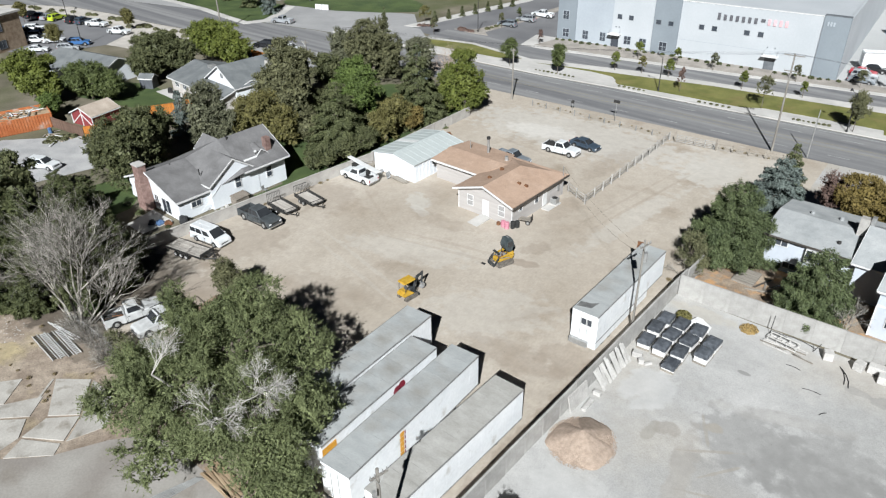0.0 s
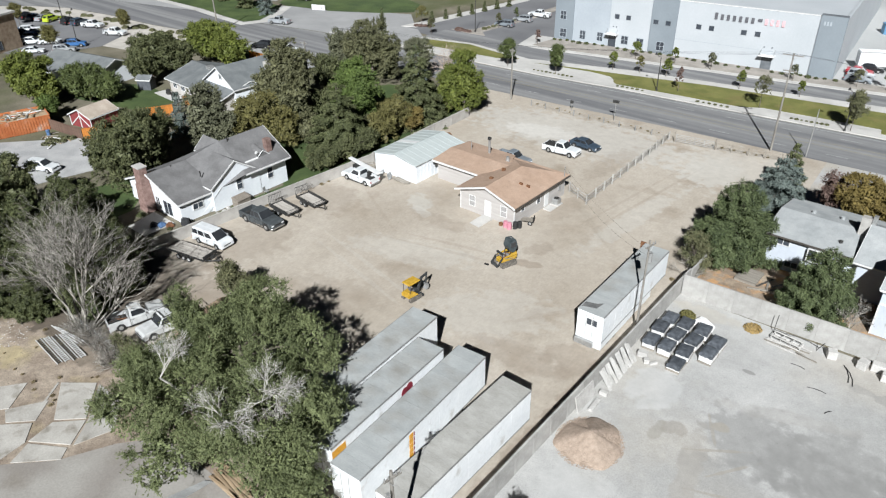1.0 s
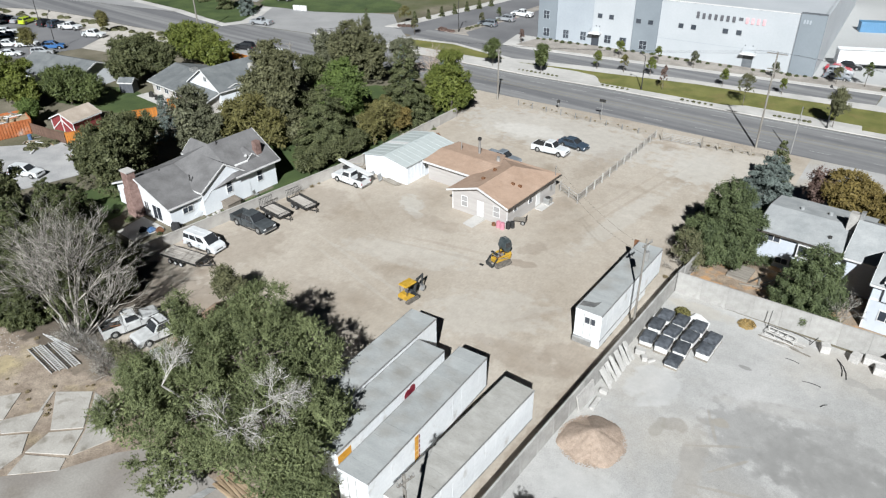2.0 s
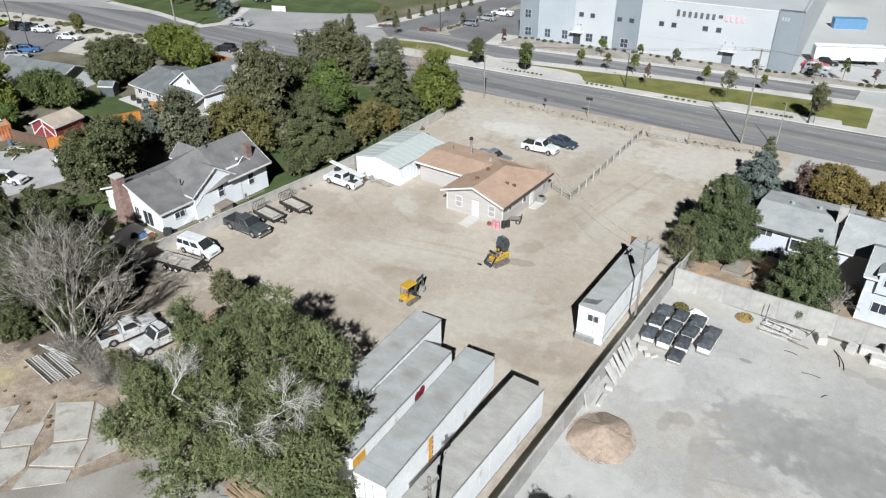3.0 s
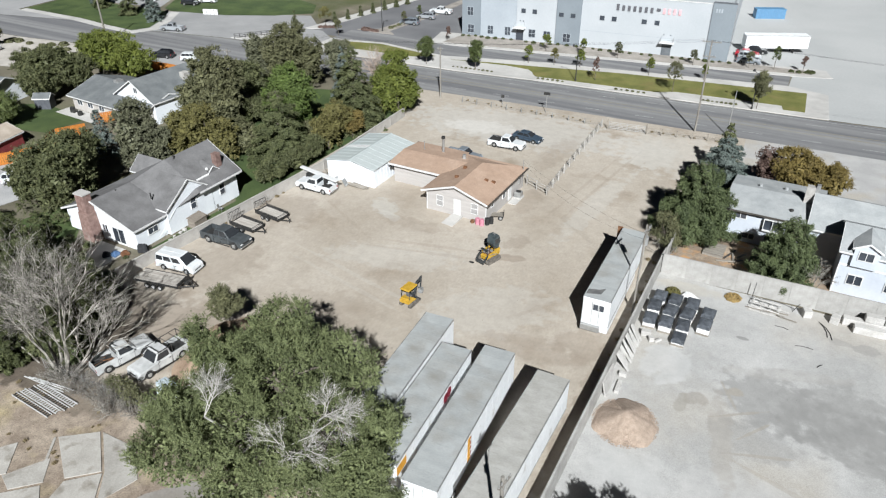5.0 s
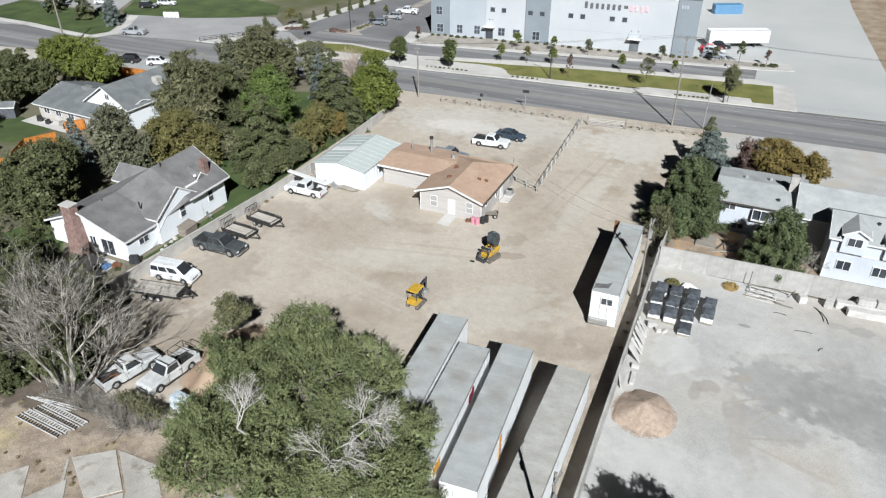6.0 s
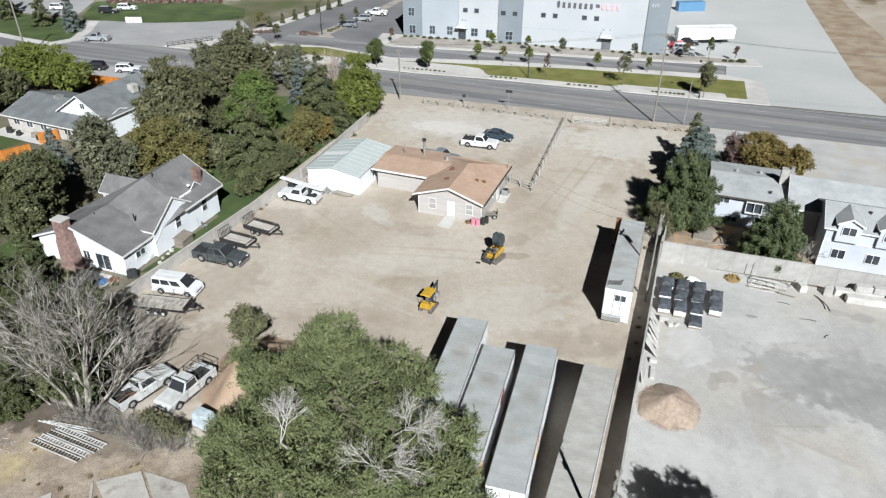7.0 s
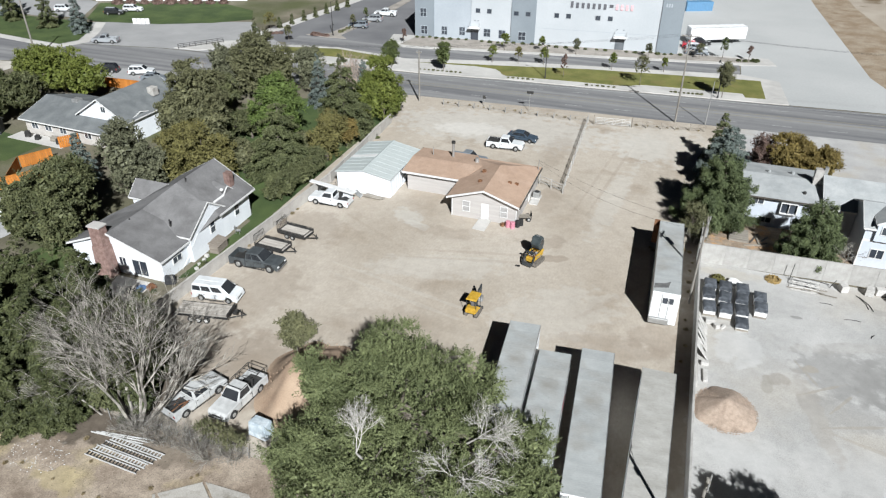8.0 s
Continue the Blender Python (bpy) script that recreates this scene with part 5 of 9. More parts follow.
def conifer(x, y, H, R, mat, seed, label, low=0.3, layers=18, per=130, size=0.15, power=0.85, droop=0.25, name="conifer", group="", nb=8, fluff=0.07):
    """A conifer of single boughs: flat fans of needle sprays that leave dark gaps between them."""
    rng = np.random.default_rng(seed)
    t = thing(name, pose(x, y, 0), label, "tree", group)
    bm = bm_new()
    tube(bm, (0, 0, -0.05), (0, 0, H * 0.96), 0.12 + H * 0.012, 0.03, 8)
    P, O, A = [], [], []
    for i in range(layers):
        f = (i + rng.uniform(0, 0.7)) / layers
        rad = R * (1 - f) ** power + 0.18
        m = max(4, int(nb * (0.55 + 0.45 * rad / R)))
        a0 = rng.uniform(0, 6.28)
        for j in range(m):
            a = a0 + j * 6.283 / m + rng.normal(0, 0.22)
            L = rad * rng.uniform(0.68, 1.14)
            z = low + (H - low) * f + rng.normal(0, 0.03 * H)
            d, sd = np.array((math.cos(a), math.sin(a), 0)), np.array((-math.sin(a), math.cos(a), 0))
            n = max(20, int(per * (0.25 + 0.5 * L * L * 0.5)))
            u = 0.12 + 0.88 * np.sqrt(rng.random(n))
            w = rng.uniform(-1, 1, n) * (0.16 + 0.34 * L * (1.08 - u))
            q = d * (u * L)[:, None] + sd * w[:, None]
            q[:, 2] = np.maximum(z - droop * L * u ** 1.6 + 0.12 * L * u - 0.25 * np.abs(w) + rng.normal(0, fluff + 0.02 * L, n), 0.1)
            P.append(q)
            O.append(np.tile(d * 0.25 + np.array((0, 0, 0.7)), (n, 1)))
            A.append(d + sd * np.sign(w)[:, None] * 0.8)
            if j % 2 == 0:
                tube(bm, (0, 0, z), tuple(d * L * 0.85 + np.array((0, 0, z - droop * L * 0.6))), 0.05, 0.015, 4, False)
    part("trunk", bm, BARK, t)
    v, f = leaf_tris(rng, np.concatenate(P), np.concatenate(O), size, 0.3, 0.8, np.concatenate(A))
    np_mesh("crown", v, f, mat, t, "")
    return t


def grow(bm, rng, p, d, L, r, depth, spread=0.55, up=0.12, kids=(3, 5), thin=0.5):
    """Bare branches, forked again and again."""
    q = p + d * L * 0.5 + Vector((rng.normal(0, 0.05), rng.normal(0, 0.05), 0)) * L
    e = q + (d + Vector((rng.normal(0, 0.16), rng.normal(0, 0.16), up))).normalized() * L * 0.5
    tube(bm, p, q, r, r * 0.8, 5 if depth > 1 else 4, False)
    tube(bm, q, e, r * 0.8, r * 0.55, 5 if depth > 1 else 3, False)
    if depth == 0:
        return
    for _ in range(rng.integers(*kids)):
        s = q.lerp(e, rng.uniform(-0.2, 1))
        k = (d + Vector((rng.normal(0, spread), rng.normal(0, spread), rng.normal(0.05, spread * 0.7)))).normalized()
        grow(bm, rng, s, k, L * rng.uniform(0.55, 0.8), r * thin, depth - 1, spread, up, kids, thin)


TWIG = surf("fine_twigs", (0.13, 0.12, 0.106), (0.21, 0.196, 0.174), 1.2, 1.0, 0.1, 8)


def bare_tree(x, y, stems, H, seed, label, depth=4, r=0.16, mat=DEAD_WOOD, lean=0.35, kids=(3, 5), thin=0.58, fuzz=None, tilt=(0, 0), spread=0.5):
    rng = np.random.default_rng(seed)
    t = thing("bare_tree", pose(x, y, 0), label, "tree")
    for _ in range(stems):
        bm = bm_new()
        a = rng.uniform(0, 6.28)
        d = Vector((math.cos(a) * lean + tilt[0], math.sin(a) * lean + tilt[1], 1)).normalized()
        grow(bm, rng, Vector((math.cos(a) * 0.3, math.sin(a) * 0.3, -0.05)), d, H * 0.42, r * rng.uniform(0.7, 1.1), depth, spread, 0.12, kids, thin)
        part("stem", bm, mat, t)
    if fuzz:
        n, cx, cy, cz, rx, ry, rz = fuzz
        d = rng.normal(0, 1, (n, 3))
        d /= np.linalg.norm(d, axis=1)[:, None]
        d[:, 2] = np.abs(d[:, 2] + 0.25)
        p = d * (0.35 + 0.65 * rng.random(n)[:, None] ** 0.6) * np.array((rx, ry, rz)) + np.array((cx, cy, cz))
        v, f = leaf_quads(rng, p, rng.normal(0, 1, (n, 3)), 0.55, 0.022, 1.0, d + np.array((0, 0, 0.4)))
        tagged(np_mesh("twig_spray", v, f, TWIG, t), kind="stuff")
    return t


GREEN = leaf_mat("mid_green_leaves", (0.030, 0.044, 0.014), (0.143, 0.17, 0.06))
BRIGHT = leaf_mat("bright_green_leaves", (0.031, 0.052, 0.013), (0.176, 0.234, 0.065))
LIME = leaf_mat("lime_leaves", (0.046, 0.064, 0.013), (0.20, 0.225, 0.05))
OLIVE = leaf_mat("olive_leaves", (0.039, 0.043, 0.021), (0.208, 0.205, 0.108))
ELM = leaf_mat("elm_leaves", (0.026, 0.036, 0.014), (0.25, 0.282, 0.13), 0.12)
GREYGREEN = leaf_mat("greygreen_leaves", (0.043, 0.048, 0.028), (0.205, 0.207, 0.129))
DARKG = leaf_mat("dark_green_leaves", (0.030, 0.04, 0.018), (0.166, 0.172, 0.08))
GOLD = leaf_mat("golden_brown_leaves", (0.075, 0.06, 0.018), (0.27, 0.205, 0.07))
OCHRE = leaf_mat("ochre_leaves", (0.058, 0.056, 0.02), (0.225, 0.205, 0.076))
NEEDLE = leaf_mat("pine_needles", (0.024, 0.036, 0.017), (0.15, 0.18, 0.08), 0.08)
NEEDLE_BLUE = leaf_mat("blue_spruce_needles", (0.05, 0.066, 0.06), (0.205, 0.24, 0.215), 0.1)
NEEDLE_DARK = leaf_mat("fir_needles", (0.028, 0.038, 0.016), (0.159, 0.17, 0.078), 0.08)
RUSSET = leaf_mat("russet_leaves", (0.10, 0.06, 0.05), (0.21, 0.15, 0.125))

# the large elm over the near end of the yard, with dead limbs
ELM_LOBES = [(0.2, 0.4, 5.7, 5.6, 4.6, 3.4), (-6.8, -0.3, 7.2, 1.4, 1.4, 3.0), (-5.6, -0.2, 6.4, 1.8, 1.8, 1.8), (5.6, -1.0, 5.5, 3.9, 3.2, 2.7), (-4.2, 0.8, 4.8, 3.1, 3.0, 2.7), (1.0, -5.2, 5.3, 5.0, 3.6, 3.2), (-3.8, -4.6, 4.9, 3.9, 3.4, 3.0), (3.0, 4.0, 5.9, 3.6, 2.6, 2.7), (-6.8, -4.6, 3.3, 2.4, 2.4, 2.4), (-3.4, 2.6, 6.9, 2.0, 2.0, 2.2), (-1.8, 4.4, 7.1, 3.2, 2.6, 2.8), (6.4, -5.2, 4.9, 3.2, 2.8, 2.6), (-2.4, -7.8, 4.5, 3.2, 2.8, 2.8), (3.0, -8.4, 4.3, 2.7, 2.6, 2.6), (9.0, 0.4, 5.5, 2.5, 2.4, 2.1), (9.8, -3.6, 5.3, 2.4, 2.4, 2.2), (10.0, -5.0, 3.0, 2.2, 1.9, 2.2), (10.8, -4.4, 3.5, 1.8, 1.6, 1.8), (12.0, -3.9, 3.0, 1.9, 1.6, 2.0), (9.9, -3.0, 3.2, 2.2, 1.8, 2.2)]
broadleaf(-20.9, -3.6, ELM_LOBES, ELM, 11, "large olive-green elm with dead grey limbs", 2300, 110, 0.1, 0.5, 0.38, 0.4, nlimb=34, skirt=False)
for i, (x, y, z, tx, ty, n) in enumerate([(-14.6, -5.5, 7.4, 0.9, 0.3, 4), (-21.4, -9.7, 7.8, -0.3, 0.5, 2), (-14.9, -8.6, 6.6, 0.1, -0.1, 3)]):
    rg = np.random.default_rng(70 + i)
    b = bm_new()
    for _ in range(n):
        grow(b, rg, Vector((x, y, z)), Vector((tx + rg.normal(0, 0.5), ty + rg.normal(0, 0.5), 0.6)).normalized(), 1.7, 0.042, 4, 0.6, 0.05, (3, 6), 0.6)
    tube(b, (x, y, z), (x * 0.5 - 10.75, y * 0.5 - 2.0, 3.0), 0.06, 0.2, 6, False)
    tube(b, (x * 0.5 - 10.75, y * 0.5 - 2.0, 3.0), (-21.5, -4.0, 1.2), 0.2, 0.3, 6, False)
    tagged(part("dead_limb", b, DEAD_WOOD), "bare grey dead limb of the elm", "branch")
broadleaf(-34.6, 4.8, [(0.1, -0.3, 3.0, 1.2, 1.3, 1.6), (0.4, -0.5, 4.5, 0.9, 0.9, 1.3), (-0.9, 0.5, 3.5, 1.0, 0.9, 1.0), (0.9, 0.6, 3.2, 0.9, 0.9, 0.9)], OLIVE, 12, "slim olive-green tree by the dirt heap", 170, 42, 0.11, 0.34, 0.1, nlimb=10)

# bare tree group and thicket at the yard corner
BARE = surf("bare_twigs", (0.125, 0.115, 0.10), (0.33, 0.31, 0.275), 1.2, 1.0, 0.2, 8, contrast=(0.42, 0.58))
bare_tree(-42.9, -7.0, 5, 13.6, 21, "leafless pale grey multi-stemmed tree", 5, 0.145, BARE, 0.36, (3, 5), 0.57, fuzz=(600, -2.2, 1.4, 4.4, 4.6, 4.2, 8.4), tilt=(-0.16, 0.12), spread=0.42)
bare_tree(-42.4, -6.3, 3, 10.0, 27, "leafless grey low-forked tree leaning over the pickups", 4, 0.12, BARE, 0.2, (3, 5), 0.62, tilt=(0.75, 0.6), spread=0.4)
bare_tree(-46.4, -6.6, 3, 8.4, 22, "leafless pale grey multi-stemmed tree", 5, 0.08, BARE, 0.35, (3, 5), 0.56, fuzz=(400, -1.2, 0.4, 3.0, 3.4, 3.2, 5.4), tilt=(-0.35, 0.0), spread=0.42)
for i in range(7):
    bare_tree(-43.4 + i * 1.6, -7.3 + 0.25 * math.sin(i * 2.3), 8, 2.3 + 0.5 * math.sin(i * 1.7), 230 + i, "leafless grey thicket along the fence", 3, 0.035, BARE, 0.9, (3, 5), 0.6, (260, 0, 0, 0.1, 1.5, 1.1, 1.6))
broadleaf(-36.0, -6.4, [(0, 0, 1.2, 1.6, 0.9, 1.1), (2.2, -0.2, 1.1, 1.2, 0.8, 0.9)], OLIVE, 25, "straggly olive shrub by the fence", 130, 22, 0.12, 0.3, 0.06, nlimb=8, name="shrub", category="shrub")
JUNIPER = leaf_mat("juniper_needles", (0.016, 0.023, 0.010), (0.118, 0.13, 0.054), 0.06)
# some of these are added only to throw shade on the wall and patio
for i, (x, y, h, r) in enumerate([(-53.6, -5.4, 9.4, 3.2), (-57.6, -8.2, 9.0, 3.4), (-50.2, -7.2, 6.6, 2.6), (-60.4, -3.6, 8.0, 3.2), (-51.0, -1.6, 10.6, 2.6), (-56.0, -1.8, 8.8, 3.0), (-47.2, -4.4, 9.2, 2.4), (-44.8, -5.0, 7.0, 1.9), (-49.4, -5.0, 9.8, 2.4), (-63.4, 1.6, 7.4, 2.6), (-59.4, 1.0, 8.2, 2.6), (-53.6, 1.2, 9.8, 2.7), (-57.0, 0.2, 8.6, 2.2), (-48.2, -1.0, 7.4, 2.2), (-45.8, -2.2, 8.4, 2.0), (-46.6, 0.0, 8.0, 1.8), (-52.6, -9.6, 6.0, 2.6), (-48.8, -8.6, 4.4, 2.0)]):
    conifer(x, y, h, r, JUNIPER, 500 + i, "dark green juniper by the yard corner", 0.2, 17, 150, 0.16, power=0.45, droop=0.02, nb=9, group="junipers at the yard corner")
broadleaf(-66.0, -4.0, [(0, 0, 5.0, 4, 4, 4.4), (-5, 3, 4.6, 3.6, 3.6, 3.8)], DARKG, 28, "dark green tree by the lane", 520, 34, 0.2, 0.45)


# undergrowth enlarged to stand in for the dark shade behind the twigs
broadleaf(-46.4, -3.4, [(0, 0, 2.0, 2.4, 2.0, 2.2), (-2.2, 1.2, 1.8, 1.8, 1.6, 1.8), (-0.6, -2.4, 1.6, 2.2, 1.4, 1.7)], DARKG, 129, "dark green undergrowth filling the shade beneath the bare tree", 420, 30, 0.15, 0.36, 0.06, nlimb=6, skirt=False)


# belt of trees west of the boundary wall
broadleaf(-69.6, 14.2, [(0, 0, 6.0, 3.8, 3.8, 4.2), (-2.5, 3.0, 5.2, 3.2, 3.2, 3.6), (2.0, -2.6, 4.6, 2.8, 2.8, 3.2), (-3.2, -2.6, 4.2, 2.8, 2.8, 3.0)], DARKG, 31, "dense dark olive tree behind the white house", 900, 36, 0.18, 0.42)
broadleaf(-71.0, 26.4, [(0, 0, 5.4, 3.2, 3.2, 4.6), (-1.8, 2.0, 6.2, 2.4, 2.4, 3.4), (2.0, 1.6, 4.2, 2.2, 2.2, 2.8)], GREYGREEN, 32, "grey-green tree behind the white house", 640, 34, 0.18, 0.42)
broadleaf(-65.6, 32.6, [(0, 0, 4.6, 4.0, 3.8, 3.8), (2.8, 1.6, 3.6, 2.6, 2.6, 2.8), (-2.4, -1.4, 4.0, 2.6, 2.6, 3.0)], OCHRE, 33, "tree with brown-green autumn leaves", 680, 34, 0.18, 0.42)
broadleaf(-72.4, 43.6, [(0, 0, 8.0, 4.2, 4.2, 5.0), (2.8, -1.6, 6.0, 3.0, 3.0, 4.0), (-2.6, -2.2, 5.4, 2.8, 2.8, 3.6)], OLIVE, 34, "tall olive-grey tree in the belt", 1000, 36, 0.19, 0.45)
broadleaf(-75.5, 65.2, [(0, 0, 7.0, 3.8, 3.8, 4.8), (3.4, 1.0, 5.4, 2.6, 2.6, 3.8), (-2.2, -2.0, 5.6, 2.6, 2.6, 3.8)], OLIVE, 35, "tall dark olive tree in the belt", 800, 34, 0.19, 0.45)
broadleaf(-81.0, 62.0, [(0, 0, 6.0, 2.2, 2.2, 4.0), (0.6, 0.4, 3.4, 2.4, 2.4, 3.0)], GREYGREEN, 44, "slim grey-green tree in the belt", 360, 32, 0.19, 0.42)
broadleaf(-62.2, 48.4, [(0, 0, 4.6, 4.2, 4.0, 4.0), (0.3, 0.2, 7.4, 3.0, 3.0, 3.4), (1.4, -2.6, 3.8, 2.8, 2.8, 3.0)], BRIGHT, 36, "dense pyramidal bright green tree in the belt", 900, 34, 0.17, 0.42)
conifer(-56.4, 39.4, 10.2, 5.2, NEEDLE_DARK, 37, "broad dark fir by the boundary wall", 0.6, 17, 150, 0.16, power=0.62, droop=0.3, nb=9)
conifer(-54.4, 54.6, 12.6, 4.8, NEEDLE_DARK, 38, "broad dark fir by the boundary wall", 0.6, 20, 150, 0.16, power=0.66, droop=0.3, nb=9)
broadleaf(-77.0, 55.4, [(0, 0, 3.8, 2.8, 2.8, 3.4), (-2.6, 2.4, 3.2, 2.4, 2.4, 2.8)], DARKG, 141, "dark green understory tree in the belt", 360, 32, 0.18, 0.42)
broadleaf(-67.4, 48.6, [(0, 0, 2.6, 2.6, 2.4, 2.5), (-2.4, -3.0, 2.2, 2.2, 2.2, 2.1)], DARKG, 142, "dark green understory tree in the belt", 300, 32, 0.17, 0.42)
broadleaf(-61.6, 37.6, [(0, 0, 2.4, 2.2, 2.4, 2.3)], OLIVE, 143, "low olive shrubby tree in the belt", 200, 32, 0.16, 0.4)
broadleaf(-52.8, 45.4, [(0, 0, 3.4, 2.6, 2.4, 2.8), (-0.6, 3.4, 3.6, 2.2, 2.2, 2.6)], OCHRE, 39, "yellowing small tree by the wall", 420, 34, 0.15, 0.35)
broadleaf(-52.2, 50.6, [(0, 0, 2.4, 1.7, 1.9, 2.0)], GOLD, 139, "small reddish-brown autumn tree by the wall", 160, 32, 0.14, 0.34, 0.1, skirt=False)
broadleaf(-51.4, 62.6, [(0, 0, 6.2, 3.1, 3.1, 4.2), (0.9, 1.6, 3.0, 2.2, 2.0, 2.6), (-1.4, -1.8, 4.6, 2.4, 2.4, 3.4)], LIME, 40, "bright lime-yellow tree by the street", 760, 34, 0.17, 0.4)
conifer(-64.5, 65.5, 8.6, 2.4, NEEDLE_BLUE, 41, "grey-blue spruce in the tree belt", 0.5, 16, power=0.8)
bare_tree(-60.0, 71.0, 6, 8.5, 42, "half-bare pinkish autumn tree", 4, 0.12, surf("pinkish_twigs", (0.30, 0.235, 0.19), (0.43, 0.355, 0.30), 1, 1, 0.1, 8), 0.45, fuzz=(700, 0, 0, 3.0, 3.0, 3.0, 4.6))
conifer(-57.5, 68.6, 7.6, 2.2, NEEDLE_BLUE, 43, "grey-green spruce by the street", 0.5, 15, power=0.8)
conifer(-83.0, 76.0, 10.5, 2.2, NEEDLE_DARK, 45, "slender dark spruce by the street", 0.6, 18)

# trees of the far gardens
broadleaf(-110.0, 55.0, [(0, 0, 4.0, 5.8, 5.2, 4.2), (5.8, -1.0, 3.6, 4.2, 3.8, 3.5), (-5.8, 0.6, 3.8, 4.4, 4.0, 3.6)], LIME, 51, "broad yellow-green tree behind the ranch house", 760, 30, 0.24, 0.5)
broadleaf(-111.4, 41.0, [(0, 0, 3.6, 5.0, 4.8, 3.8), (-4.4, 2.6, 3.4, 3.6, 3.4, 3.2), (2.4, -3.4, 3.0, 3.4, 3.2, 2.8), (3.0, 4.0, 3.4, 3.6, 3.4, 3.2)], DARKG, 52, "dense dark green tree in a garden", 720, 30, 0.24, 0.5)
broadleaf(-108.0, 26.4, [(0, 0, 3.2, 4.4, 4.2, 3.2), (3.6, 1.4, 2.8, 3.2, 3.0, 2.8), (-3.6, -0.6, 2.8, 3.2, 3.0, 2.8)], GREEN, 53, "dense green tree in a garden", 600, 30, 0.22, 0.5)
broadleaf(-115.2, 19.8, [(0, 0, 4.4, 5.4, 4.6, 4.2), (-4.4, 1.4, 3.8, 3.6, 3.6, 3.0), (3.8, 0.6, 3.0, 3.0, 3.0, 2.8)], LIME, 54, "broad yellow-green garden tree", 700, 30, 0.24, 0.5)
broadleaf(-104.6, 17.8, [(0, 0, 2.0, 2.4, 1.8, 1.9)], BRIGHT, 55, "rounded green hedge bush", 160, 30, 0.18, 0.4, 0.1, nlimb=5)
conifer(-80.0, 27.6, 7.4, 2.1, NEEDLE_BLUE, 57, "grey-blue spruce in a garden", 0.4, 15)

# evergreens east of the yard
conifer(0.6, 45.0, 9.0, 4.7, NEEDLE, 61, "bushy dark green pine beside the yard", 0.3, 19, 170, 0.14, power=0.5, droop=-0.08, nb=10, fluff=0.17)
broadleaf(-1.9, 40.6, [(0, 0, 2.4, 1.5, 1.5, 2.0)], OLIVE, 62, "thin straggly tree behind the trailer", 120, 20, 0.13, 0.4, 0.1, nlimb=8)
conifer(1.2, 56.8, 8.4, 4.3, NEEDLE_BLUE, 63, "blue spruce beside the yard", 0.3, 16, 150, 0.16, power=0.58, droop=0.2, nb=10)
conifer(0.4, 63.4, 7.8, 2.3, NEEDLE_DARK, 64, "narrow green spruce by the street", 0.4, 16, power=0.7)
broadleaf(9.2, 60.5, [(0, 0, 3.6, 2.9, 2.6, 3.4), (1.6, 0.6, 3.0, 2.0, 2.0, 2.8)], GOLD, 65, "golden-brown autumn tree behind the pale house", 520, 34, 0.16, 0.36, slim=0.4)
broadleaf(13.4, 60.8, [(0, 0, 3.2, 2.4, 2.2, 3.0)], GOLD, 66, "golden-brown autumn tree behind the pale house", 320, 34, 0.16, 0.36, slim=0.4)
broadleaf(6.0, 61.6, [(0, 0, 3.4, 1.8, 1.8, 2.8)], RUSSET, 67, "thin russet autumn tree by the street", 150, 22, 0.14, 0.4, nlimb=12)
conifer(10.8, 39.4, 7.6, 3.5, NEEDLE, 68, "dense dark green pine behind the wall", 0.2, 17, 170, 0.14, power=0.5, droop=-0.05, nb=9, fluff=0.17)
broadleaf(-69.4, 71.4, [(0, 0, 4.4, 2.8, 2.8, 3.6)], GREYGREEN, 76, "grey-green tree by the street", 320, 32, 0.19, 0.42)
broadleaf(-74.5, 20.0, [(0, 0, 4.2, 3.0, 3.0, 3.4), (-2.0, -5.0, 4.0, 2.8, 2.8, 3.2)], DARKG, 78, "dark green tree beside the lane", 400, 32, 0.2, 0.42)
broadleaf(-119.6, 47.6, [(0, 0, 3.2, 3.6, 3.6, 3.0), (-3.6, -2.0, 2.8, 3.0, 3.0, 2.6)], DARKG, 79, "dense green tree in a garden", 460, 30, 0.24, 0.48)


# low growth between the taller trees of the belt
for i, (x, y, h, m_, lab) in enumerate([(-58.4, 47.0, 2.4, OLIVE, "olive-green thicket in the tree belt"), (-55.6, 59.4, 2.8, OCHRE, "yellowing thicket in the tree belt"), (-71.0, 48.0, 3.6, OLIVE, "olive-green thicket in the tree belt"), (-58.0, 62.6, 3.0, DARKG, "dark green thicket in the tree belt"), (-77.0, 45.0, 3.6, OLIVE, "olive-green thicket in the tree belt"), (-68.8, 38.2, 3.4, GREYGREEN, "grey-green thicket in the tree belt"), (-55.2, 66.4, 3.0, GREYGREEN, "grey-green thicket in the tree belt")]):
    broadleaf(x, y, [(0, 0, h * 0.5, 2.5, 2.5, h * 0.5), (1.5, 1.2, h * 0.42, 1.9, 1.9, h * 0.42), (-1.5, -1.0, h * 0.55, 2.0, 2.0, h * 0.5)], m_, 300 + i, lab, 170, 30, 0.18, 0.4, 0.1, nlimb=6, skirt=False)

# added low growth whose dark needles stand in for shaded ground
broadleaf(-47.4, -0.4, [(0, 0, 1.5, 2.6, 2.2, 1.7), (1.6, -2.8, 1.3, 2.2, 1.8, 1.5), (-1.8, 2.6, 1.7, 2.0, 2.0, 1.8), (3.2, -4.8, 1.0, 1.8, 1.2, 1.2)], NEEDLE, 131, "dark filler undergrowth for the shade beneath the bare tree", 420, 30, 0.14, 0.36, 0.06, nlimb=6, skirt=False)

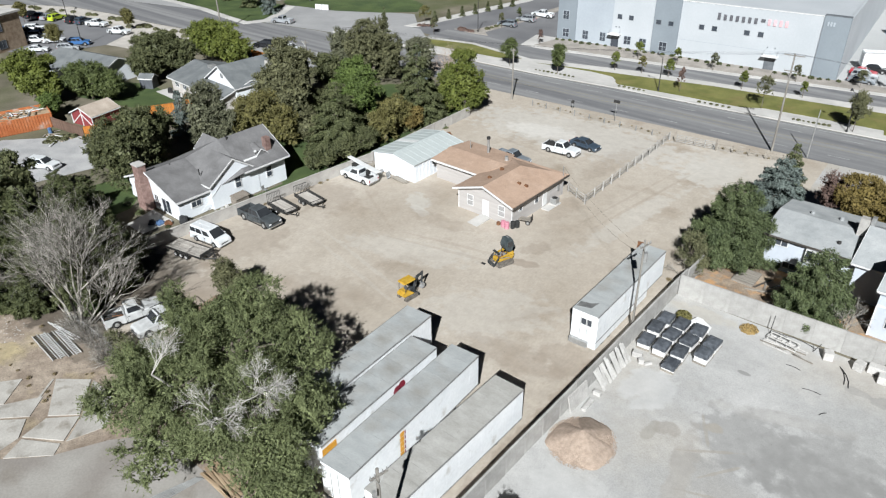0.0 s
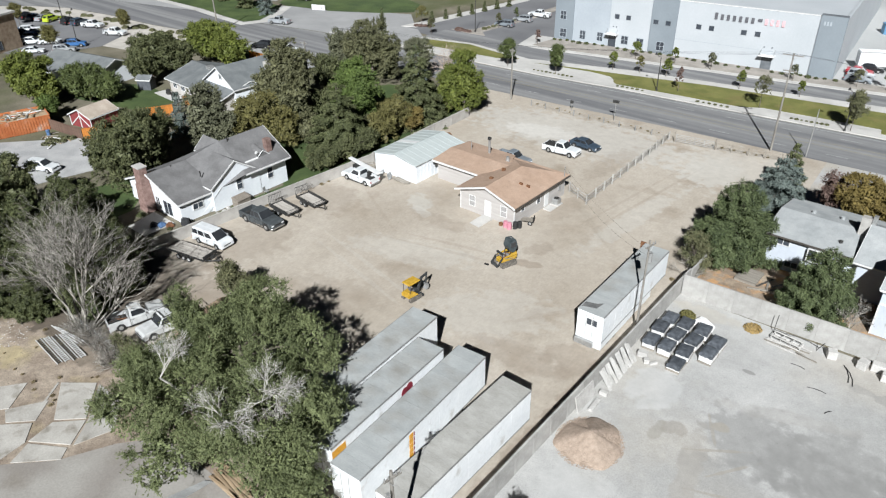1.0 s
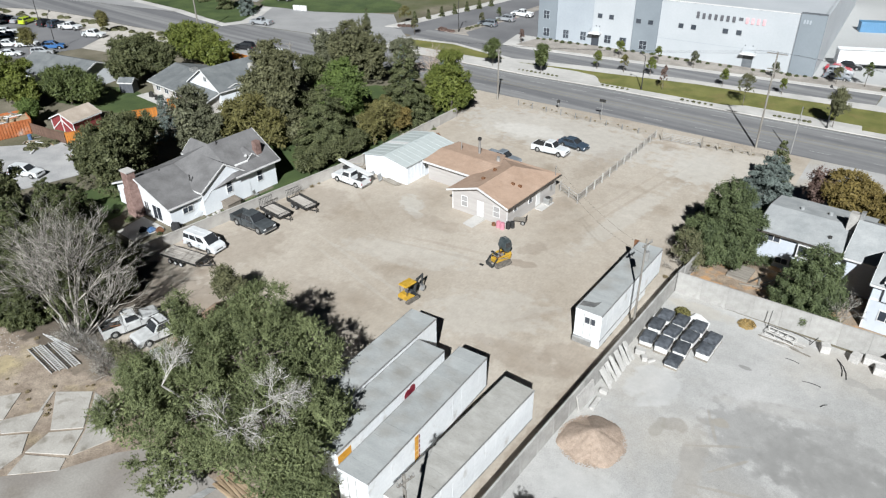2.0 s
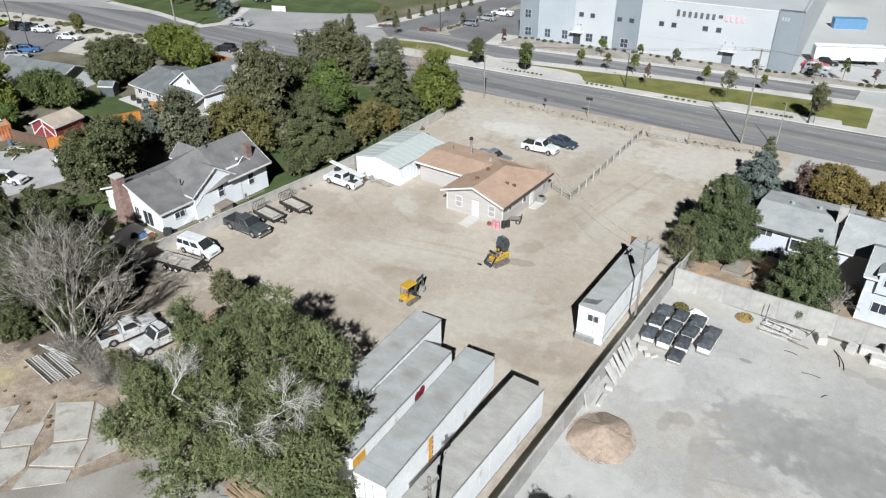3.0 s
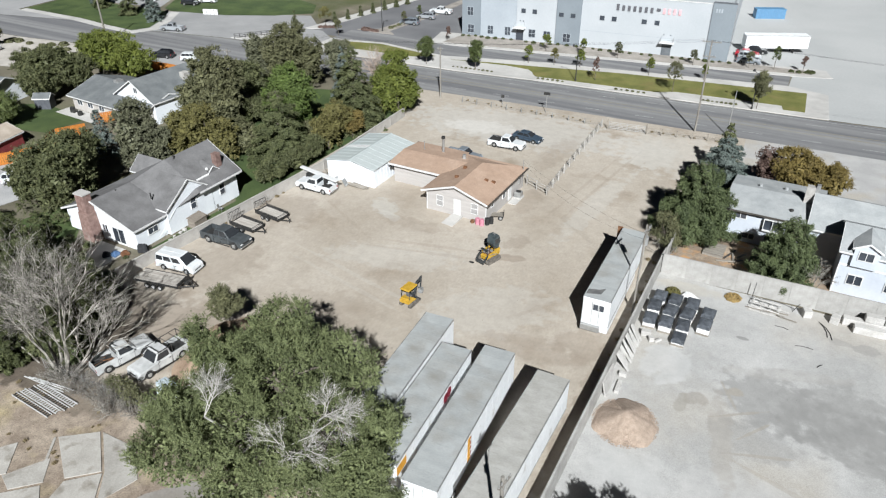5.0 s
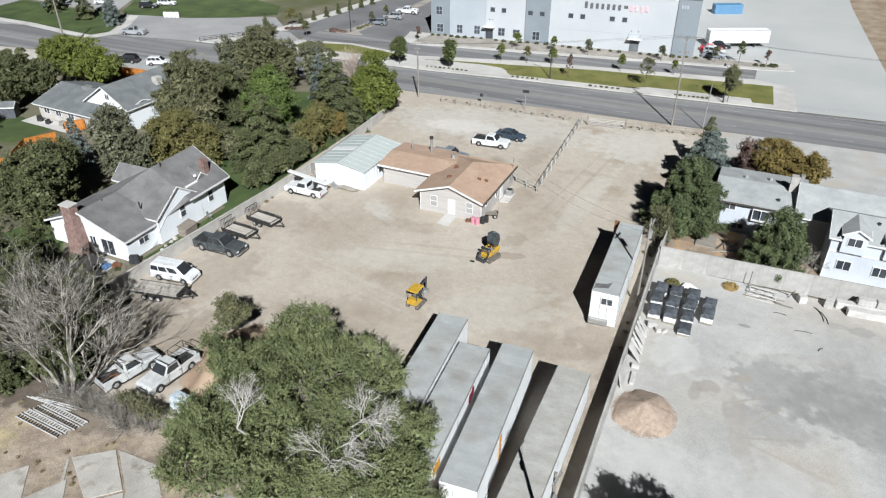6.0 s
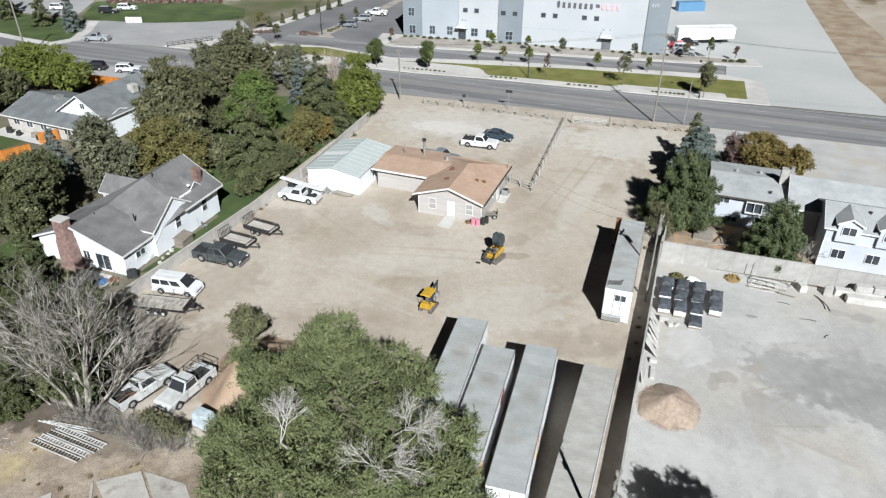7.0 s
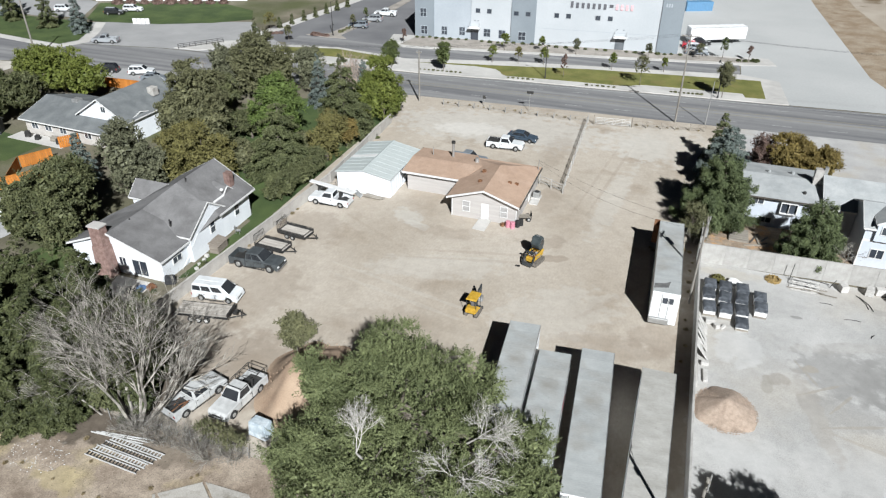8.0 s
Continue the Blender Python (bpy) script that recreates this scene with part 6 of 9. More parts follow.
broadleaf(-52.4, 33.4, [(0, 0, 1.7, 1.7, 2.2, 1.6), (0.5, 3.4, 1.9, 1.5, 2.2, 1.7), (0.6, 7.0, 2.0, 1.4, 2.2, 1.8), (-1.0, -2.0, 1.3, 1.2, 1.4, 1.2)], DARKG, 132, "dark green overgrown hedge behind the boundary wall", 420, 30, 0.15, 0.36, 0.06, nlimb=8, skirt=False)


# ---- vehicles ----
HEAD = surf("headlight_lens", (0.55, 0.56, 0.57), (0.68, 0.69, 0.70), 2, 0.15, 0, 4, spec=0.7)
TAIL = surf("tail_lamp_red", (0.28, 0.02, 0.02), (0.36, 0.03, 0.03), 2, 0.25, 0, 4, spec=0.6)
CHROME = surf("chrome_trim", (0.5, 0.5, 0.5), (0.62, 0.62, 0.62), 2, 0.25, 0, 4, metal=0.9)
C_WHITE = paint("car_white", (0.598, 0.614, 0.621), 0.3, coat=0.4)
C_DUSTY = paint("car_dusty_white", (0.44, 0.445, 0.44), 0.5, dirt=0.15)
C_DARK = paint("car_matt_charcoal", (0.055, 0.062, 0.066), 0.5, dirt=0.25)
C_NAVY = paint("car_navy", (0.045, 0.065, 0.09), 0.3, coat=0.5)
C_GREY = paint("car_grey", (0.17, 0.19, 0.21), 0.35, coat=0.5)
C_SILVER = paint("car_silver", (0.42, 0.44, 0.46), 0.3, 0.4, coat=0.5)
C_BLACK = paint("car_black", (0.022, 0.023, 0.025), 0.25, coat=0.5)
C_RED = paint("car_red", (0.38, 0.03, 0.045), 0.3, coat=0.5)
C_LIME = paint("car_lime", (0.38, 0.48, 0.03), 0.3, coat=0.5)
C_BLUE = paint("car_blue", (0.05, 0.13, 0.30), 0.3, coat=0.5)

SHAPES = {
    "sedan": dict(L=4.6, W=1.8, r=0.32, ax=(-1.4, 1.4), top=[(2.3, 0.66), (2.15, 0.74), (0.9, 0.92), (-1.65, 0.97), (-2.25, 0.94), (-2.3, 0.7)], cab=(-1.85, 1.05, -1.0, 0.2, 0.95, 1.43), wins=((0.06, 0.5), (0.54, 0.94))),
    "suv": dict(L=4.6, W=1.85, r=0.36, ax=(-1.4, 1.4), top=[(2.3, 0.8), (2.1, 0.92), (0.95, 1.05), (-2.2, 1.08), (-2.3, 0.9)], cab=(-2.24, 1.1, -1.95, 0.25, 1.06, 1.68), wins=((0.05, 0.3), (0.33, 0.62), (0.65, 0.93))),
    "van": dict(L=4.9, W=1.98, r=0.35, ax=(-1.45, 1.55), top=[(2.45, 0.62), (2.4, 0.86), (2.15, 0.98), (1.7, 1.08), (-2.4, 1.1), (-2.45, 0.9)], cab=(-2.42, 1.78, -2.3, 0.8, 1.08, 1.95), wins=((0.03, 0.26), (0.29, 0.54), (0.6, 0.86))),
    "pickup": dict(L=5.5, W=1.95, r=0.39, ax=(-1.7, 1.75), top=[(2.75, 0.84), (2.7, 1.0), (2.5, 1.08), (1.05, 1.16), (-0.75, 1.18)], cab=(-0.72, 1.12, -0.62, 0.5, 1.16, 1.86), wins=((0.12, 0.9),), bed=(-2.75, -0.77)),
    "extended": dict(L=5.6, W=1.98, r=0.45, ax=(-1.75, 1.8), top=[(2.8, 0.86), (2.65, 1.06), (1.2, 1.18), (-0.95, 1.2)], cab=(-0.92, 1.3, -0.8, 0.5, 1.18, 1.86), wins=((0.06, 0.38), (0.44, 0.92)), bed=(-2.8, -0.97)),
}


def vehicle(kind, x, y, rz, mat, label, category=None, name=None, group="", scale=1.0):
    """A parked car: body with wheel arches, cabin, glass, wheels, lamps, bumpers; pickups get an open bed."""
    s = SHAPES[kind]
    L, W, r = s["L"], s["W"], s["r"]
    cat = category or {"sedan": "car", "suv": "car", "van": "van"}.get(kind, "pickup truck")
    v = thing(name or {"sedan": "sedan_car", "suv": "suv_car", "van": "passenger_van"}.get(kind, "pickup_truck"), pose(x, y, 0.04, 0, 0, rz) @ Matrix.Scale(scale, 4), label, cat, group)
    zb = r * 0.62
    x0 = s["bed"][1] + 0.02 if "bed" in s else -L / 2

    def bottom(xa, xb):
        pts = [(xa, zb)]
        for a in s["ax"]:
            if xa < a - r and a + r < xb:
                pts += [(a - (r + 0.07) * math.cos(k * math.pi / 6), max(zb, r + (r + 0.07) * math.sin(k * math.pi / 6))) for k in range(7)]
        return pts + [(xb, zb)]

    b = side_solid(bm_new(), bottom(x0, L / 2) + s["top"], -W / 2, W / 2)
    body = part("body", bevel(b, 0.09, 3, 0.5), mat, v)
    a0, a1, t0, t1, z1, z2 = s["cab"]
    wb, wt = W / 2 - 0.05, W / 2 - (0.2 if kind == "van" else 0.24)
    lo = [(a0, -wb, z1 - 0.03), (a1, -wb, z1 - 0.03), (a1, wb, z1 - 0.03), (a0, wb, z1 - 0.03)]
    hi = [(t0, -wt, z2), (t1, -wt, z2), (t1, wt, z2), (t0, wt, z2)]
    cab = part("cabin", bevel(hexa(bm_new(), lo, hi), 0.08, 3, 0.4), mat, v)

    def on(face, u, w):
        p, q, m_, n = [Vector(k) for k in face]
        return p.lerp(q, u).lerp(n.lerp(m_, u), w)

    def glass(face, ua, ub, va=0.14, vb=0.9):
        part("window", plate(bm_new(), [on(face, ua, va), on(face, ub, va), on(face, ub, vb), on(face, ua, vb)], 0.012), GLASS_CAR, cab)

    for ua, ub in s["wins"]:
        va, vb = (0.2, 0.76) if kind == "van" else (0.14, 0.86)
        glass((lo[0], lo[1], hi[1], hi[0]), ua, ub, va, vb)
        glass((lo[2], lo[3], hi[3], hi[2]), 1 - ub, 1 - ua, va, vb)
    if kind == "van":
        part("roof_rail", box(bm_new(), t0 + 0.15, t1 - 0.15, -0.02, 0.02, z2, z2 + 0.02), mat, cab)
    glass((lo[1], lo[2], hi[2], hi[1]), 0.06, 0.94, 0.08, 0.92)
    glass((lo[3], lo[0], hi[0], hi[3]), 0.1, 0.9, 0.2, 0.88)
    if "bed" in s:
        b0, b1 = s["bed"]
        zt = s["top"][-1][1] - 0.02
        bed = bm_new()
        for sg in (-1, 1):
            side_solid(bed, bottom(b0, b1) + [(b1, zt), (b0, zt)], *sorted((sg * W / 2, sg * (W / 2 - 0.14))))
        box(bed, b0, b0 + 0.08, -W / 2 + 0.14, W / 2 - 0.14, zb, zt)
        box(bed, b1 - 0.06, b1, -W / 2 + 0.14, W / 2 - 0.14, zb, zt)
        bd = part("bed", bevel(bed, 0.02), mat, v)
        part("bed_floor", box(bm_new(), b0 + 0.08, b1 - 0.06, -W / 2 + 0.14, W / 2 - 0.14, 0.62, 0.68), STEEL_DARK, bd)
    for a in s["ax"]:
        for sg in (-1, 1):
            wheel(v, a, sg * (W / 2 - 0.12), r, 0.22, sg)
    zf = s["top"][0][1]
    if x > -60 and y < 80:
        r0_, r1_ = s["ax"][0] + r + 0.1, s["ax"][1] - r - 0.1
        for sg in (-1, 1):
            ys_ = sorted((sg * (W / 2 - 0.02), sg * (W / 2 + 0.012)))
            part("sill", box(bm_new(), r0_, r1_, *ys_, zb - 0.04, zb + 0.07), BLACK, v)
            lo_x, hi_x = max(a0, -1.3) + 0.1, a1 - 0.35
            seams = (hi_x, (lo_x + hi_x) / 2, lo_x) if len(s["wins"]) > 1 else (hi_x, lo_x)
            for xs in seams:
                part("door_seam", box(bm_new(), xs - 0.012, xs + 0.012, *ys_, zb + 0.1, z1 - 0.1), BLACK, body)
            for xs in seams[1:]:
                part("door_handle", box(bm_new(), xs + 0.08, xs + 0.26, *sorted((sg * (W / 2 - 0.01), sg * (W / 2 + 0.03))), z1 - 0.24, z1 - 0.19), BLACK, body)
    for sg in (-1, 1):
        part("headlight", bevel(box(bm_new(), L / 2 - 0.06, L / 2 + 0.015, sg * W * 0.36 - 0.17, sg * W * 0.36 + 0.17, zf - 0.17, zf - 0.02), 0.02), HEAD, v)
        part("tail_light", box(bm_new(), -L / 2 - 0.015, -L / 2 + 0.05, sg * W * 0.43 - 0.09, sg * W * 0.43 + 0.09, 0.62, 0.88), TAIL, v)
        part("mirror", bevel(box(bm_new(), a1 - 0.42, a1 - 0.28, sg * (W / 2 + 0.02) - 0.1, sg * (W / 2 + 0.02) + 0.1, z1, z1 + 0.14), 0.02), mat, v)
    part("grille", box(bm_new(), L / 2 - 0.04, L / 2 + 0.01, -W * 0.25, W * 0.25, zf - 0.2, zf - 0.03), BLACK, v)
    for xa, xb in ((L / 2 - 0.1, L / 2 + 0.06), (-L / 2 - 0.06, -L / 2 + 0.1)):
        part("bumper", bevel(box(bm_new(), xa, xb, -W / 2 + 0.05, W / 2 - 0.05, zb + 0.04, zb + 0.24), 0.03), CHROME if "bed" in s else mat, v)
    return v


vehicle("van", -47.35, 10.8, 8, C_WHITE, "white passenger van with dark windows")
vehicle("extended", -46.75, 17.4, 2, C_DARK, "matt charcoal extended-cab pickup truck with big tyres", scale=1.07)
vehicle("pickup", -46.0, 33.4, 182, C_WHITE, "white work pickup truck with a loaded bed")
PK1 = vehicle("pickup", -40.2, -2.8, 75, C_DUSTY, "dusty white pickup truck with scrap in its bed")
PK2 = vehicle("pickup", -36.7, -1.6, 264, C_DUSTY, "dusty white pickup truck with a black ladder rack")
NPK = vehicle("pickup", -29.6, 58.4, 2, C_WHITE, "white single-cab pickup truck with a black bed liner")
vehicle("sedan", -27.9, 62.2, -4, C_NAVY, "dark navy sedan on the dirt")
vehicle("pickup", -33.2, 51.2, -3, C_GREY, "blue-grey pickup truck behind the house")
vehicle("suv", -82.5, 15.8, 30, C_WHITE, "white off-road car in the lane")
vehicle("suv", -84.0, 7.4, 25, C_WHITE, "white off-road car by the hedge")
vehicle("pickup", -126.5, 83.6, 200, C_SILVER, "silver pickup truck at the junction")
vehicle("suv", -104.4, 68.4, 25, C_WHITE, "white compact car by the orange fence")
vehicle("sedan", -99.8, 66.2, 20, C_GREY, "dark grey car by the orange fence")
vehicle("suv", -111.6, 67.0, 200, C_BLACK, "black car under the trees")
vehicle("suv", -80.6, 114.6, 190, C_GREY, "dark grey car in the warehouse car park")
vehicle("suv", -79.9, 121.2, 190, C_SILVER, "silver car in the warehouse car park")
vehicle("extended", -79.2, 127.5, 190, C_WHITE, "white pickup truck in the warehouse car park")
vehicle("sedan", -4.6, 119.8, 4, C_GREY, "dark grey car beside the warehouse")
vehicle("suv", -4.8, 122.5, 5, C_SILVER, "silver car beside the warehouse")
vehicle("sedan", -5.6, 125.2, 6, C_RED, "red car beside the warehouse")
vehicle("suv", -4.4, 128.2, 8, C_BLACK, "black car beside the white trailer")
vehicle("suv", -142.6, 104.8, 20, C_BLACK, "black car on the office drive")
vehicle("suv", -140.5, 109.0, 20, C_WHITE, "white car on the office drive")
vehicle("suv", -156.5, 103.0, 20, C_WHITE, "white car on the office drive")
for i, (cx, cy, k, c, w) in enumerate([(-184, 47.4, "suv", C_BLACK, "black"), (-181.5, 48.4, "sedan", C_NAVY, "navy"), (-178.6, 49.2, "sedan", C_SILVER, "silver"), (-175.6, 50.0, "suv", C_LIME, "lime green"), (-169.3, 51.6, "suv", C_BLACK, "black"), (-166.4, 52.6, "suv", C_NAVY, "navy")]):
    vehicle(k, cx, cy, 112, c, f"{w} car in the far car park", group="cars in the far car park")
vehicle("extended", -160.5, 53.2, 22, C_WHITE, "white crew pickup truck in the far car park", group="cars in the far car park")
vehicle("extended", -148.8, 52.8, 22, C_WHITE, "white pickup truck by an autumn tree", group="cars in the far car park")
for i, (cx, cy, k, c, w) in enumerate([(-168.2, 41.6, "suv", C_WHITE, "white"), (-164.2, 42.2, "suv", C_WHITE, "white"), (-171.0, 38.4, "suv", C_BLUE, "blue"), (-166.0, 38.6, "suv", C_NAVY, "navy"), (-160.6, 39.2, "suv", C_WHITE, "white"), (-162.6, 35.8, "sedan", C_NAVY, "navy"), (-156.4, 37.0, "suv", C_WHITE, "white"), (-153.2, 39.6, "suv", C_WHITE, "white"), (-148.6, 33.8, "sedan", C_WHITE, "white"), (-146.6, 42.2, "suv", C_BLUE, "dark blue"), (-144.0, 38.6, "suv", C_SILVER, "silver")]):
    vehicle(k, cx, cy, 48, c, f"{w} car parked in the far lot", group="cars in the far car park")


def child_box(parent, name, mat, *dims, w=0.02, label=""):
    return part(name, bevel(box(bm_new(), *dims), w), mat, parent, label)


part("bed_liner", bevel(box(bm_new(), -2.66, -0.86, -0.83, 0.83, 1.0, 1.15), 0.03), BLACK, NPK, "black bed liner")
part("rail_cap", box(bm_new(), -2.7, -0.8, -0.965, -0.84, 1.16, 1.185), BLACK, NPK)
part("rail_cap", box(bm_new(), -2.7, -0.8, 0.84, 0.965, 1.16, 1.185), BLACK, NPK)
# ladder rack, bed loads
for sg in (-1, 1):
    part("rack_rail", tube(bm_new(), (-2.6, sg * 0.85, 2.0), (0.6, sg * 0.85, 2.0), 0.035), STEEL_DARK, PK2)
    for xx in (-2.6, -0.9):
        part("rack_post", tube(bm_new(), (xx, sg * 0.85, 1.05), (xx, sg * 0.85, 2.0), 0.035), STEEL_DARK, PK2)
for xx in (-2.6, -1.8, -0.9, 0.4):
    part("rack_bar", tube(bm_new(), (xx, -0.85, 2.0), (xx, 0.85, 2.0), 0.035), STEEL_DARK, PK2)
rs = random.Random(5)
for i in range(9):
    a = rs.uniform(-0.5, 0.5)
    xx, yy = rs.uniform(-2.4, -1.2), rs.uniform(-0.55, 0.55)
    bm = tube(bm_new(), (xx - 0.4 * math.cos(a), yy - 0.4 * math.sin(a), 0.72 + 0.05 * i), (xx + 0.5 * math.cos(a), yy + 0.5 * math.sin(a), 0.74 + 0.05 * i), 0.05, seg=6)
    ob = tagged(part("scrap_piece", bm, RUST if i % 2 else STEEL_DARK), "rusty scrap length in the pickup bed", "scrap", "scrap in the pickup bed")
    ob.matrix_basis = PK1.matrix_basis.copy()
LB = thing("long_board", pose(-46.2, 34.6, 0, 0, 0, -8), "long white hull-shaped panel lying across the pickup", "panel")
part("shell", bevel(hexa(bm_new(), [(-3.4, -0.3, 1.75), (3.2, -0.42, 1.55), (3.2, 0.42, 1.55), (-3.4, 0.3, 1.75)], [(-3.6, -0.36, 1.95), (3.4, -0.5, 1.75), (3.4, 0.5, 1.75), (-3.6, 0.36, 1.95)]), 0.06), TRIM, LB)
for xx in (-1.8, 1.5):
    part("support", box(bm_new(), xx - 0.05, xx + 0.05, -0.8, 0.3, 1.0 if xx < 0 else 0.95, 1.66), STEEL_DARK, LB)

DECK = surf("dusty_deck_boards", (0.34, 0.31, 0.275), (0.46, 0.43, 0.39), 1.2, 0.9, 0.25, 8, stretch=(0.4, 4, 4), rnd=0.12)
# utility trailers
def utility_trailer(x, y, rz, L, W, label):
    """A low open trailer with rails, a wooden deck, an upright ramp gate and a tongue."""
    t = thing("utility_trailer", pose(x, y, 0, 0, 0, rz), label, "trailer", "utility trailers by the wall")
    n = 7
    for i in range(n):
        part("deck_board", box(bm_new(), -L / 2, L / 2, -W / 2 + i * W / n + 0.006, -W / 2 + (i + 1) * W / n - 0.006, 0.52, 0.57), DECK, t)
    for sg in (-1, 1):
        part("side_beam", box(bm_new(), -L / 2, L / 2, sg * W / 2 - 0.04, sg * W / 2 + 0.04, 0.44, 0.6), STEEL_DARK, t)
        part("side_board", box(bm_new(), -L / 2 + 0.05, L / 2 - 0.05, sg * W / 2 - 0.02, sg * W / 2 + 0.02, 0.602, 0.86), STEEL_DARK, t)
        rl = part("top_rail", tube(bm_new(), (-L / 2, sg * W / 2, 0.95), (L / 2, sg * W / 2, 0.95), 0.035), STEEL_DARK, t)
        for i in range(5):
            xx = -L / 2 + i * L / 4
            part("stake", box(bm_new(), xx - 0.025, xx + 0.025, sg * W / 2 - 0.025, sg * W / 2 + 0.025, 0.6, 0.95), STEEL_DARK, rl)
        for xx in (-0.45, 0.35):
            wheel(t, xx, sg * (W / 2 + 0.16), 0.33, 0.2, sg)
        part("fender", bevel(box(bm_new(), -0.9, 0.8, sg * (W / 2 + 0.16) - 0.13, sg * (W / 2 + 0.16) + 0.13, 0.7, 0.74), 0.02), STEEL_DARK, t)
    for xx in (-L / 2, L / 2):
        part("cross_beam", box(bm_new(), xx - 0.04, xx + 0.04, -W / 2, W / 2, 0.42, 0.6), STEEL_DARK, t)
    part("front_rail", tube(bm_new(), (L / 2, -W / 2, 0.95), (L / 2, W / 2, 0.95), 0.035), STEEL_DARK, t)
    for sg in (-1, 1):
        part("tongue", tube(bm_new(), (L / 2, sg * 0.6, 0.48), (L / 2 + 1.3, 0, 0.48), 0.05), STEEL_DARK, t)
    part("jack", tube(bm_new(), (L / 2 + 1.0, 0.1, 0.02), (L / 2 + 1.0, 0.1, 0.85), 0.04), STEEL_DARK, t)
    g = part("ramp_gate", box(bm_new(), -L / 2 - 0.05, -L / 2, -W / 2, W / 2, 0.6, 0.66), STEEL_DARK, t)
    part("gate_bar", box(bm_new(), -L / 2 - 0.05, -L / 2, -W / 2, W / 2, 1.82, 1.88), STEEL_DARK, g)
    for i in range(9):
        yy = -W / 2 + i * W / 8
        part("gate_bar", tube(bm_new(), (-L / 2 - 0.025, yy, 0.62), (-L / 2 - 0.025, yy, 1.85), 0.022, seg=5), STEEL_DARK, g)
    return t


utility_trailer(-47.05, 21.1, -4, 3.7, 1.9, "black utility trailer with a grey plank deck and raised ramp")
utility_trailer(-46.2, 24.7, -6, 3.8, 1.9, "black utility trailer with mesh ramp gate raised")
FT = thing("flatbed_trailer", pose(-46.3, 7.75, 0, 0, 0, 11), "low flatbed equipment trailer with worn plank deck", "trailer")
for i in range(9):
    part("deck_board", box(bm_new(), -3.1, 2.3, -1.0 + i * 0.222 + 0.006, -1.0 + (i + 1) * 0.222 - 0.006, 0.74, 0.8), DECK, FT)
for sg in (-1, 1):
    part("side_beam", box(bm_new(), -3.2, 2.4, sg * 1.04 - 0.04, sg * 1.04 + 0.04, 0.6, 0.82), STEEL_DARK, FT)
    for xx in (-1.4, -0.6, 0.2):
        wheel(FT, xx, sg * 1.16, 0.34, 0.2, sg, rim=TRIM)
    part("tongue", tube(bm_new(), (2.4, sg * 0.8, 0.66), (3.8, 0, 0.62), 0.06), STEEL_DARK, FT)
part("head_rail", box(bm_new(), 2.32, 2.42, -1.0, 1.0, 0.8, 1.15), STEEL_DARK, FT)
part("jack", tube(bm_new(), (3.3, 0.15, 0.02), (3.3, 0.15, 1.1), 0.05), STEEL_DARK, FT)
child_box(FT, "winch", STEEL_DARK, 2.6, 3.0, -0.25, 0.25, 0.66, 0.95)

# ---- machines ----
Y_PAINT = surf("machine_yellow", (0.377, 0.230, 0.025), (0.476, 0.295, 0.041), 2, 0.5, 0.05, 6, third=((0.246, 0.180, 0.098), 1.5, 0.6, 0.8))
MACH_BLACK = surf("machine_black", (0.025, 0.028, 0.03), (0.05, 0.054, 0.056), 2, 0.5, 0.05, 6)
TRACK = surf("dusty_track", (0.082, 0.074, 0.066), (0.164, 0.148, 0.127), 3, 0.95, 0.3, 6)
SEAT = surf("seat_grey", (0.08, 0.08, 0.085), (0.12, 0.12, 0.125), 3, 0.8, 0.1, 6)


def track(parent, y, L, h, w, x=0.0):
    pts = []
    for k in range(7):
        a = -math.pi / 2 + k * math.pi / 6
        pts.append((x + L / 2 - h / 2 + h / 2 * math.cos(a), h / 2 + h / 2 * math.sin(a)))
    for k in range(7):
        a = math.pi / 2 + k * math.pi / 6
        pts.append((x - L / 2 + h / 2 + h / 2 * math.cos(a), h / 2 + h / 2 * math.sin(a)))
    t = part("track", side_solid(bm_new(), pts, y - w / 2, y + w / 2), TRACK, parent, "dusty rubber crawler track")
    for i in range(int(L / 0.16)):
        xx = x - L / 2 + 0.12 + i * 0.16
        if xx < x + L / 2 - 0.1:
            part("tread", box(bm_new(), xx, xx + 0.07, y - w / 2 - 0.01, y + w / 2 + 0.01, h, h + 0.025), TRACK, t)


EX = thing("mini_excavator", pose(-21.75, 17.2, 0.02, 0, 0, 86) @ Matrix.Scale(0.9, 4), "small yellow mini excavator with canopy roof", "excavator")
for sg in (-1, 1):
    track(EX, sg * 0.6, 1.9, 0.48, 0.32)
part("undercarriage", box(bm_new(), -0.5, 0.5, -0.45, 0.45, 0.22, 0.5), MACH_BLACK, EX)
part("dozer_blade", box(bm_new(), 1.05, 1.13, -0.78, 0.78, 0.06, 0.4), MACH_BLACK, EX)
part("house", bevel(hexa(bm_new(), [(-0.95, -0.62, 0.58), (0.55, -0.7, 0.58), (0.55, 0.7, 0.58), (-0.95, 0.62, 0.58)], [(-0.85, -0.55, 1.2), (-0.1, -0.62, 1.12), (-0.1, 0.62, 1.12), (-0.85, 0.55, 1.2)]), 0.06, 2), Y_PAINT, EX, "yellow engine house")
part("counterweight", bevel(box(bm_new(), -1.08, -0.85, -0.6, 0.6, 0.62, 1.1), 0.08, 2), Y_PAINT, EX)
part("floor", box(bm_new(), -0.1, 0.75, -0.6, 0.5, 0.58, 0.66), MACH_BLACK, EX)
part("seat", bevel(box(bm_new(), -0.15, 0.3, -0.25, 0.25, 0.9, 1.1), 0.04), SEAT, EX)
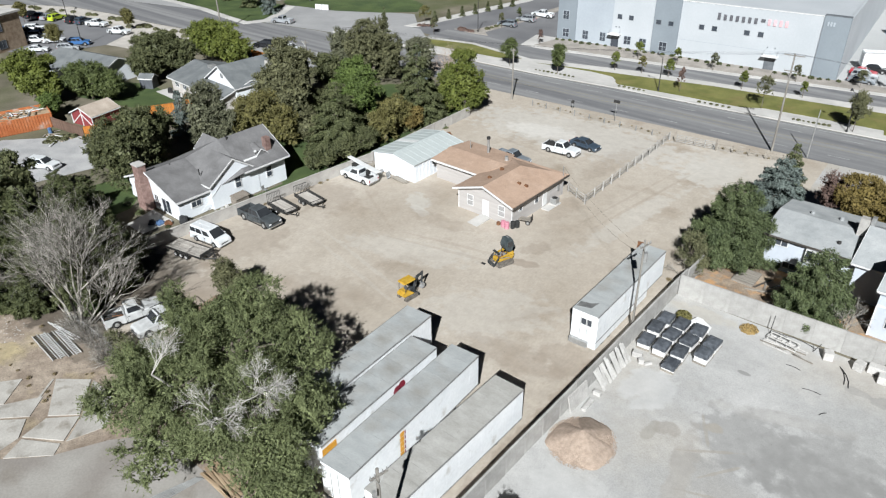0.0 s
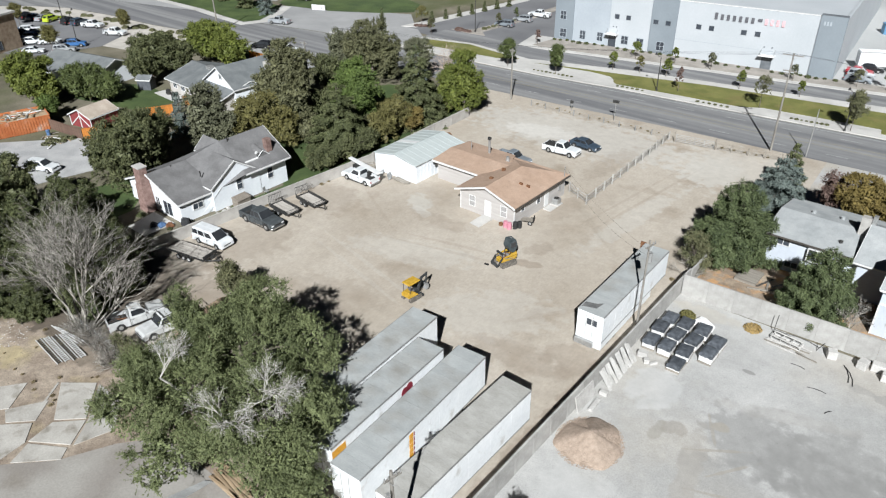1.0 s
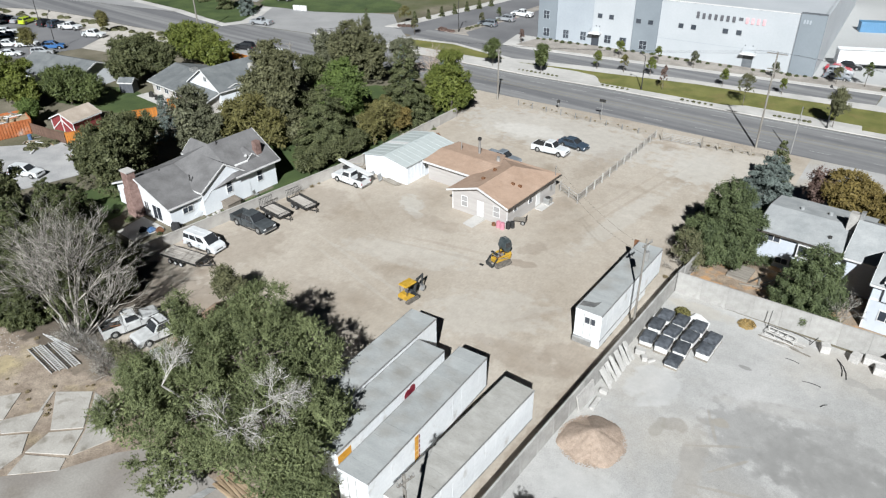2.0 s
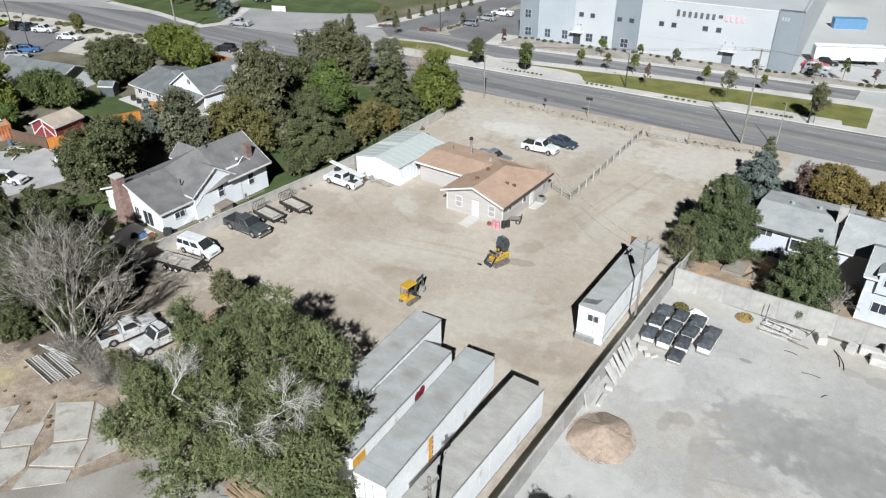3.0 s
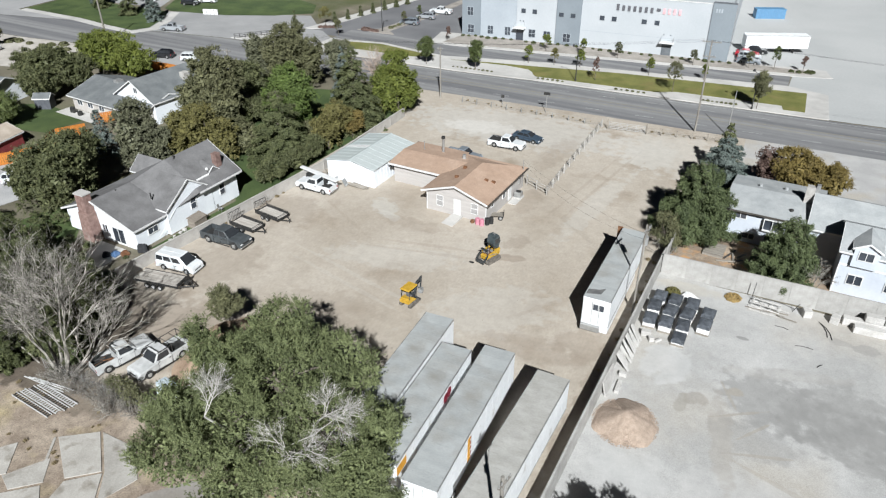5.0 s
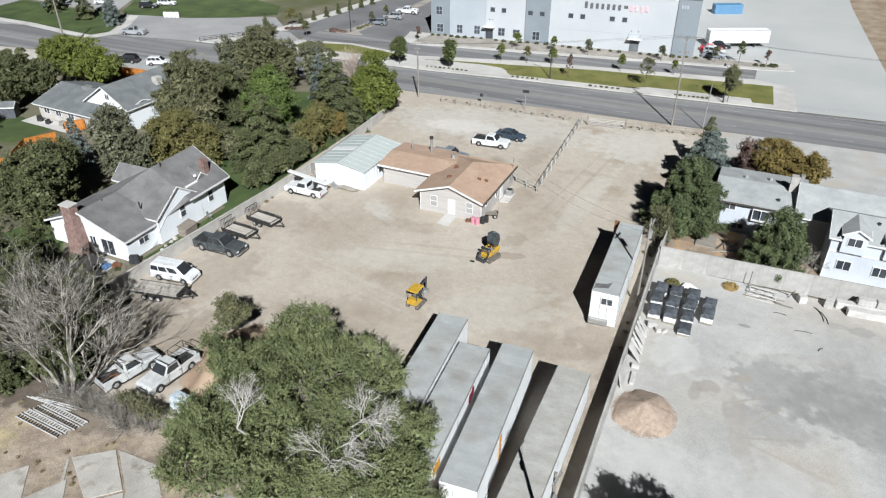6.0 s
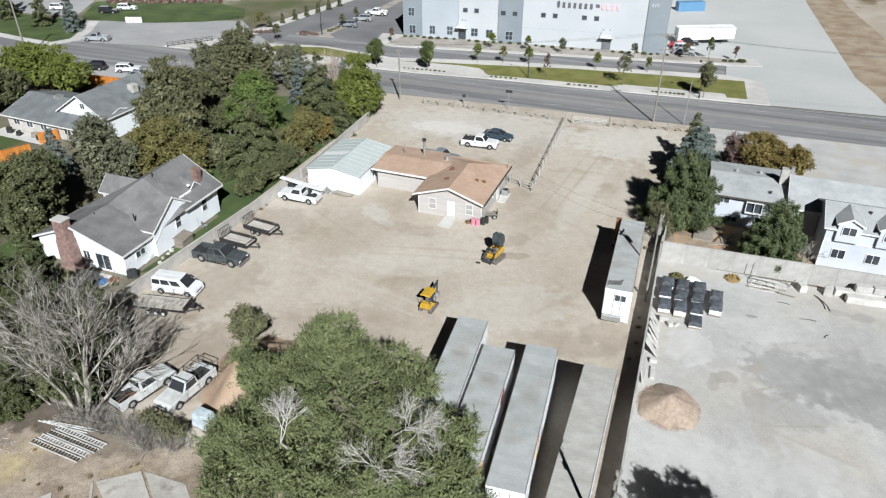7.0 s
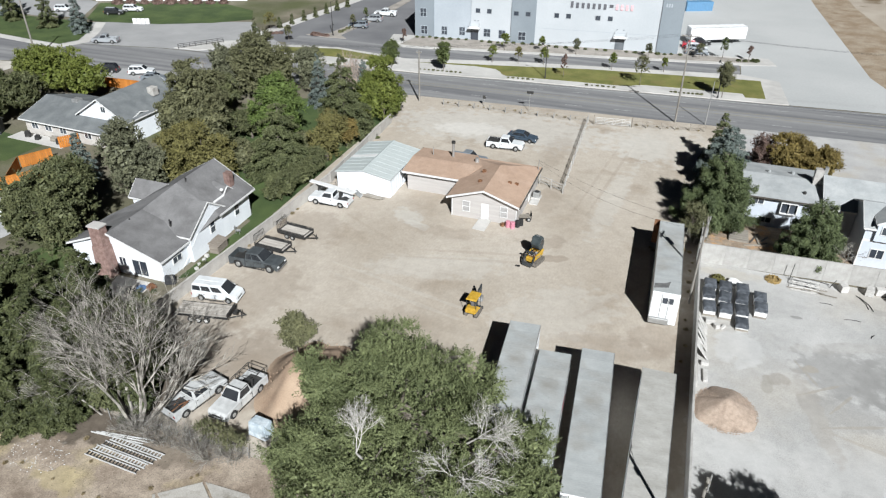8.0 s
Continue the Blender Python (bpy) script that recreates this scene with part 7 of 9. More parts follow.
part("backrest", bevel(box(bm_new(), -0.28, -0.14, -0.25, 0.25, 1.05, 1.6), 0.04), SEAT, EX)
part("console", box(bm_new(), 0.45, 0.65, -0.2, 0.2, 0.66, 1.1), MACH_BLACK, EX)
for xx, yy in ((-0.75, -0.55), (-0.75, 0.55), (0.7, -0.55), (0.7, 0.5)):
    part("canopy_post", tube(bm_new(), (xx, yy, 0.9 if xx < 0 else 0.62), (xx * 0.9, yy, 2.28), 0.035), MACH_BLACK, EX)
part("canopy_roof", bevel(hexa(bm_new(), [(-0.95, -0.68, 2.28), (0.85, -0.68, 2.28), (0.85, 0.62, 2.28), (-0.95, 0.62, 2.28)], [(-0.85, -0.58, 2.44), (0.75, -0.58, 2.44), (0.75, 0.52, 2.44), (-0.85, 0.52, 2.44)]), 0.05, 2), Y_PAINT, EX, "dusty yellow canopy roof")
part("swing_post", bevel(box(bm_new(), 0.75, 1.05, -0.18, 0.18, 0.55, 1.0), 0.03), MACH_BLACK, EX)
bo = part("boom", hexa(bm_new(), [(0.85, -0.1, 0.75), (1.15, -0.1, 0.75), (1.15, 0.1, 0.75), (0.85, 0.1, 0.75)], [(1.45, -0.09, 2.15), (1.7, -0.09, 2.05), (1.7, 0.09, 2.05), (1.45, 0.09, 2.15)]), MACH_BLACK, EX)
part("boom", hexa(bm_new(), [(1.45, -0.09, 2.15), (1.6, -0.09, 1.9), (1.6, 0.09, 1.9), (1.45, 0.09, 2.15)], [(2.35, -0.08, 2.35), (2.4, -0.08, 2.15), (2.4, 0.08, 2.15), (2.35, 0.08, 2.35)]), MACH_BLACK, EX)
part("boom_cylinder", tube(bm_new(), (1.2, 0, 0.95), (1.75, 0, 1.95), 0.05), STEEL, bo)
part("stick", hexa(bm_new(), [(2.3, -0.07, 2.42), (2.5, -0.07, 2.4), (2.5, 0.07, 2.4), (2.3, 0.07, 2.42)], [(2.2, -0.06, 0.95), (2.32, -0.06, 0.92), (2.32, 0.06, 0.92), (2.2, 0.06, 0.95)]), MACH_BLACK, EX)
bk = bm_new()
side_solid(bk, [(2.05, 0.95), (2.4, 0.95), (2.55, 0.6), (2.35, 0.25), (2.0, 0.3), (2.3, 0.5), (2.3, 0.75)], -0.28, 0.28)
part("bucket", bk, STEEL, EX, "worn grey digging bucket")

TL = thing("track_loader", pose(-18.3, 28.6, 0.02, 0, 0, 252) @ Matrix.Scale(0.93, 4), "yellow compact track loader with its black cab tilted up", "loader")
for sg in (-1, 1):
    track(TL, sg * 0.78, 2.3, 0.62, 0.38)
    arm = part("lift_arm", hexa(bm_new(), [(-1.3, sg * 0.62 - 0.07, 1.25), (-1.0, sg * 0.62 - 0.07, 1.2), (-1.0, sg * 0.62 + 0.07, 1.2), (-1.3, sg * 0.62 + 0.07, 1.25)], [(-1.2, sg * 0.62 - 0.07, 1.55), (0.8, sg * 0.62 - 0.07, 1.15), (0.8, sg * 0.62 + 0.07, 1.15), (-1.2, sg * 0.62 + 0.07, 1.55)]), Y_PAINT, TL)
    part("front_arm", hexa(bm_new(), [(0.7, sg * 0.62 - 0.06, 1.2), (0.95, sg * 0.62 - 0.06, 1.2), (0.95, sg * 0.62 + 0.06, 1.2), (0.7, sg * 0.62 + 0.06, 1.2)], [(1.35, sg * 0.62 - 0.06, 0.35), (1.55, sg * 0.62 - 0.06, 0.35), (1.55, sg * 0.62 + 0.06, 0.35), (1.35, sg * 0.62 + 0.06, 0.35)]), MACH_BLACK, TL)
    part("lift_cylinder", tube(bm_new(), (-0.8, sg * 0.62, 0.8), (0.5, sg * 0.62, 1.1), 0.045), STEEL, arm)
part("chassis", bevel(box(bm_new(), -1.25, 0.85, -0.55, 0.55, 0.4, 0.95), 0.05), Y_PAINT, TL)
part("engine_block", bevel(box(bm_new(), -0.6, 0.5, -0.4, 0.4, 0.95, 1.2), 0.03), RUST, TL)
for i in range(5):
    part("hydraulic_hose", tube(bm_new(), (-0.5 + 0.25 * i, -0.35, 1.15), (-0.4 + 0.22 * i, 0.35, 1.25), 0.035), MACH_BLACK, TL)
part("rear_hood", bevel(box(bm_new(), -1.45, -1.0, -0.55, 0.55, 0.6, 1.4), 0.08, 2), Y_PAINT, TL)
SLATE = surf("loader_cab_slate", (0.032, 0.042, 0.046), (0.06, 0.072, 0.076), 2, 0.4, 0.05, 6)
cb = part("cab", bevel(side_solid(bm_new(), [(-1.1, 1.35), (-0.42, 1.7), (-0.1, 2.35), (-0.4, 3.25), (-1.2, 3.15), (-1.45, 2.35)], -0.58, 0.58), 0.08, 2), SLATE, TL, "dark slate cab tilted back on its hinges")
part("cab_roof", bevel(hexa(bm_new(), [(-1.15, -0.42, 3.15), (-0.46, -0.42, 3.23), (-0.46, 0.42, 3.23), (-1.15, 0.42, 3.15)], [(-1.1, -0.36, 3.24), (-0.52, -0.36, 3.32), (-0.52, 0.36, 3.32), (-1.1, 0.36, 3.24)]), 0.03), SLATE, cb)
part("warning_label", slab(bm_new(), [(-0.95, -0.2, 3.268), (-0.7, -0.2, 3.304), (-0.7, 0.2, 3.304), (-0.95, 0.2, 3.268)], 0.01), STEEL, cb, "pale label plate")
for sg in (-1, 1):
    part("cab_window", box(bm_new(), -1.2, -0.45, sg * 0.585 - 0.008, sg * 0.585 + 0.008, 2.2, 2.85), GLASS_CAR, cb)
    part("cab_post", tube(bm_new(), (-0.3, sg * 0.5, 1.0), (-0.4, sg * 0.5, 1.85), 0.05), MACH_BLACK, TL)
for k_, (x0_, y0_, z0_) in enumerate(((-0.1, -0.3, 1.2), (0.3, 0.1, 1.2), (-0.3, 0.15, 1.2), (0.35, -0.32, 1.2))):
    part("pump_block", bevel(box(bm_new(), x0_, x0_ + 0.3, y0_, y0_ + 0.26, z0_, z0_ + 0.16 + 0.04 * k_), 0.02), STEEL, TL)
part("coupler_plate", box(bm_new(), 1.45, 1.55, -0.6, 0.6, 0.2, 0.7), MACH_BLACK, TL)
part("guard_frame", tube(bm_new(), (0.75, -0.5, 1.0), (0.75, -0.5, 1.75), 0.04), MACH_BLACK, TL)
part("guard_frame", tube(bm_new(), (0.75, 0.5, 1.0), (0.75, 0.5, 1.75), 0.04), MACH_BLACK, TL)
part("guard_frame", box(bm_new(), 0.6, 0.9, -0.55, 0.55, 1.7, 1.78), MACH_BLACK, TL)
tagged(part("drip_tray", box(bm_new(), -19.95, -19.45, 27.05, 27.3, 0.02, 0.1), STEEL_DARK), "small dark drip tray beside the loader", "tray")

# ---- fences, gate, posts ----
def rail_fence(name, a, b, n, mat, label, rails=(0.45, 0.85, 1.25), h=1.4, r=0.045):
    f = tagged(new(name), label, "fence", kind="structure")
    a, b = Vector((*a, 0)), Vector((*b, 0))
    rg = random.Random(name)
    for i in range(n + 1):
        p = a.lerp(b, i / n)
        part("post", box(bm_new(), p.x - 0.07, p.x + 0.07, p.y - 0.07, p.y + 0.07, 0, h + rg.uniform(-0.05, 0.08)), mat, f)
        if i < n:
            q = a.lerp(b, (i + 1) / n)
            for z in rails:
                part("rail", tube(bm_new(), (p.x, p.y, z + rg.uniform(-0.04, 0.04)), (q.x, q.y, z + rg.uniform(-0.04, 0.04)), r, seg=5), mat, f)
    return f


rail_fence("fence_yard", (-18.5, 46.6), (-19.6, 73.0), 11, FENCE_WHITE, "weathered white rail fence across the yard")
rail_fence("fence_house", (-22.0, 48.2), (-18.5, 46.5), 2, FENCE_WHITE, "weathered white rail fence by the house")
rail_fence("fence_street", (-19.8, 73.2), (-44.5, 72.6), 9, STEEL, "low wire fence along the street edge", (0.3, 0.6, 0.95), 0.95, 0.012)
rail_fence("fence_street_east", (-12.6, 73.5), (-1.5, 75.6), 5, WOOD_GREY, "low timber and wire fence along the street", (0.3, 0.7, 1.05), 1.15, 0.025)
GT = thing("tube_gate", pose(-18.4, 72.7, 0, 0, 0, 7), "grey tubular farm gate", "gate")
for z in (0.25, 0.5, 0.75, 1.0, 1.25):
    part("bar", tube(bm_new(), (0, 0, z), (5.6, 0, z), 0.03), STEEL, GT)
for xx in (0, 1.4, 2.8, 4.2, 5.6):
    part("upright", tube(bm_new(), (xx, 0, 0.1), (xx, 0, 1.3), 0.035), STEEL, GT)
for xx in (-0.2, 5.8):
    part("gate_post", tube(bm_new(), (xx, 0, 0), (xx, 0, 1.7), 0.09, seg=8), WOOD_GREY, GT)
CF = tagged(new("fence_south"), "sagging chain-link fence along the yard corner", "fence", kind="structure")
for i in range(8):
    xx = -45.5 + i * 2.6
    part("post", tube(bm_new(), (xx, -7.0 + 0.06 * i, 0), (xx, -7.0 + 0.06 * i, 1.25), 0.035), STEEL, CF)
wires = bm_new()
for i in range(118):
    xx = -45.5 + i * 0.155
    for sgn in (-1, 1):
        tube(wires, (xx, -7.0 + 0.0231 * (xx + 45.5), 0.05 if sgn > 0 else 1.15), (xx + 0.6, -7.0 + 0.0231 * (xx + 46.1), 1.15 if sgn > 0 else 0.05), 0.004, seg=3, caps=False)
tagged(part("mesh", wires, STEEL, CF), kind="stuff")

# ---- power poles and lines ----
def power_pole(x, y, h, label, rz=0, arms=((0.5, 1.3),), r=0.17):
    p = thing("power_pole", pose(x, y, 0, 0, 0, rz), label, "utility pole", "wooden power poles")
    part("pole", tube(bm_new(), (0, 0, -0.1), (0, 0, h), r, r * 0.65, 10), WOOD_POLE, p)
    for dz, half in arms:
        a = part("crossarm", box(bm_new(), -half, half, -0.2, -0.08, h - dz - 0.06, h - dz + 0.06), WOOD_POLE, p)
        for xx in (-half * 0.92, -half * 0.45, half * 0.45, half * 0.92):
            part("insulator", tube(bm_new(), (xx, -0.14, h - dz + 0.06), (xx, -0.14, h - dz + 0.28), 0.05, 0.03, 7), STEEL, a)
        for sg in (-1, 1):
            part("brace", tube(bm_new(), (0, -0.15, h - dz - 0.7), (sg * half * 0.6, -0.15, h - dz - 0.05), 0.02, seg=4), STEEL, a)
    return p


def line(a, b, sag, r=0.009, label="thin black overhead wire"):
    a, b = Vector(a), Vector(b)
    bm = pipe(bm_new(), [a.lerp(b, k / 12) - Vector((0, 0, sag * 4 * (k / 12) * (1 - k / 12))) for k in range(13)], r)
    return tagged(part("power_line", bm, BLACK), label, "cable", "overhead wires")


power_pole(-6.2, 78.2, 14.3, "tall wooden power pole at the street", 5, ((0.25, 1.35), (2.4, 0.9)), 0.16)
LP = power_pole(-1.35, 26.4, 10.2, "weathered wooden service pole beside the wall", 80, ((0.5, 0.7),), 0.12)
part("transformer", tube(bm_new(), (0.32, 0, 7.9), (0.32, 0, 8.8), 0.24, seg=12), STEEL, LP, "grey pole transformer")
NP = power_pole(-0.55, -7.2, 11.0, "weathered wooden pole beside the trailer", 80, ((0.4, 0.6),), 0.16)
part("cutout_switch", box(bm_new(), -0.6, -0.4, -0.4, -0.2, 9.3, 9.8), STEEL, NP)
power_pole(-49.1, 73.0, 9.0, "leaning timber pole with a guard by the street", 5, ((0.4, 0.5),), 0.16)
power_pole(-75.0, 49.5, 11.0, "timber pole among the trees", 5, ((0.3, 0.8),), 0.16)
power_pole(-131.0, 69.0, 13.5, "tall timber pole by the junction", 30, ((0.4, 1.2),), 0.2)
tagged(part("steel_post", tube(bm_new(), (-1.5, 78.9, 0), (-1.4, 78.9, 7.2), 0.09, 0.06, 8), STEEL), "slim grey steel lamp post by the street", "post")
line((-1.35, 26.4, 9.2), (-22.0, 46.6, 4.2), 0.7)
line((-1.35, 26.4, 8.6), (-22.0, 46.4, 4.0), 1.4)
for dx in (-1.2, 0.0, 1.2):
    line((-6.2 + dx, 78.2, 14.3), (-75.0 + dx, 60.0 + dx, 11.0), 1.2)
    line((-6.2 + dx, 78.2, 14.3), (70, 88.0 + dx, 14.3), 1.5)

# ---- street furniture ----
def street_lamp(x, y, h, rz):
    s = thing("street_lamp", pose(x, y, 0.02, 0, 0, rz), "black street lamp with a curved arm", "street lamp", "street lamps")
    part("pole", tube(bm_new(), (0, 0, 0), (0, 0, h), 0.1, 0.06, 8), STEEL_DARK, s)
    part("base", tube(bm_new(), (0, 0, 0), (0, 0, 0.5), 0.2, 0.15, 8), STEEL_DARK, s)
    pts = [(0.9 * math.sin(k * 0.35), 0, h - 0.0 + 0.5 * (1 - math.cos(k * 0.5))) for k in range(5)]
    arm = bm_new()
    for p, q in zip(pts, pts[1:]):
        tube(arm, p, q, 0.045, seg=6)
    part("arm", arm, STEEL_DARK, s)
    part("lantern", bevel(tube(bm_new(), (pts[-1][0], 0, pts[-1][2] - 0.35), (pts[-1][0], 0, pts[-1][2] + 0.05), 0.25, 0.1, 10), 0.01), STEEL_DARK, s)


street_lamp(0.1, 92.6, 6.2, 200)
street_lamp(-31.1, 92.6, 6.2, 200)
street_lamp(-145.7, 42.3, 7.5, 110)
street_lamp(-172.8, 51.5, 7.5, 110)
street_lamp(-82.8, 106.0, 7.5, 0)
for x, y, h, w in ((-37.8, 74.6, 1.5, 0.25), (-29.9, 74.8, 3.2, 0.55)):
    sg = thing("street_sign", pose(x, y, 0, 0, 0, 5), "dark mailbox post by the road" if h < 2 else "dark road sign on a thin post", "sign")
    part("post", tube(bm_new(), (0, 0, 0), (0, 0, h), 0.045), STEEL, sg)
    part("board", bevel(box(bm_new(), -w, w, -0.12 if h < 2 else -0.04, 0.12 if h < 2 else 0.0, h - 0.15, h + 0.35), 0.02), STEEL_DARK, sg)
semi_trailer(-7.0, 128.0, -64, 12.8, 2.5, 3.7, "white box trailer docked beside the warehouse", TRAILER_WHITE)
BX = thing("blue_container", pose(-8.0, 161, 0, 0, 0, 25), "blue steel container by the warehouse", "container")
part("shell", bevel(box(bm_new(), -1.5, 5.5, -1.2, 1.2, 0.0, 2.3), 0.04), paint("container_blue", (0.10, 0.22, 0.36), 0.5), BX)
for i in range(16):
    part("rib", box(bm_new(), -1.3 + i * 0.42, -1.1 + i * 0.42, -1.26, -1.2, 0.2, 2.2), paint("container_blue_rib", (0.10, 0.21, 0.34), 0.5) if i == 0 else bpy.data.materials["container_blue_rib"], BX)

# ---- storage lot ----
# the paler noise patches paint the film's sheen into the colour
PAVER = surf("dark_paver_wrap", (0.045, 0.05, 0.058), (0.09, 0.098, 0.11), 2.2, 0.5, 0.4, 6, rnd=0.25, third=((0.15, 0.16, 0.17), 1.6, 0.62, 0.75))
WRAP = surf("white_pallet_wrap", (0.55, 0.545, 0.535), (0.68, 0.673, 0.66), 2, 0.5, 0.2, 6, rnd=0.08)


def pallet_stack(x, y, rz, h, lab):
    p = thing("paver_pallet", pose(x, y, 0.03, 0, 0, rz), lab, "pallet", "pallets of pavers")
    pal = bm_new()
    for yy in (-0.85, -0.05, 0.75):
        box(pal, -0.6, 0.6, yy, yy + 0.1, 0, 0.09)
    box(pal, -0.6, 0.6, -0.88, 0.88, 0.092, 0.13)
    part("pallet", pal, WOOD_GREY, p)
    part("wrapped_block", bevel(box(bm_new(), -0.58, 0.58, -0.76, 0.76, 0.132, h - 0.2), 0.04), WRAP, p, "white wrapped lower courses")
    rng = random.Random(int(x * 100 + y * 10))
    cap = bm_new()
    n, m = 6, 8
    rows = []
    for a in range(n + 1):
        row = []
        for b in range(m + 1):
            u, v = a / n * 2 - 1, b / m * 2 - 1
            edge = max(abs(u), abs(v))
            z = h - 0.10 * max(abs(u) ** 4, abs(v) ** 4) + rng.uniform(-0.018, 0.018)
            row.append(cap.verts.new((u * 0.6, v * 0.78, z if edge < 0.99 else h - 0.13 + rng.uniform(-0.01, 0.01))))
        rows.append(row)
    for a in range(n):
        for b in range(m):
            cap.faces.new((rows[a][b], rows[a + 1][b], rows[a + 1][b + 1], rows[a][b + 1]))
    rim = [rows[a][0] for a in range(n + 1)] + [rows[n][b] for b in range(1, m + 1)] + [rows[a][m] for a in range(n - 1, -1, -1)] + [rows[0][b] for b in range(m - 1, 0, -1)]
    low = [cap.verts.new((v.co.x * 1.02, v.co.y * 1.02, h - 0.42 + rng.uniform(-0.05, 0.05))) for v in rim]
    for a in range(len(rim)):
        b = (a + 1) % len(rim)
        cap.faces.new((rim[b], rim[a], low[a], low[b]))
    part("film_cover", cap, PAVER, p, "dark grey film hood over the top courses")


k = 0
for cx, ys in ((0.5, (29.7, 27.75, 25.6)), (2.1, (29.75, 27.7, 25.5)), (3.7, (29.8, 27.8, 25.9)), (5.45, (28.9, 26.9))):
    for yy in ys:
        rr = random.Random(k)
        pallet_stack(cx + rr.uniform(-0.08, 0.08), yy, rr.uniform(-5, 5), 1.1 + rr.uniform(-0.1, 0.1), "pallet of dark pavers in white wrap")
        k += 1
pallet_stack(3.7, 24.1, 2, 0.72, "half-height pallet of dark pavers in white wrap")
tagged(part("white_sheet", bevel(hexa(bm_new(), [(1.9, 30.6, 0.05), (4.3, 30.9, 0.05), (4.2, 32.0, 0.05), (2.5, 32.3, 0.05)], [(2.0, 30.7, 0.3), (4.2, 31.0, 0.15), (3.1, 32.1, 0.55), (2.6, 32.2, 0.5)]), 0.03), WRAP), "white tarpaulin sheet over a low stack", "tarpaulin")
LEAN = surf("pale_stone_slab", (0.388, 0.374, 0.353), (0.494, 0.480, 0.458), 1, 0.8, 0.2, 8, rnd=0.1)
for i in range(12):
    rr = random.Random(40 + i)
    yy = 17.6 + i * 0.44 + rr.uniform(-0.1, 0.1)
    xb, hh, wd, sk = 0.4 + rr.uniform(0, 0.35), rr.uniform(1.4, 1.95), rr.uniform(0.3, 0.42), rr.uniform(-0.08, 0.12)
    low = [(xb, yy, 0.04), (xb + 0.07, yy, 0.04), (xb + 0.07, yy + wd, 0.04), (xb, yy + wd, 0.04)]
    tagged(part("stone_slab", hexa(bm_new(), low, [(-0.48 if j in (0, 3) else -0.41, q[1] + sk, hh + (0.03 if j in (0, 3) else 0)) for j, q in enumerate(low)]), LEAN), "pale slab leaning against the precast wall", "slab", "slabs leaning on the wall")
ob = tagged(part("precast_panel", hexa(bm_new(), [(-0.12, 13.6, 0.03), (0.02, 13.6, 0.03), (0.02, 16.4, 0.03), (-0.12, 16.4, 0.03)], [(-0.44, 13.6, 1.5), (-0.3, 13.6, 1.5), (-0.3, 16.4, 1.5), (-0.44, 16.4, 1.5)]), LEAN), "pale cast panel leaning on the wall", "slab")
for i, (x, y, sx, sy, sz, rz) in enumerate([(0.75, 23.6, 0.9, 0.5, 0.6, 10), (1.4, 23.0, 0.5, 0.5, 0.5, 35), (0.5, 16.9, 0.7, 0.4, 0.4, 5), (2.0, 23.2, 0.8, 0.3, 0.25, 60), (0.6, 15.2, 0.4, 1.6, 0.3, 3)]):
    ob = tagged(part("stone_offcut", bevel(box(bm_new(), -sx / 2, sx / 2, -sy / 2, sy / 2, 0.03, sz), 0.04), LEAN), "pale stone offcut on the concrete", "stone", "stone offcuts")
    ob.matrix_basis = pose(x, y, 0, 0, 0, rz)
for i, (x, y, z, sx, sy, sz, rz) in enumerate([(13.9, 34.2, 0.03, 0.8, 0.8, 0.8, 20), (16.4, 34.4, 0.03, 0.8, 0.9, 0.8, -10), (19.3, 35.0, 0.03, 4.6, 0.8, 0.75, 6), (20.2, 34.0, 0.03, 4.4, 0.8, 0.75, 6), (23.8, 34.8, 0.03, 3.0, 0.8, 0.75, 6), (19.6, 35.1, 0.79, 1.6, 0.75, 0.7, 6), (21.6, 35.3, 0.79, 2.2, 0.75, 0.7, 6), (24.6, 35.4, 0.79, 1.8, 0.75, 0.7, 6)]):
    ob = tagged(part("concrete_block", bevel(box(bm_new(), -sx / 2, sx / 2, -sy / 2, sy / 2, 0, sz), 0.04), LEAN), "large pale cast concrete block", "block", "cast concrete blocks")
    ob.matrix_basis = pose(x, y, z, 0, 0, rz)
rs = random.Random(9)
for i in range(12):
    x, y, a, L_ = 9.2 + rs.uniform(0, 3.4), 33.1 + rs.uniform(-0.6, 1.2), rs.uniform(-0.3, 0.15), rs.uniform(1.2, 2.8)
    z = 0.03 + 0.075 * (i % 2)
    ob = tagged(part("scrap_bar", box(bm_new(), -L_ / 2, L_ / 2, -0.05, 0.05, 0, 0.07), LEAN if i % 3 else WOOD_GREY), "bent length of scrap", "scrap", "scrap steel heap")
    ob.matrix_basis = pose(x, y, z, 0, 0, math.degrees(a))
SR = thing("scrap_rack", pose(10.2, 33.7, 0.03, 0, 0, -6), "pale grey steel rack lying on its side", "rack")
for z in (0.12, 0.5):
    for y in (-0.45, 0.45):
        part("rail", tube(bm_new(), (-1.3, y, z), (1.3, y, z), 0.055), LEAN, SR)
for x_ in (-1.3, -0.45, 0.45, 1.3):
    part("end_bar", tube(bm_new(), (x_, -0.45, 0.5), (x_, 0.45, 0.5), 0.035), LEAN, SR)
    for y in (-0.45, 0.45):
        part("upright", tube(bm_new(), (x_, y, 0), (x_, y, 0.5), 0.035), LEAN, SR)
for x, y, h, a in ((8.7, 34.6, 2.1, 4), (12.6, 34.4, 1.1, 25), (16.1, 32.9, 0.0, 0)):
    if h:
        tagged(part("steel_stake", tube(bm_new(), (x, y, 0), (x + 0.02 * a, y, h), 0.035), STEEL_DARK), "thin dark steel stake", "post")
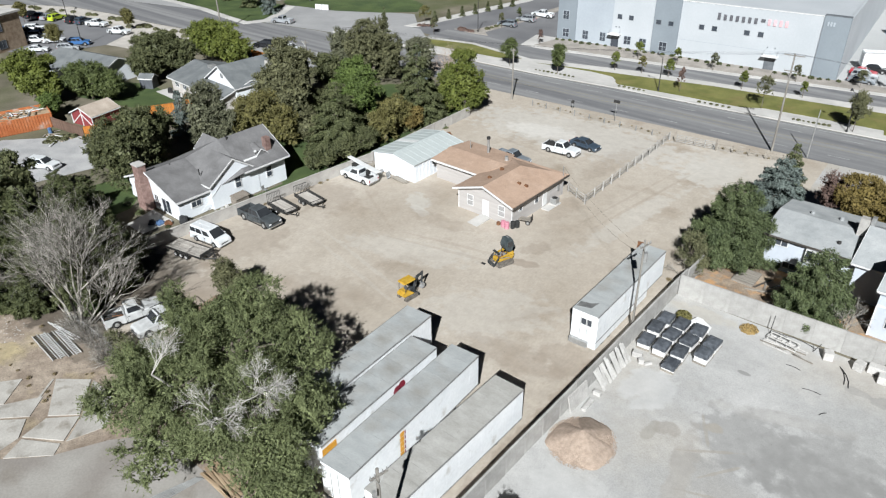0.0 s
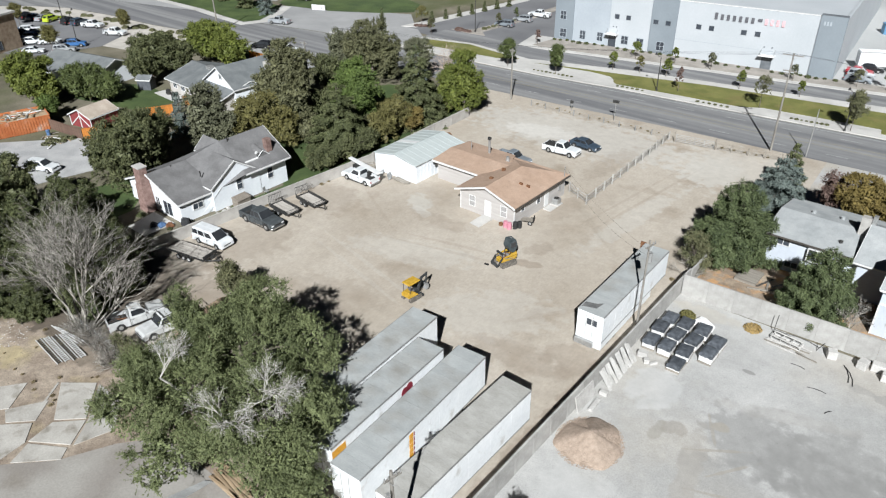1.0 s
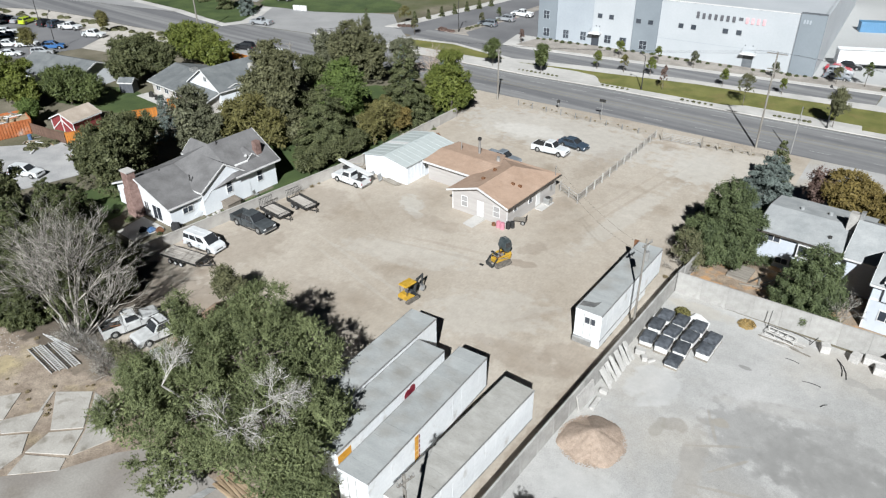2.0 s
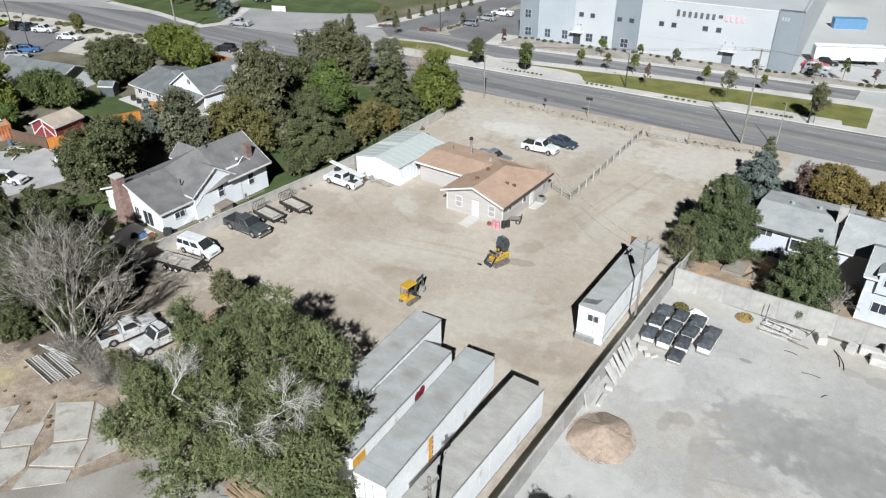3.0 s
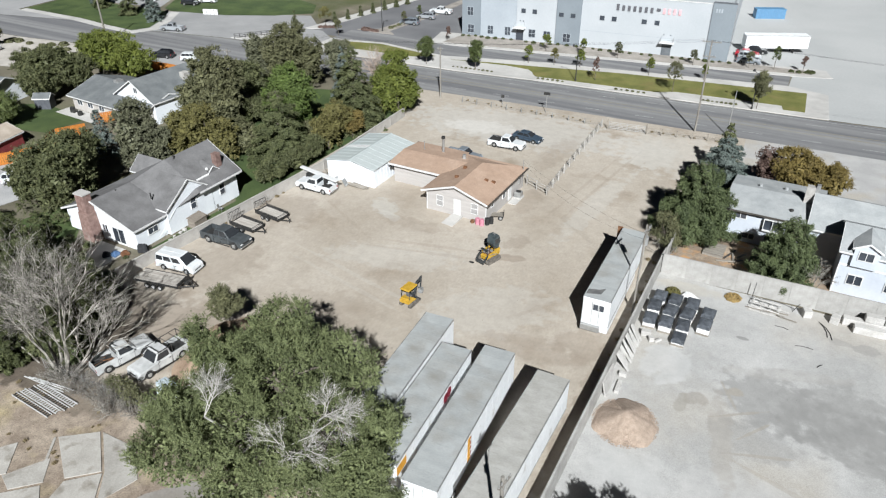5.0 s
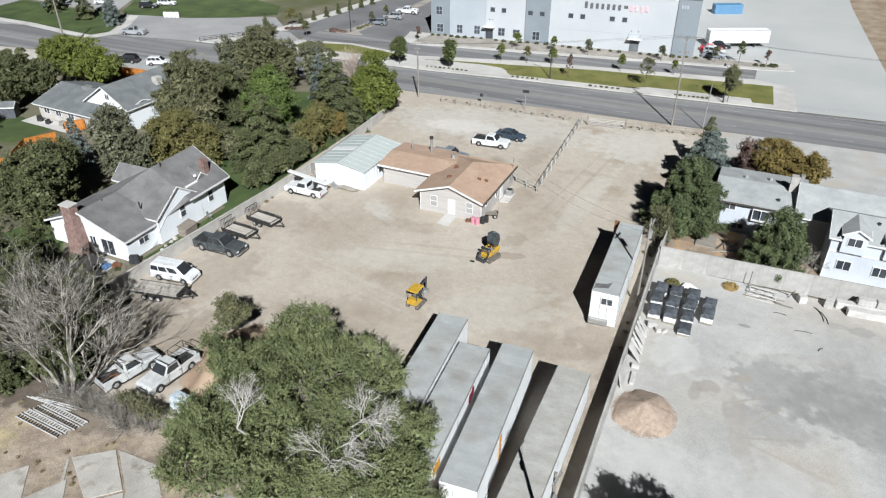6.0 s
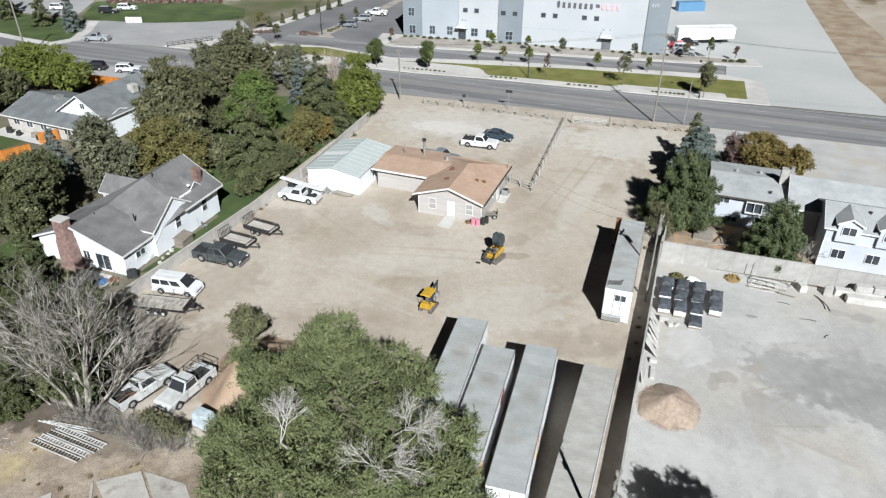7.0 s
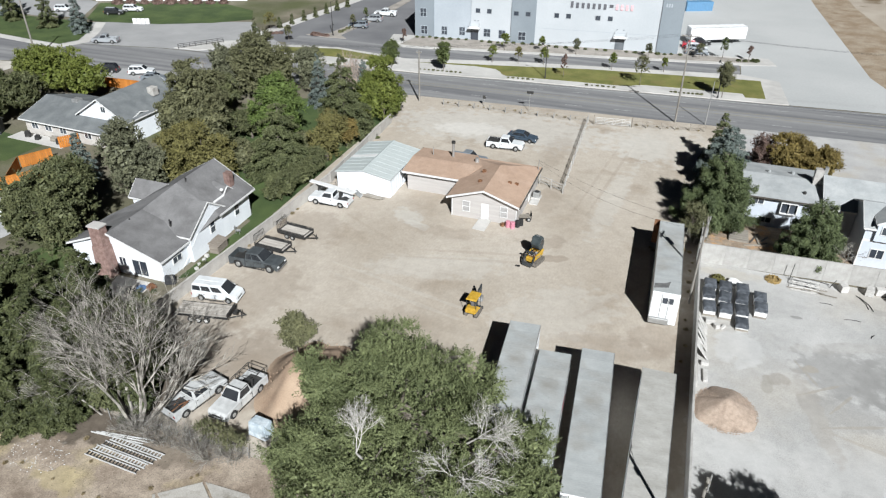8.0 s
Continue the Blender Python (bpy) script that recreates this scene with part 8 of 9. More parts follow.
for x, y, L_, rz in ((15.9, 32.4, 2.6, -62), (15.6, 32.6, 2.4, -66), (11.2, 35.1, 3.0, -3), (9.4, 35.0, 1.6, -5), (14.2, 28.8, 1.5, 8), (15.7, 26.6, 0.7, 60), (12.0, 31.0, 1.2, 0)):
    ob = tagged(part("steel_bar", pipe(bm_new(), [(-L_ / 2, 0, 0.08), (-L_ / 6, 0.06 * L_, 0.08), (L_ / 6, 0.05 * L_, 0.08), (L_ / 2, -0.04 * L_, 0.08)], 0.04), STEEL_DARK), "dark bent steel bar lying on the concrete", "scrap", "loose steel bars")
    ob.matrix_basis = pose(x, y, 0, 0, 0, rz)


def heap(name, x, y, rx, ry, h, mat, label, seed, rough=0.1, stones=0, smat=None, category="heap", cone=False):
    """A mound: a skirted grid with an uneven surface, and loose stones on it."""
    rng = np.random.default_rng(seed)
    t = thing(name, pose(x, y, 0.01), label, category)
    bm = bm_new()
    n, m = 40, 12
    rings = []
    for j in range(m + 1):
        f = j / m
        ring = []
        for i in range(n):
            a = i * math.tau / n
            wob = 1 + 0.08 * math.sin(3 * a + seed) + 0.05 * math.sin(7 * a)
            px, py = rx * f * wob * math.cos(a), ry * f * wob * math.sin(a)
            z = (h * (1.06 - math.sqrt(f * f + 0.004)) if cone else h * (math.cos(f * math.pi) * 0.5 + 0.5) ** 0.9) + rough * noise.noise((px * 0.9, py * 0.9, seed)) * (1 - f)
            ring.append(bm.verts.new((px, py, max(z, 0.0) if j < m else -0.03)))
        rings.append(ring)
    for j in range(m):
        for i in range(n):
            k_ = (i + 1) % n
            if j == 0:
                continue
            bm.faces.new((rings[j][i], rings[j + 1][i], rings[j + 1][k_], rings[j][k_]))
    bm.faces.new(rings[1])
    for v_ in rings[0]:
        bm.verts.remove(v_)
    part("mound", bm, mat, t, smooth=True)
    if stones:
        q = []
        for _ in range(stones):
            f, a = math.sqrt(rng.uniform(0, 1.1)), rng.uniform(0, math.tau)
            q.append((rx * f * math.cos(a), ry * f * math.sin(a), h * max(0.0, 1 - f) if cone else h * (math.cos(min(f, 1) * math.pi) * 0.5 + 0.5) ** 0.9))
        q = np.array(q)
        vv, ff = [], []
        base = np.array([(-1, -1, -1), (1, -1, -1), (1, 1, -1), (-1, 1, -1), (-0.7, -0.6, 1), (0.6, -0.7, 0.9), (0.7, 0.6, 1), (-0.6, 0.7, 0.8)])
        fc = np.array([(4, 5, 6, 7), (0, 1, 5, 4), (1, 2, 6, 5), (2, 3, 7, 6), (3, 0, 4, 7)])
        for i, p in enumerate(q):
            s_ = rng.uniform(0.025, 0.055)
            a = rng.uniform(0, 6.28)
            R_ = np.array(((math.cos(a), -math.sin(a), 0), (math.sin(a), math.cos(a), 0), (0, 0, 0.8)))
            vv.append(base @ R_.T * s_ + p)
            ff.append(fc + 8 * i)
        tagged(np_mesh("gravel", np.concatenate(vv), np.concatenate(ff), smat or mat, t), kind="stuff")
    return t


PEA = surf("pinkish_gravel", (0.290, 0.225, 0.176), (0.370, 0.295, 0.236), 3, 1, 0.6, 8, grain=0.2)
heap("gravel_heap", 2.35, 11.45, 2.55, 2.75, 1.25, PEA, "conical heap of pinkish gravel on the concrete", 3, 0.05, 4000, PEA, cone=True)
MOUND = surf("orange_fill_dirt", (0.275, 0.197, 0.138), (0.343, 0.258, 0.185), 0.5, 1, 0.5, 20, grain=0.12)
heap("dirt_heap", -32.8, 2.4, 3.8, 6.2, 2.9, MOUND, "long heap of orange fill dirt", 6, 0.25, 300, MOUND)

# ---- clutter round the house ----
PINK = surf("pink_plastic", (0.42, 0.17, 0.22), (0.52, 0.24, 0.29), 2, 0.5, 0.05, 6)
for x, y, h, r, m_, lab in ((-23.0, 35.3, 0.8, 0.3, PINK, "pink plastic drum by the house corner"), (-22.4, 35.2, 0.85, 0.3, PINK, "pink plastic drum by the house corner"), (-21.9, 35.7, 0.9, 0.28, BLACK, "black drum beside the pink drums"), (-21.6, 36.2, 0.85, 0.28, BLACK, "black drum beside the pink drums"), (-23.7, 35.3, 0.4, 0.25, RUST, "rusty bucket by the house")):
    d = thing("drum", pose(x, y, 0.02), lab, "drum", "drums by the house")
    part("barrel", bevel(tube(bm_new(), (0, 0, 0), (0, 0, h), r, r * 0.96, 14), 0.03), m_, d)
    for z in (0.33, 0.66):
        part("hoop", tube(bm_new(), (0, 0, h * z), (0, 0, h * z + 0.04), r + 0.012, seg=14), m_, d)
CT = thing("hand_trailer", pose(-21.2, 37.9, 0, 0, 0, 20), "small rusty two-wheeled cart by the house", "cart")
part("bed", box(bm_new(), -1.1, 0.4, -0.45, 0.45, 0.5, 0.58), WOOD_GREY, CT)
part("tailboard", box(bm_new(), 0.4, 0.46, -0.45, 0.45, 0.4, 1.05), STEEL_DARK, CT)
for sg in (-1, 1):
    wheel(CT, 0.1, sg * 0.55, 0.3, 0.12, sg)
part("drawbar", tube(bm_new(), (-1.1, 0, 0.5), (-2.0, 0, 0.3), 0.04), RUST, CT)
AC = thing("air_conditioner", pose(-21.5, 44.2, 0.02), "grey outdoor air conditioner on a pad", "air conditioner")
part("casing", bevel(box(bm_new(), -0.45, 0.45, -0.45, 0.45, 0.12, 0.85), 0.05), STEEL, AC)
part("fan_grille", tube(bm_new(), (0, 0, 0.85), (0, 0, 0.88), 0.36, seg=16), STEEL_DARK, AC)
part("pad", box(bm_new(), -0.6, 0.6, -0.6, 0.6, 0, 0.118), CONCRETE, AC)
tagged(part("paving_pad", bevel(hexa(bm_new(), [(-22.0, 41.9, 0.02), (-20.9, 41.9, 0.02), (-20.9, 43.4, 0.02), (-22.0, 43.4, 0.02)], [(-22.0, 41.9, 0.16), (-20.9, 41.9, 0.12), (-20.9, 43.4, 0.12), (-22.0, 43.4, 0.16)]), 0.02), CONCRETE), "concrete pad at the side door", "pad")
for i, (x, y, L_, rz, z) in enumerate(((-45.3, 36.9, 1.6, -50, 0.2), (-43.6, 36.6, 1.9, -40, 0.25), (-41.4, 36.9, 2.8, -8, 0.1), (-41.6, 36.5, 2.6, -4, 0.18))):
    ob = tagged(part("roofing_panel", bevel(box(bm_new(), -L_ / 2, L_ / 2, -0.3, 0.3, 0, 0.12), 0.03), STEEL if i < 2 else WOOD_GREY), "grey sheet leaning by the metal shed" if i < 2 else "weathered boards stacked by the shed", "panel", "panels by the shed")
    ob.matrix_basis = pose(x, y, z, 0 if i > 1 else 38, 0, rz)
for x, y, m_, lab in ((-45.4, 51.2, RUST, "rusty brown skip behind the shed"),):
    sk = thing("scrap_skip", pose(x, y, 0, 0, 0, -35), lab, "skip")
    part("tub", bevel(hexa(bm_new(), [(-1.0, -0.6, 0.1), (1.0, -0.6, 0.1), (1.0, 0.6, 0.1), (-1.0, 0.6, 0.1)], [(-1.3, -0.8, 1.1), (1.3, -0.8, 1.1), (1.3, 0.8, 1.1), (-1.3, 0.8, 1.1)]), 0.04), m_, sk)
    part("foot", box(bm_new(), -0.7, 0.7, -0.4, 0.4, 0, 0.098), STEEL_DARK, sk)
rail_fence("fence_shed", (-49.0, 36.2), (-47.2, 37.2), 1, WOOD_GREY, "dark timber rail fence beside the shed", (0.35, 0.7, 1.05), 1.2, 0.05)

# ---- south-west corner: slabs, frames, timber ----
PAD = surf("weathered_slab", (0.31, 0.293, 0.265), (0.395, 0.377, 0.345), 0.55, 0.95, 0.2, 18, rnd=0.1, grain=0.12, third=((0.21, 0.19, 0.16), 0.7, 0.55, 0.7))
PADS = tagged(new("slab_pavement"), "cracked and shifted pale concrete slabs", "pavement", kind="structure")
for i, q in enumerate([[(-37.0, -11.9), (-34.5, -9.9), (-31.0, -12.6), (-32.9, -14.4)], [(-34.3, -9.8), (-30.6, -9.7), (-28.0, -11.8), (-28.9, -14.7), (-30.8, -12.5)], [(-32.7, -14.6), (-30.8, -12.7), (-29.1, -14.8), (-32.1, -16.8)], [(-31.9, -16.9), (-29.0, -15.1), (-28.2, -16.0), (-30.9, -18.7)], [(-35.7, -17.1), (-34.0, -15.4), (-35.6, -13.6), (-37.3, -16.5)], [(-41.3, -16.4), (-39.3, -13.8), (-37.2, -16.2), (-38.5, -17.8)], [(-36.1, -17.8), (-33.9, -15.7), (-32.2, -17.0), (-31.8, -19.4)], [(-35.7, -14.1), (-35.5, -14.0), (-37.1, -12.0), (-37.3, -12.1)]]):
    dz = random.Random(i).uniform(0.0, 0.06)
    part("slab", bevel(prism(bm_new(), q, -0.1, 0.05 + dz * 0.5), 0.02), PAD, PADS)
sheet("concrete_apron", [(-33.0, -21.2), (-31.0, -18.9), (-28.4, -16.3), (-26.4, -12.4), (-24, -9.6), (-10, -9), (-0.4, -9), (-0.4, -58), (-45, -58), (-38, -24)], 0.03, surf("stained_apron", (0.22, 0.20, 0.18), (0.30, 0.285, 0.26), 0.2, 0.95, 0.15, 30, grain=0.08, third=((0.21, 0.19, 0.165), 0.3, 0.55, 0.7)), "stained grey concrete apron", "pavement")
GALV = surf("bright_galvanised", (0.48, 0.48, 0.47), (0.60, 0.60, 0.59), 2, 0.5, 0.05, 10, metal=0.2)
RK = thing("steel_frame_stack", pose(-41.9, -9.7, 0, 0, 0, -3), "stacked galvanised lattice frames on the ground", "scrap")
for j in range(4):
    y = -0.95 + j * 0.62
    z = 0.05 + 0.05 * (j % 2)
    fr = part("lattice_frame", box(bm_new(), -2.8 + 0.25 * j, 2.3 + 0.25 * j, y - 0.24, y - 0.18, z, z + 0.1), GALV, RK)
    part("side_rail", box(bm_new(), -2.8 + 0.25 * j, 2.3 + 0.25 * j, y + 0.18, y + 0.24, z, z + 0.1), GALV, fr)
    for i in range(16):
        x = -2.7 + 0.25 * j + i * 0.32
        part("rung", box(bm_new(), x, x + 0.09, y - 0.18, y + 0.18, z + 0.02, z + 0.08), GALV if j % 2 else STEEL_DARK, fr)
for j in range(3):
    ob = tagged(part("steel_pole", tube(bm_new(), (-2.4, 0, 0.08), (2.4, 0, 0.08), 0.06), GALV), "galvanised pole lying beside the frames", "pole", "loose poles")
    ob.matrix_basis = pose(-43.6 + 0.4 * j, -8.5 + 0.22 * j, 0, 0, 0, 4 + 2 * j)
rs = random.Random(31)
for i in range(18):
    L_ = rs.uniform(3.0, 4.4)
    ob = tagged(part("timber_plank", box(bm_new(), -L_ / 2, L_ / 2, -0.1, 0.1, 0, 0.06), WOOD_TAN), "tan timber plank in a loose stack", "timber", "stack of planks")
    ob.matrix_basis = pose(-15.9 + rs.uniform(-0.2, 0.2), -9.6 + (i % 6) * 0.26 + rs.uniform(-0.05, 0.05), 0.04 + 0.07 * (i // 6), 0, 0, -3 + rs.uniform(-6, 6))
for i in range(6):
    ob = tagged(part("pale_pipe", tube(bm_new(), (-1.8, 0, 0.08), (1.8, 0, 0.08), 0.05, seg=8), STEEL), "pale grey pipe on the apron", "pipe", "bundle of pipes")
    ob.matrix_basis = pose(-18.2 + 0.14 * i, -11.8 + 0.05 * i, 0.02, 0, 0, 74 + 1.5 * i)
TARP = surf("faded_blue_tarp", (0.36, 0.42, 0.46), (0.50, 0.55, 0.58), 1.6, 0.6, 0.3, 7, contrast=(0.42, 0.58))
DRM = thing("covered_crate", pose(-32.9, -4.2, 0.0, 0, 0, -8), "crate under a faded pale blue tarpaulin", "crate")
part("cover", bevel(hexa(bm_new(), [(-0.9, -0.6, 0.1), (0.9, -0.6, 0.1), (0.95, 0.6, 0.1), (-0.95, 0.6, 0.1)], [(-0.8, -0.5, 1.5), (0.8, -0.5, 1.6), (0.8, 0.5, 1.55), (-0.8, 0.5, 1.45)]), 0.07, 2), TARP, DRM)
part("crate_base", box(bm_new(), -0.85, 0.85, -0.55, 0.55, 0, 0.098), WOOD_GREY, DRM)

# ---- gardens and lots west ----
sheet("garden_lawn", [(-74, 4), (-66, 3), (-62.4, 5.6), (-62.6, 9), (-66.5, 13), (-72, 14)], 0.012, LAWN_GREEN, "green garden lawn beside the cottage", "lawn")
sheet("garden_lawn_north", [(-53.4, 26), (-50.4, 24), (-49.4, 38), (-50.0, 60), (-55, 72), (-72, 66), (-80, 50), (-70, 36), (-62, 30)], 0.01, LAWN_GREEN, "shaded green lawn under the belt of trees", "lawn")
sheet("cottage_lawn", [(-53.6, 12), (-51.6, 14), (-50.4, 24), (-53.2, 26)], 0.012, LAWN_GREEN, "narrow green lawn beside the boundary wall", "lawn")
sheet("ranch_lawn", [(-112, 25), (-96, 29), (-95.4, 36), (-108, 37.5), (-116, 33)], 0.01, LAWN_GREEN, "mown green back lawn of the ranch house", "lawn")
sheet("lane", [(-112, -20), (-84, -12), (-78, 14), (-88, 30), (-92, 16.5), (-100, 8)], 0.01, surf("gravel_lane", (0.28, 0.28, 0.28), (0.38, 0.375, 0.37), 0.3, 1, 0.3, 20), "grey gravel lane and storage yard", "road")
sheet("patio_slab", [(-59, 6.5), (-55.2, 6.5), (-55.2, 10.6), (-60.0, 10.6)], 0.02, CONCRETE, "small concrete patio behind the cottage", "pavement")
ORANGE = surf("orange_stained_boards", (0.344, 0.123, 0.021), (0.459, 0.180, 0.037), 0.8, 0.85, 0.1, 8, rnd=0.15)
BROWNB = surf("brown_boards", (0.098, 0.061, 0.045), (0.156, 0.102, 0.078), 0.8, 0.85, 0.1, 8, rnd=0.15)


def board_fence(name, a, b, h, mat, label):
    a, b = Vector((*a, 0)), Vector((*b, 0))
    f = tagged(new(name), label, "fence", kind="structure")
    d = b - a
    f.matrix_basis = pose(a.x, a.y, 0, 0, 0, math.degrees(math.atan2(d.y, d.x)))
    n = int(d.length / 0.3)
    me = None
    for i in range(n):
        if me is None:
            o = part("board", box(bm_new(), 0.004, 0.292, -0.015, 0.015, 0.03, h), mat, f)
            me = o.data
        else:
            o = new("board", me)
            o.parent, o.location = f, (i * d.length / n, 0, 0)
    for z in (0.4, h - 0.35):
        part("rail", box(bm_new(), 0, d.length, 0.016, 0.06, z, z + 0.09), mat, f)


board_fence("fence_orange", (-88.2, 22.4), (-85.2, 27.2), 1.8, ORANGE, "bright orange stained board fence")
board_fence("fence_orange_north", (-92.0, 35.2), (-90.4, 37.6), 1.8, ORANGE, "bright orange stained board fence")
board_fence("fence_orange_mid", (-91.8, 28.0), (-89.8, 31.8), 1.8, ORANGE, "bright orange stained board fence")
board_fence("fence_orange_back", (-88.3, 22.6), (-91.9, 27.9), 1.8, ORANGE, "bright orange stained board fence")
board_fence("fence_orange_street", (-107.0, 60.2), (-93.0, 60.8), 1.8, ORANGE, "orange stained board fence along the street")
board_fence("fence_brown", (-100.3, 15.4), (-91.0, 16.6), 1.8, BROWNB, "weathered brown board fence")
board_fence("fence_orange_lane", (-91.0, 16.7), (-88.4, 22.0), 1.8, ORANGE, "bright orange stained board fence by the lane")
CONT_O = surf("rusty_orange_steel", (0.328, 0.098, 0.033), (0.426, 0.164, 0.066), 0.5, 0.7, 0.1, 8, third=((0.410, 0.312, 0.262), 0.6, 0.55, 0.75))
CO = thing("open_container", pose(-100.8, 11.4, 0, 0, 0, 76), "rusty orange ribbed container filled with scrap", "container")
for x0, x1, y0, y1 in ((-4.6, 4.6, -0.08, 0), (-4.6, 4.6, 5.4, 5.48), (-4.6, -4.52, 0, 5.4), (4.52, 4.6, 0, 5.4)):
    part("side", box(bm_new(), x0, x1, y0, y1, 0, 2.4), CONT_O, CO)
for i in range(22):
    part("rib", box(bm_new(), -4.5 + i * 0.42, -4.3 + i * 0.42, -0.17, -0.08, 0.1, 2.35), CONT_O, CO)
rs = random.Random(3)
for i in range(26):
    L_, a = rs.uniform(0.8, 2.6), rs.uniform(0, 3.1)
    x, y, z = rs.uniform(-3.4, 3.4), rs.uniform(1.1, 4.4), rs.uniform(2.05, 2.4)
    ob = tagged(part("junk_board", box(bm_new(), -L_ / 2, L_ / 2, -0.12, 0.12, 0, 0.08), (TRIM, CONT_O, WOOD_TAN, STEEL)[i % 4]), "scrap board heaped in the container", "scrap", "scrap in the container")
    ob.matrix_basis = CO.matrix_basis @ pose(x, y, z, rs.uniform(-8, 8), rs.uniform(-8, 8), math.degrees(a))
part("fill", box(bm_new(), -4.5, 4.5, 0.02, 5.38, 0, 2.05), WOOD_TAN, CO)

sheet("street_driveway", [(-118, 63.5), (-92, 62), (-90, 72.2), (-104, 71.4), (-118, 68.6)], 0.03, CONC_ROAD, "pale concrete driveway by the orange fence", "pavement")
sheet("far_car_park", [(-215, 30), (-205, 46), (-186, 48.8), (-166, 53.2), (-148, 55.6), (-142, 46), (-146, 33), (-160, 27), (-200, 15)], 0.02, ASPHALT_DARK, "dark asphalt car park of the office", "road")
sheet("planted_verge", [(-206, 46), (-186, 48.6), (-166, 53.0), (-148, 55.4), (-142, 46), (-133, 48), (-130, 66.4), (-140, 65.1), (-152, 63.3), (-170.6, 62.1), (-188, 59.4), (-198.5, 54.3), (-205, 49.3)], 0.05, surf("sandy_gravel", (0.36, 0.335, 0.30), (0.46, 0.43, 0.39), 0.3, 1.0, 0.4, 20, grain=0.12), "sandy gravel verge with low shrubs", "ground")
sheet("office_lawn", [(-142, 97.4), (-126.2, 100.6), (-115, 106.2), (-108, 112.5), (-113, 120.5), (-126, 125.2), (-155, 113.5), (-146, 99)], 0.05, LAWN_GREEN, "striped green lawn before the office", "lawn")
sheet("corner_sidewalk", [(-178, 79.6), (-156.7, 79.2), (-144, 77.6), (-133, 76.8), (-130.2, 82.5), (-134, 90), (-139, 97.6), (-141.4, 97), (-136.6, 89.6), (-133.2, 82.8), (-135, 79.0), (-144, 79.8), (-156.5, 81.4), (-178, 81.8)], 0.055, CONCRETE, "pale concrete sidewalk round the corner lawn", "pavement")
sheet("corner_lawn", [(-178, 81.9), (-156.4, 81.5), (-144, 79.9), (-135.2, 79.2), (-133.5, 82.9), (-136.8, 89.6), (-142, 96.6), (-160, 96), (-180, 98)], 0.05, LAWN_GREEN, "green corner lawn with spruces", "lawn")
sheet("office_drive", [(-180, 99), (-160, 97), (-148, 99.5), (-156, 114), (-180, 122)], 0.04, CONC_ROAD, "pale concrete office drive", "road")
WS = thing("monument_sign", pose(-130.0, 99.4, 0.05, 0, 0, 20), "row of white letterboxes on the lawn", "sign")
for i in range(4):
    part("panel", bevel(box(bm_new(), -2.0 + i, -1.1 + i, -0.2, 0.2, 0, 1.3), 0.04), TRIM, WS)
GR = tagged(new("guard_rail"), "dark steel railing at the junction corner", "railing", kind="structure")
for i in range(9):
    x, y = -108.6 + i * 0.75, 84.9 + i * 0.95
    part("post", tube(bm_new(), (x, y, 0), (x, y, 1.1), 0.05), STEEL_DARK, GR)
for z in (0.4, 0.75, 1.1):
    part("rail", tube(bm_new(), (-108.6, 84.9, z), (-102.6, 92.5, z), 0.045), STEEL_DARK, GR)
sheet("junction_island", [(-110, 85.2), (-104, 85.6), (-98, 90), (-100, 95), (-104.5, 93)], 0.16, CONCRETE, "pale concrete corner island", "pavement", 0.2)
sheet("park_island", [(-89, 104.8), (-84, 104.2), (-79, 104.8), (-81.5, 107), (-79.4, 126), (-79.6, 150), (-81.6, 150), (-82.4, 126), (-84.5, 107.4)], 0.17, GRAVEL, "gravel planting island in the car park", "ground", 0.2)
sheet("street_bed", [(-100.5, 99.8), (-97.0, 101), (-92.0, 142), (-94.6, 142), (-99.5, 106)], 0.16, CONCRETE, "pale pavement beside the access road", "pavement", 0.2)

# junk and dry weeds before the container
rj = random.Random(31)
for i in range(16):
    L_, x, y = rj.uniform(0.8, 2.6), -94.6 + rj.uniform(-2.6, 2.6), 13.6 + rj.uniform(-1.6, 1.6)
    ob = tagged(part("junk_board", bevel(box(bm_new(), -L_ / 2, L_ / 2, -0.1, 0.1, 0, 0.07), 0.01), (WOOD_TAN, WOOD_GREY, TRIM)[i % 3]), "loose weathered board in the junk heap", "timber", "boards in the junk heap")
    ob.matrix_basis = pose(x, y, 0.02 + 0.072 * (i % 3), 0, 0, rj.uniform(0, 180))
tagged(part("drum", bevel(tube(bm_new(), (-97.2, 14.0, 0.01), (-97.2, 14.0, 0.9), 0.3, 0.3, 14), 0.02), BLUE_TARP), "blue plastic drum by the junk heap", "drum")

# ---- planted shrubs and young trees ----
def bush_mesh(seed, n, size, mat, spread, flat=0.7):
    rng = np.random.default_rng(seed)
    d = rng.normal(0, 1, (n, 3))
    d /= np.linalg.norm(d, axis=1)[:, None]
    p = d * (0.5 + 0.5 * rng.random(n) ** 0.5)[:, None] * spread
    p[:, 2] = np.abs(p[:, 2]) * flat + 0.04
    v, f = leaf_quads(rng, p, d, size, 0.5)
    ob = np_mesh("shrub", v, f, mat)
    me = ob.data
    bpy.data.objects.remove(ob)
    return me


def scatter(me, spots, label, group, z=0.19, smin=0.7, smax=1.2, name="shrub"):
    rg = random.Random(label)
    for x, y in spots:
        o = tagged(new(name, me), label, "shrub", group)
        o.matrix_basis = pose(x, y, z, 0, 0, rg.uniform(0, 360)) @ Matrix.Scale(rg.uniform(smin, smax), 4)


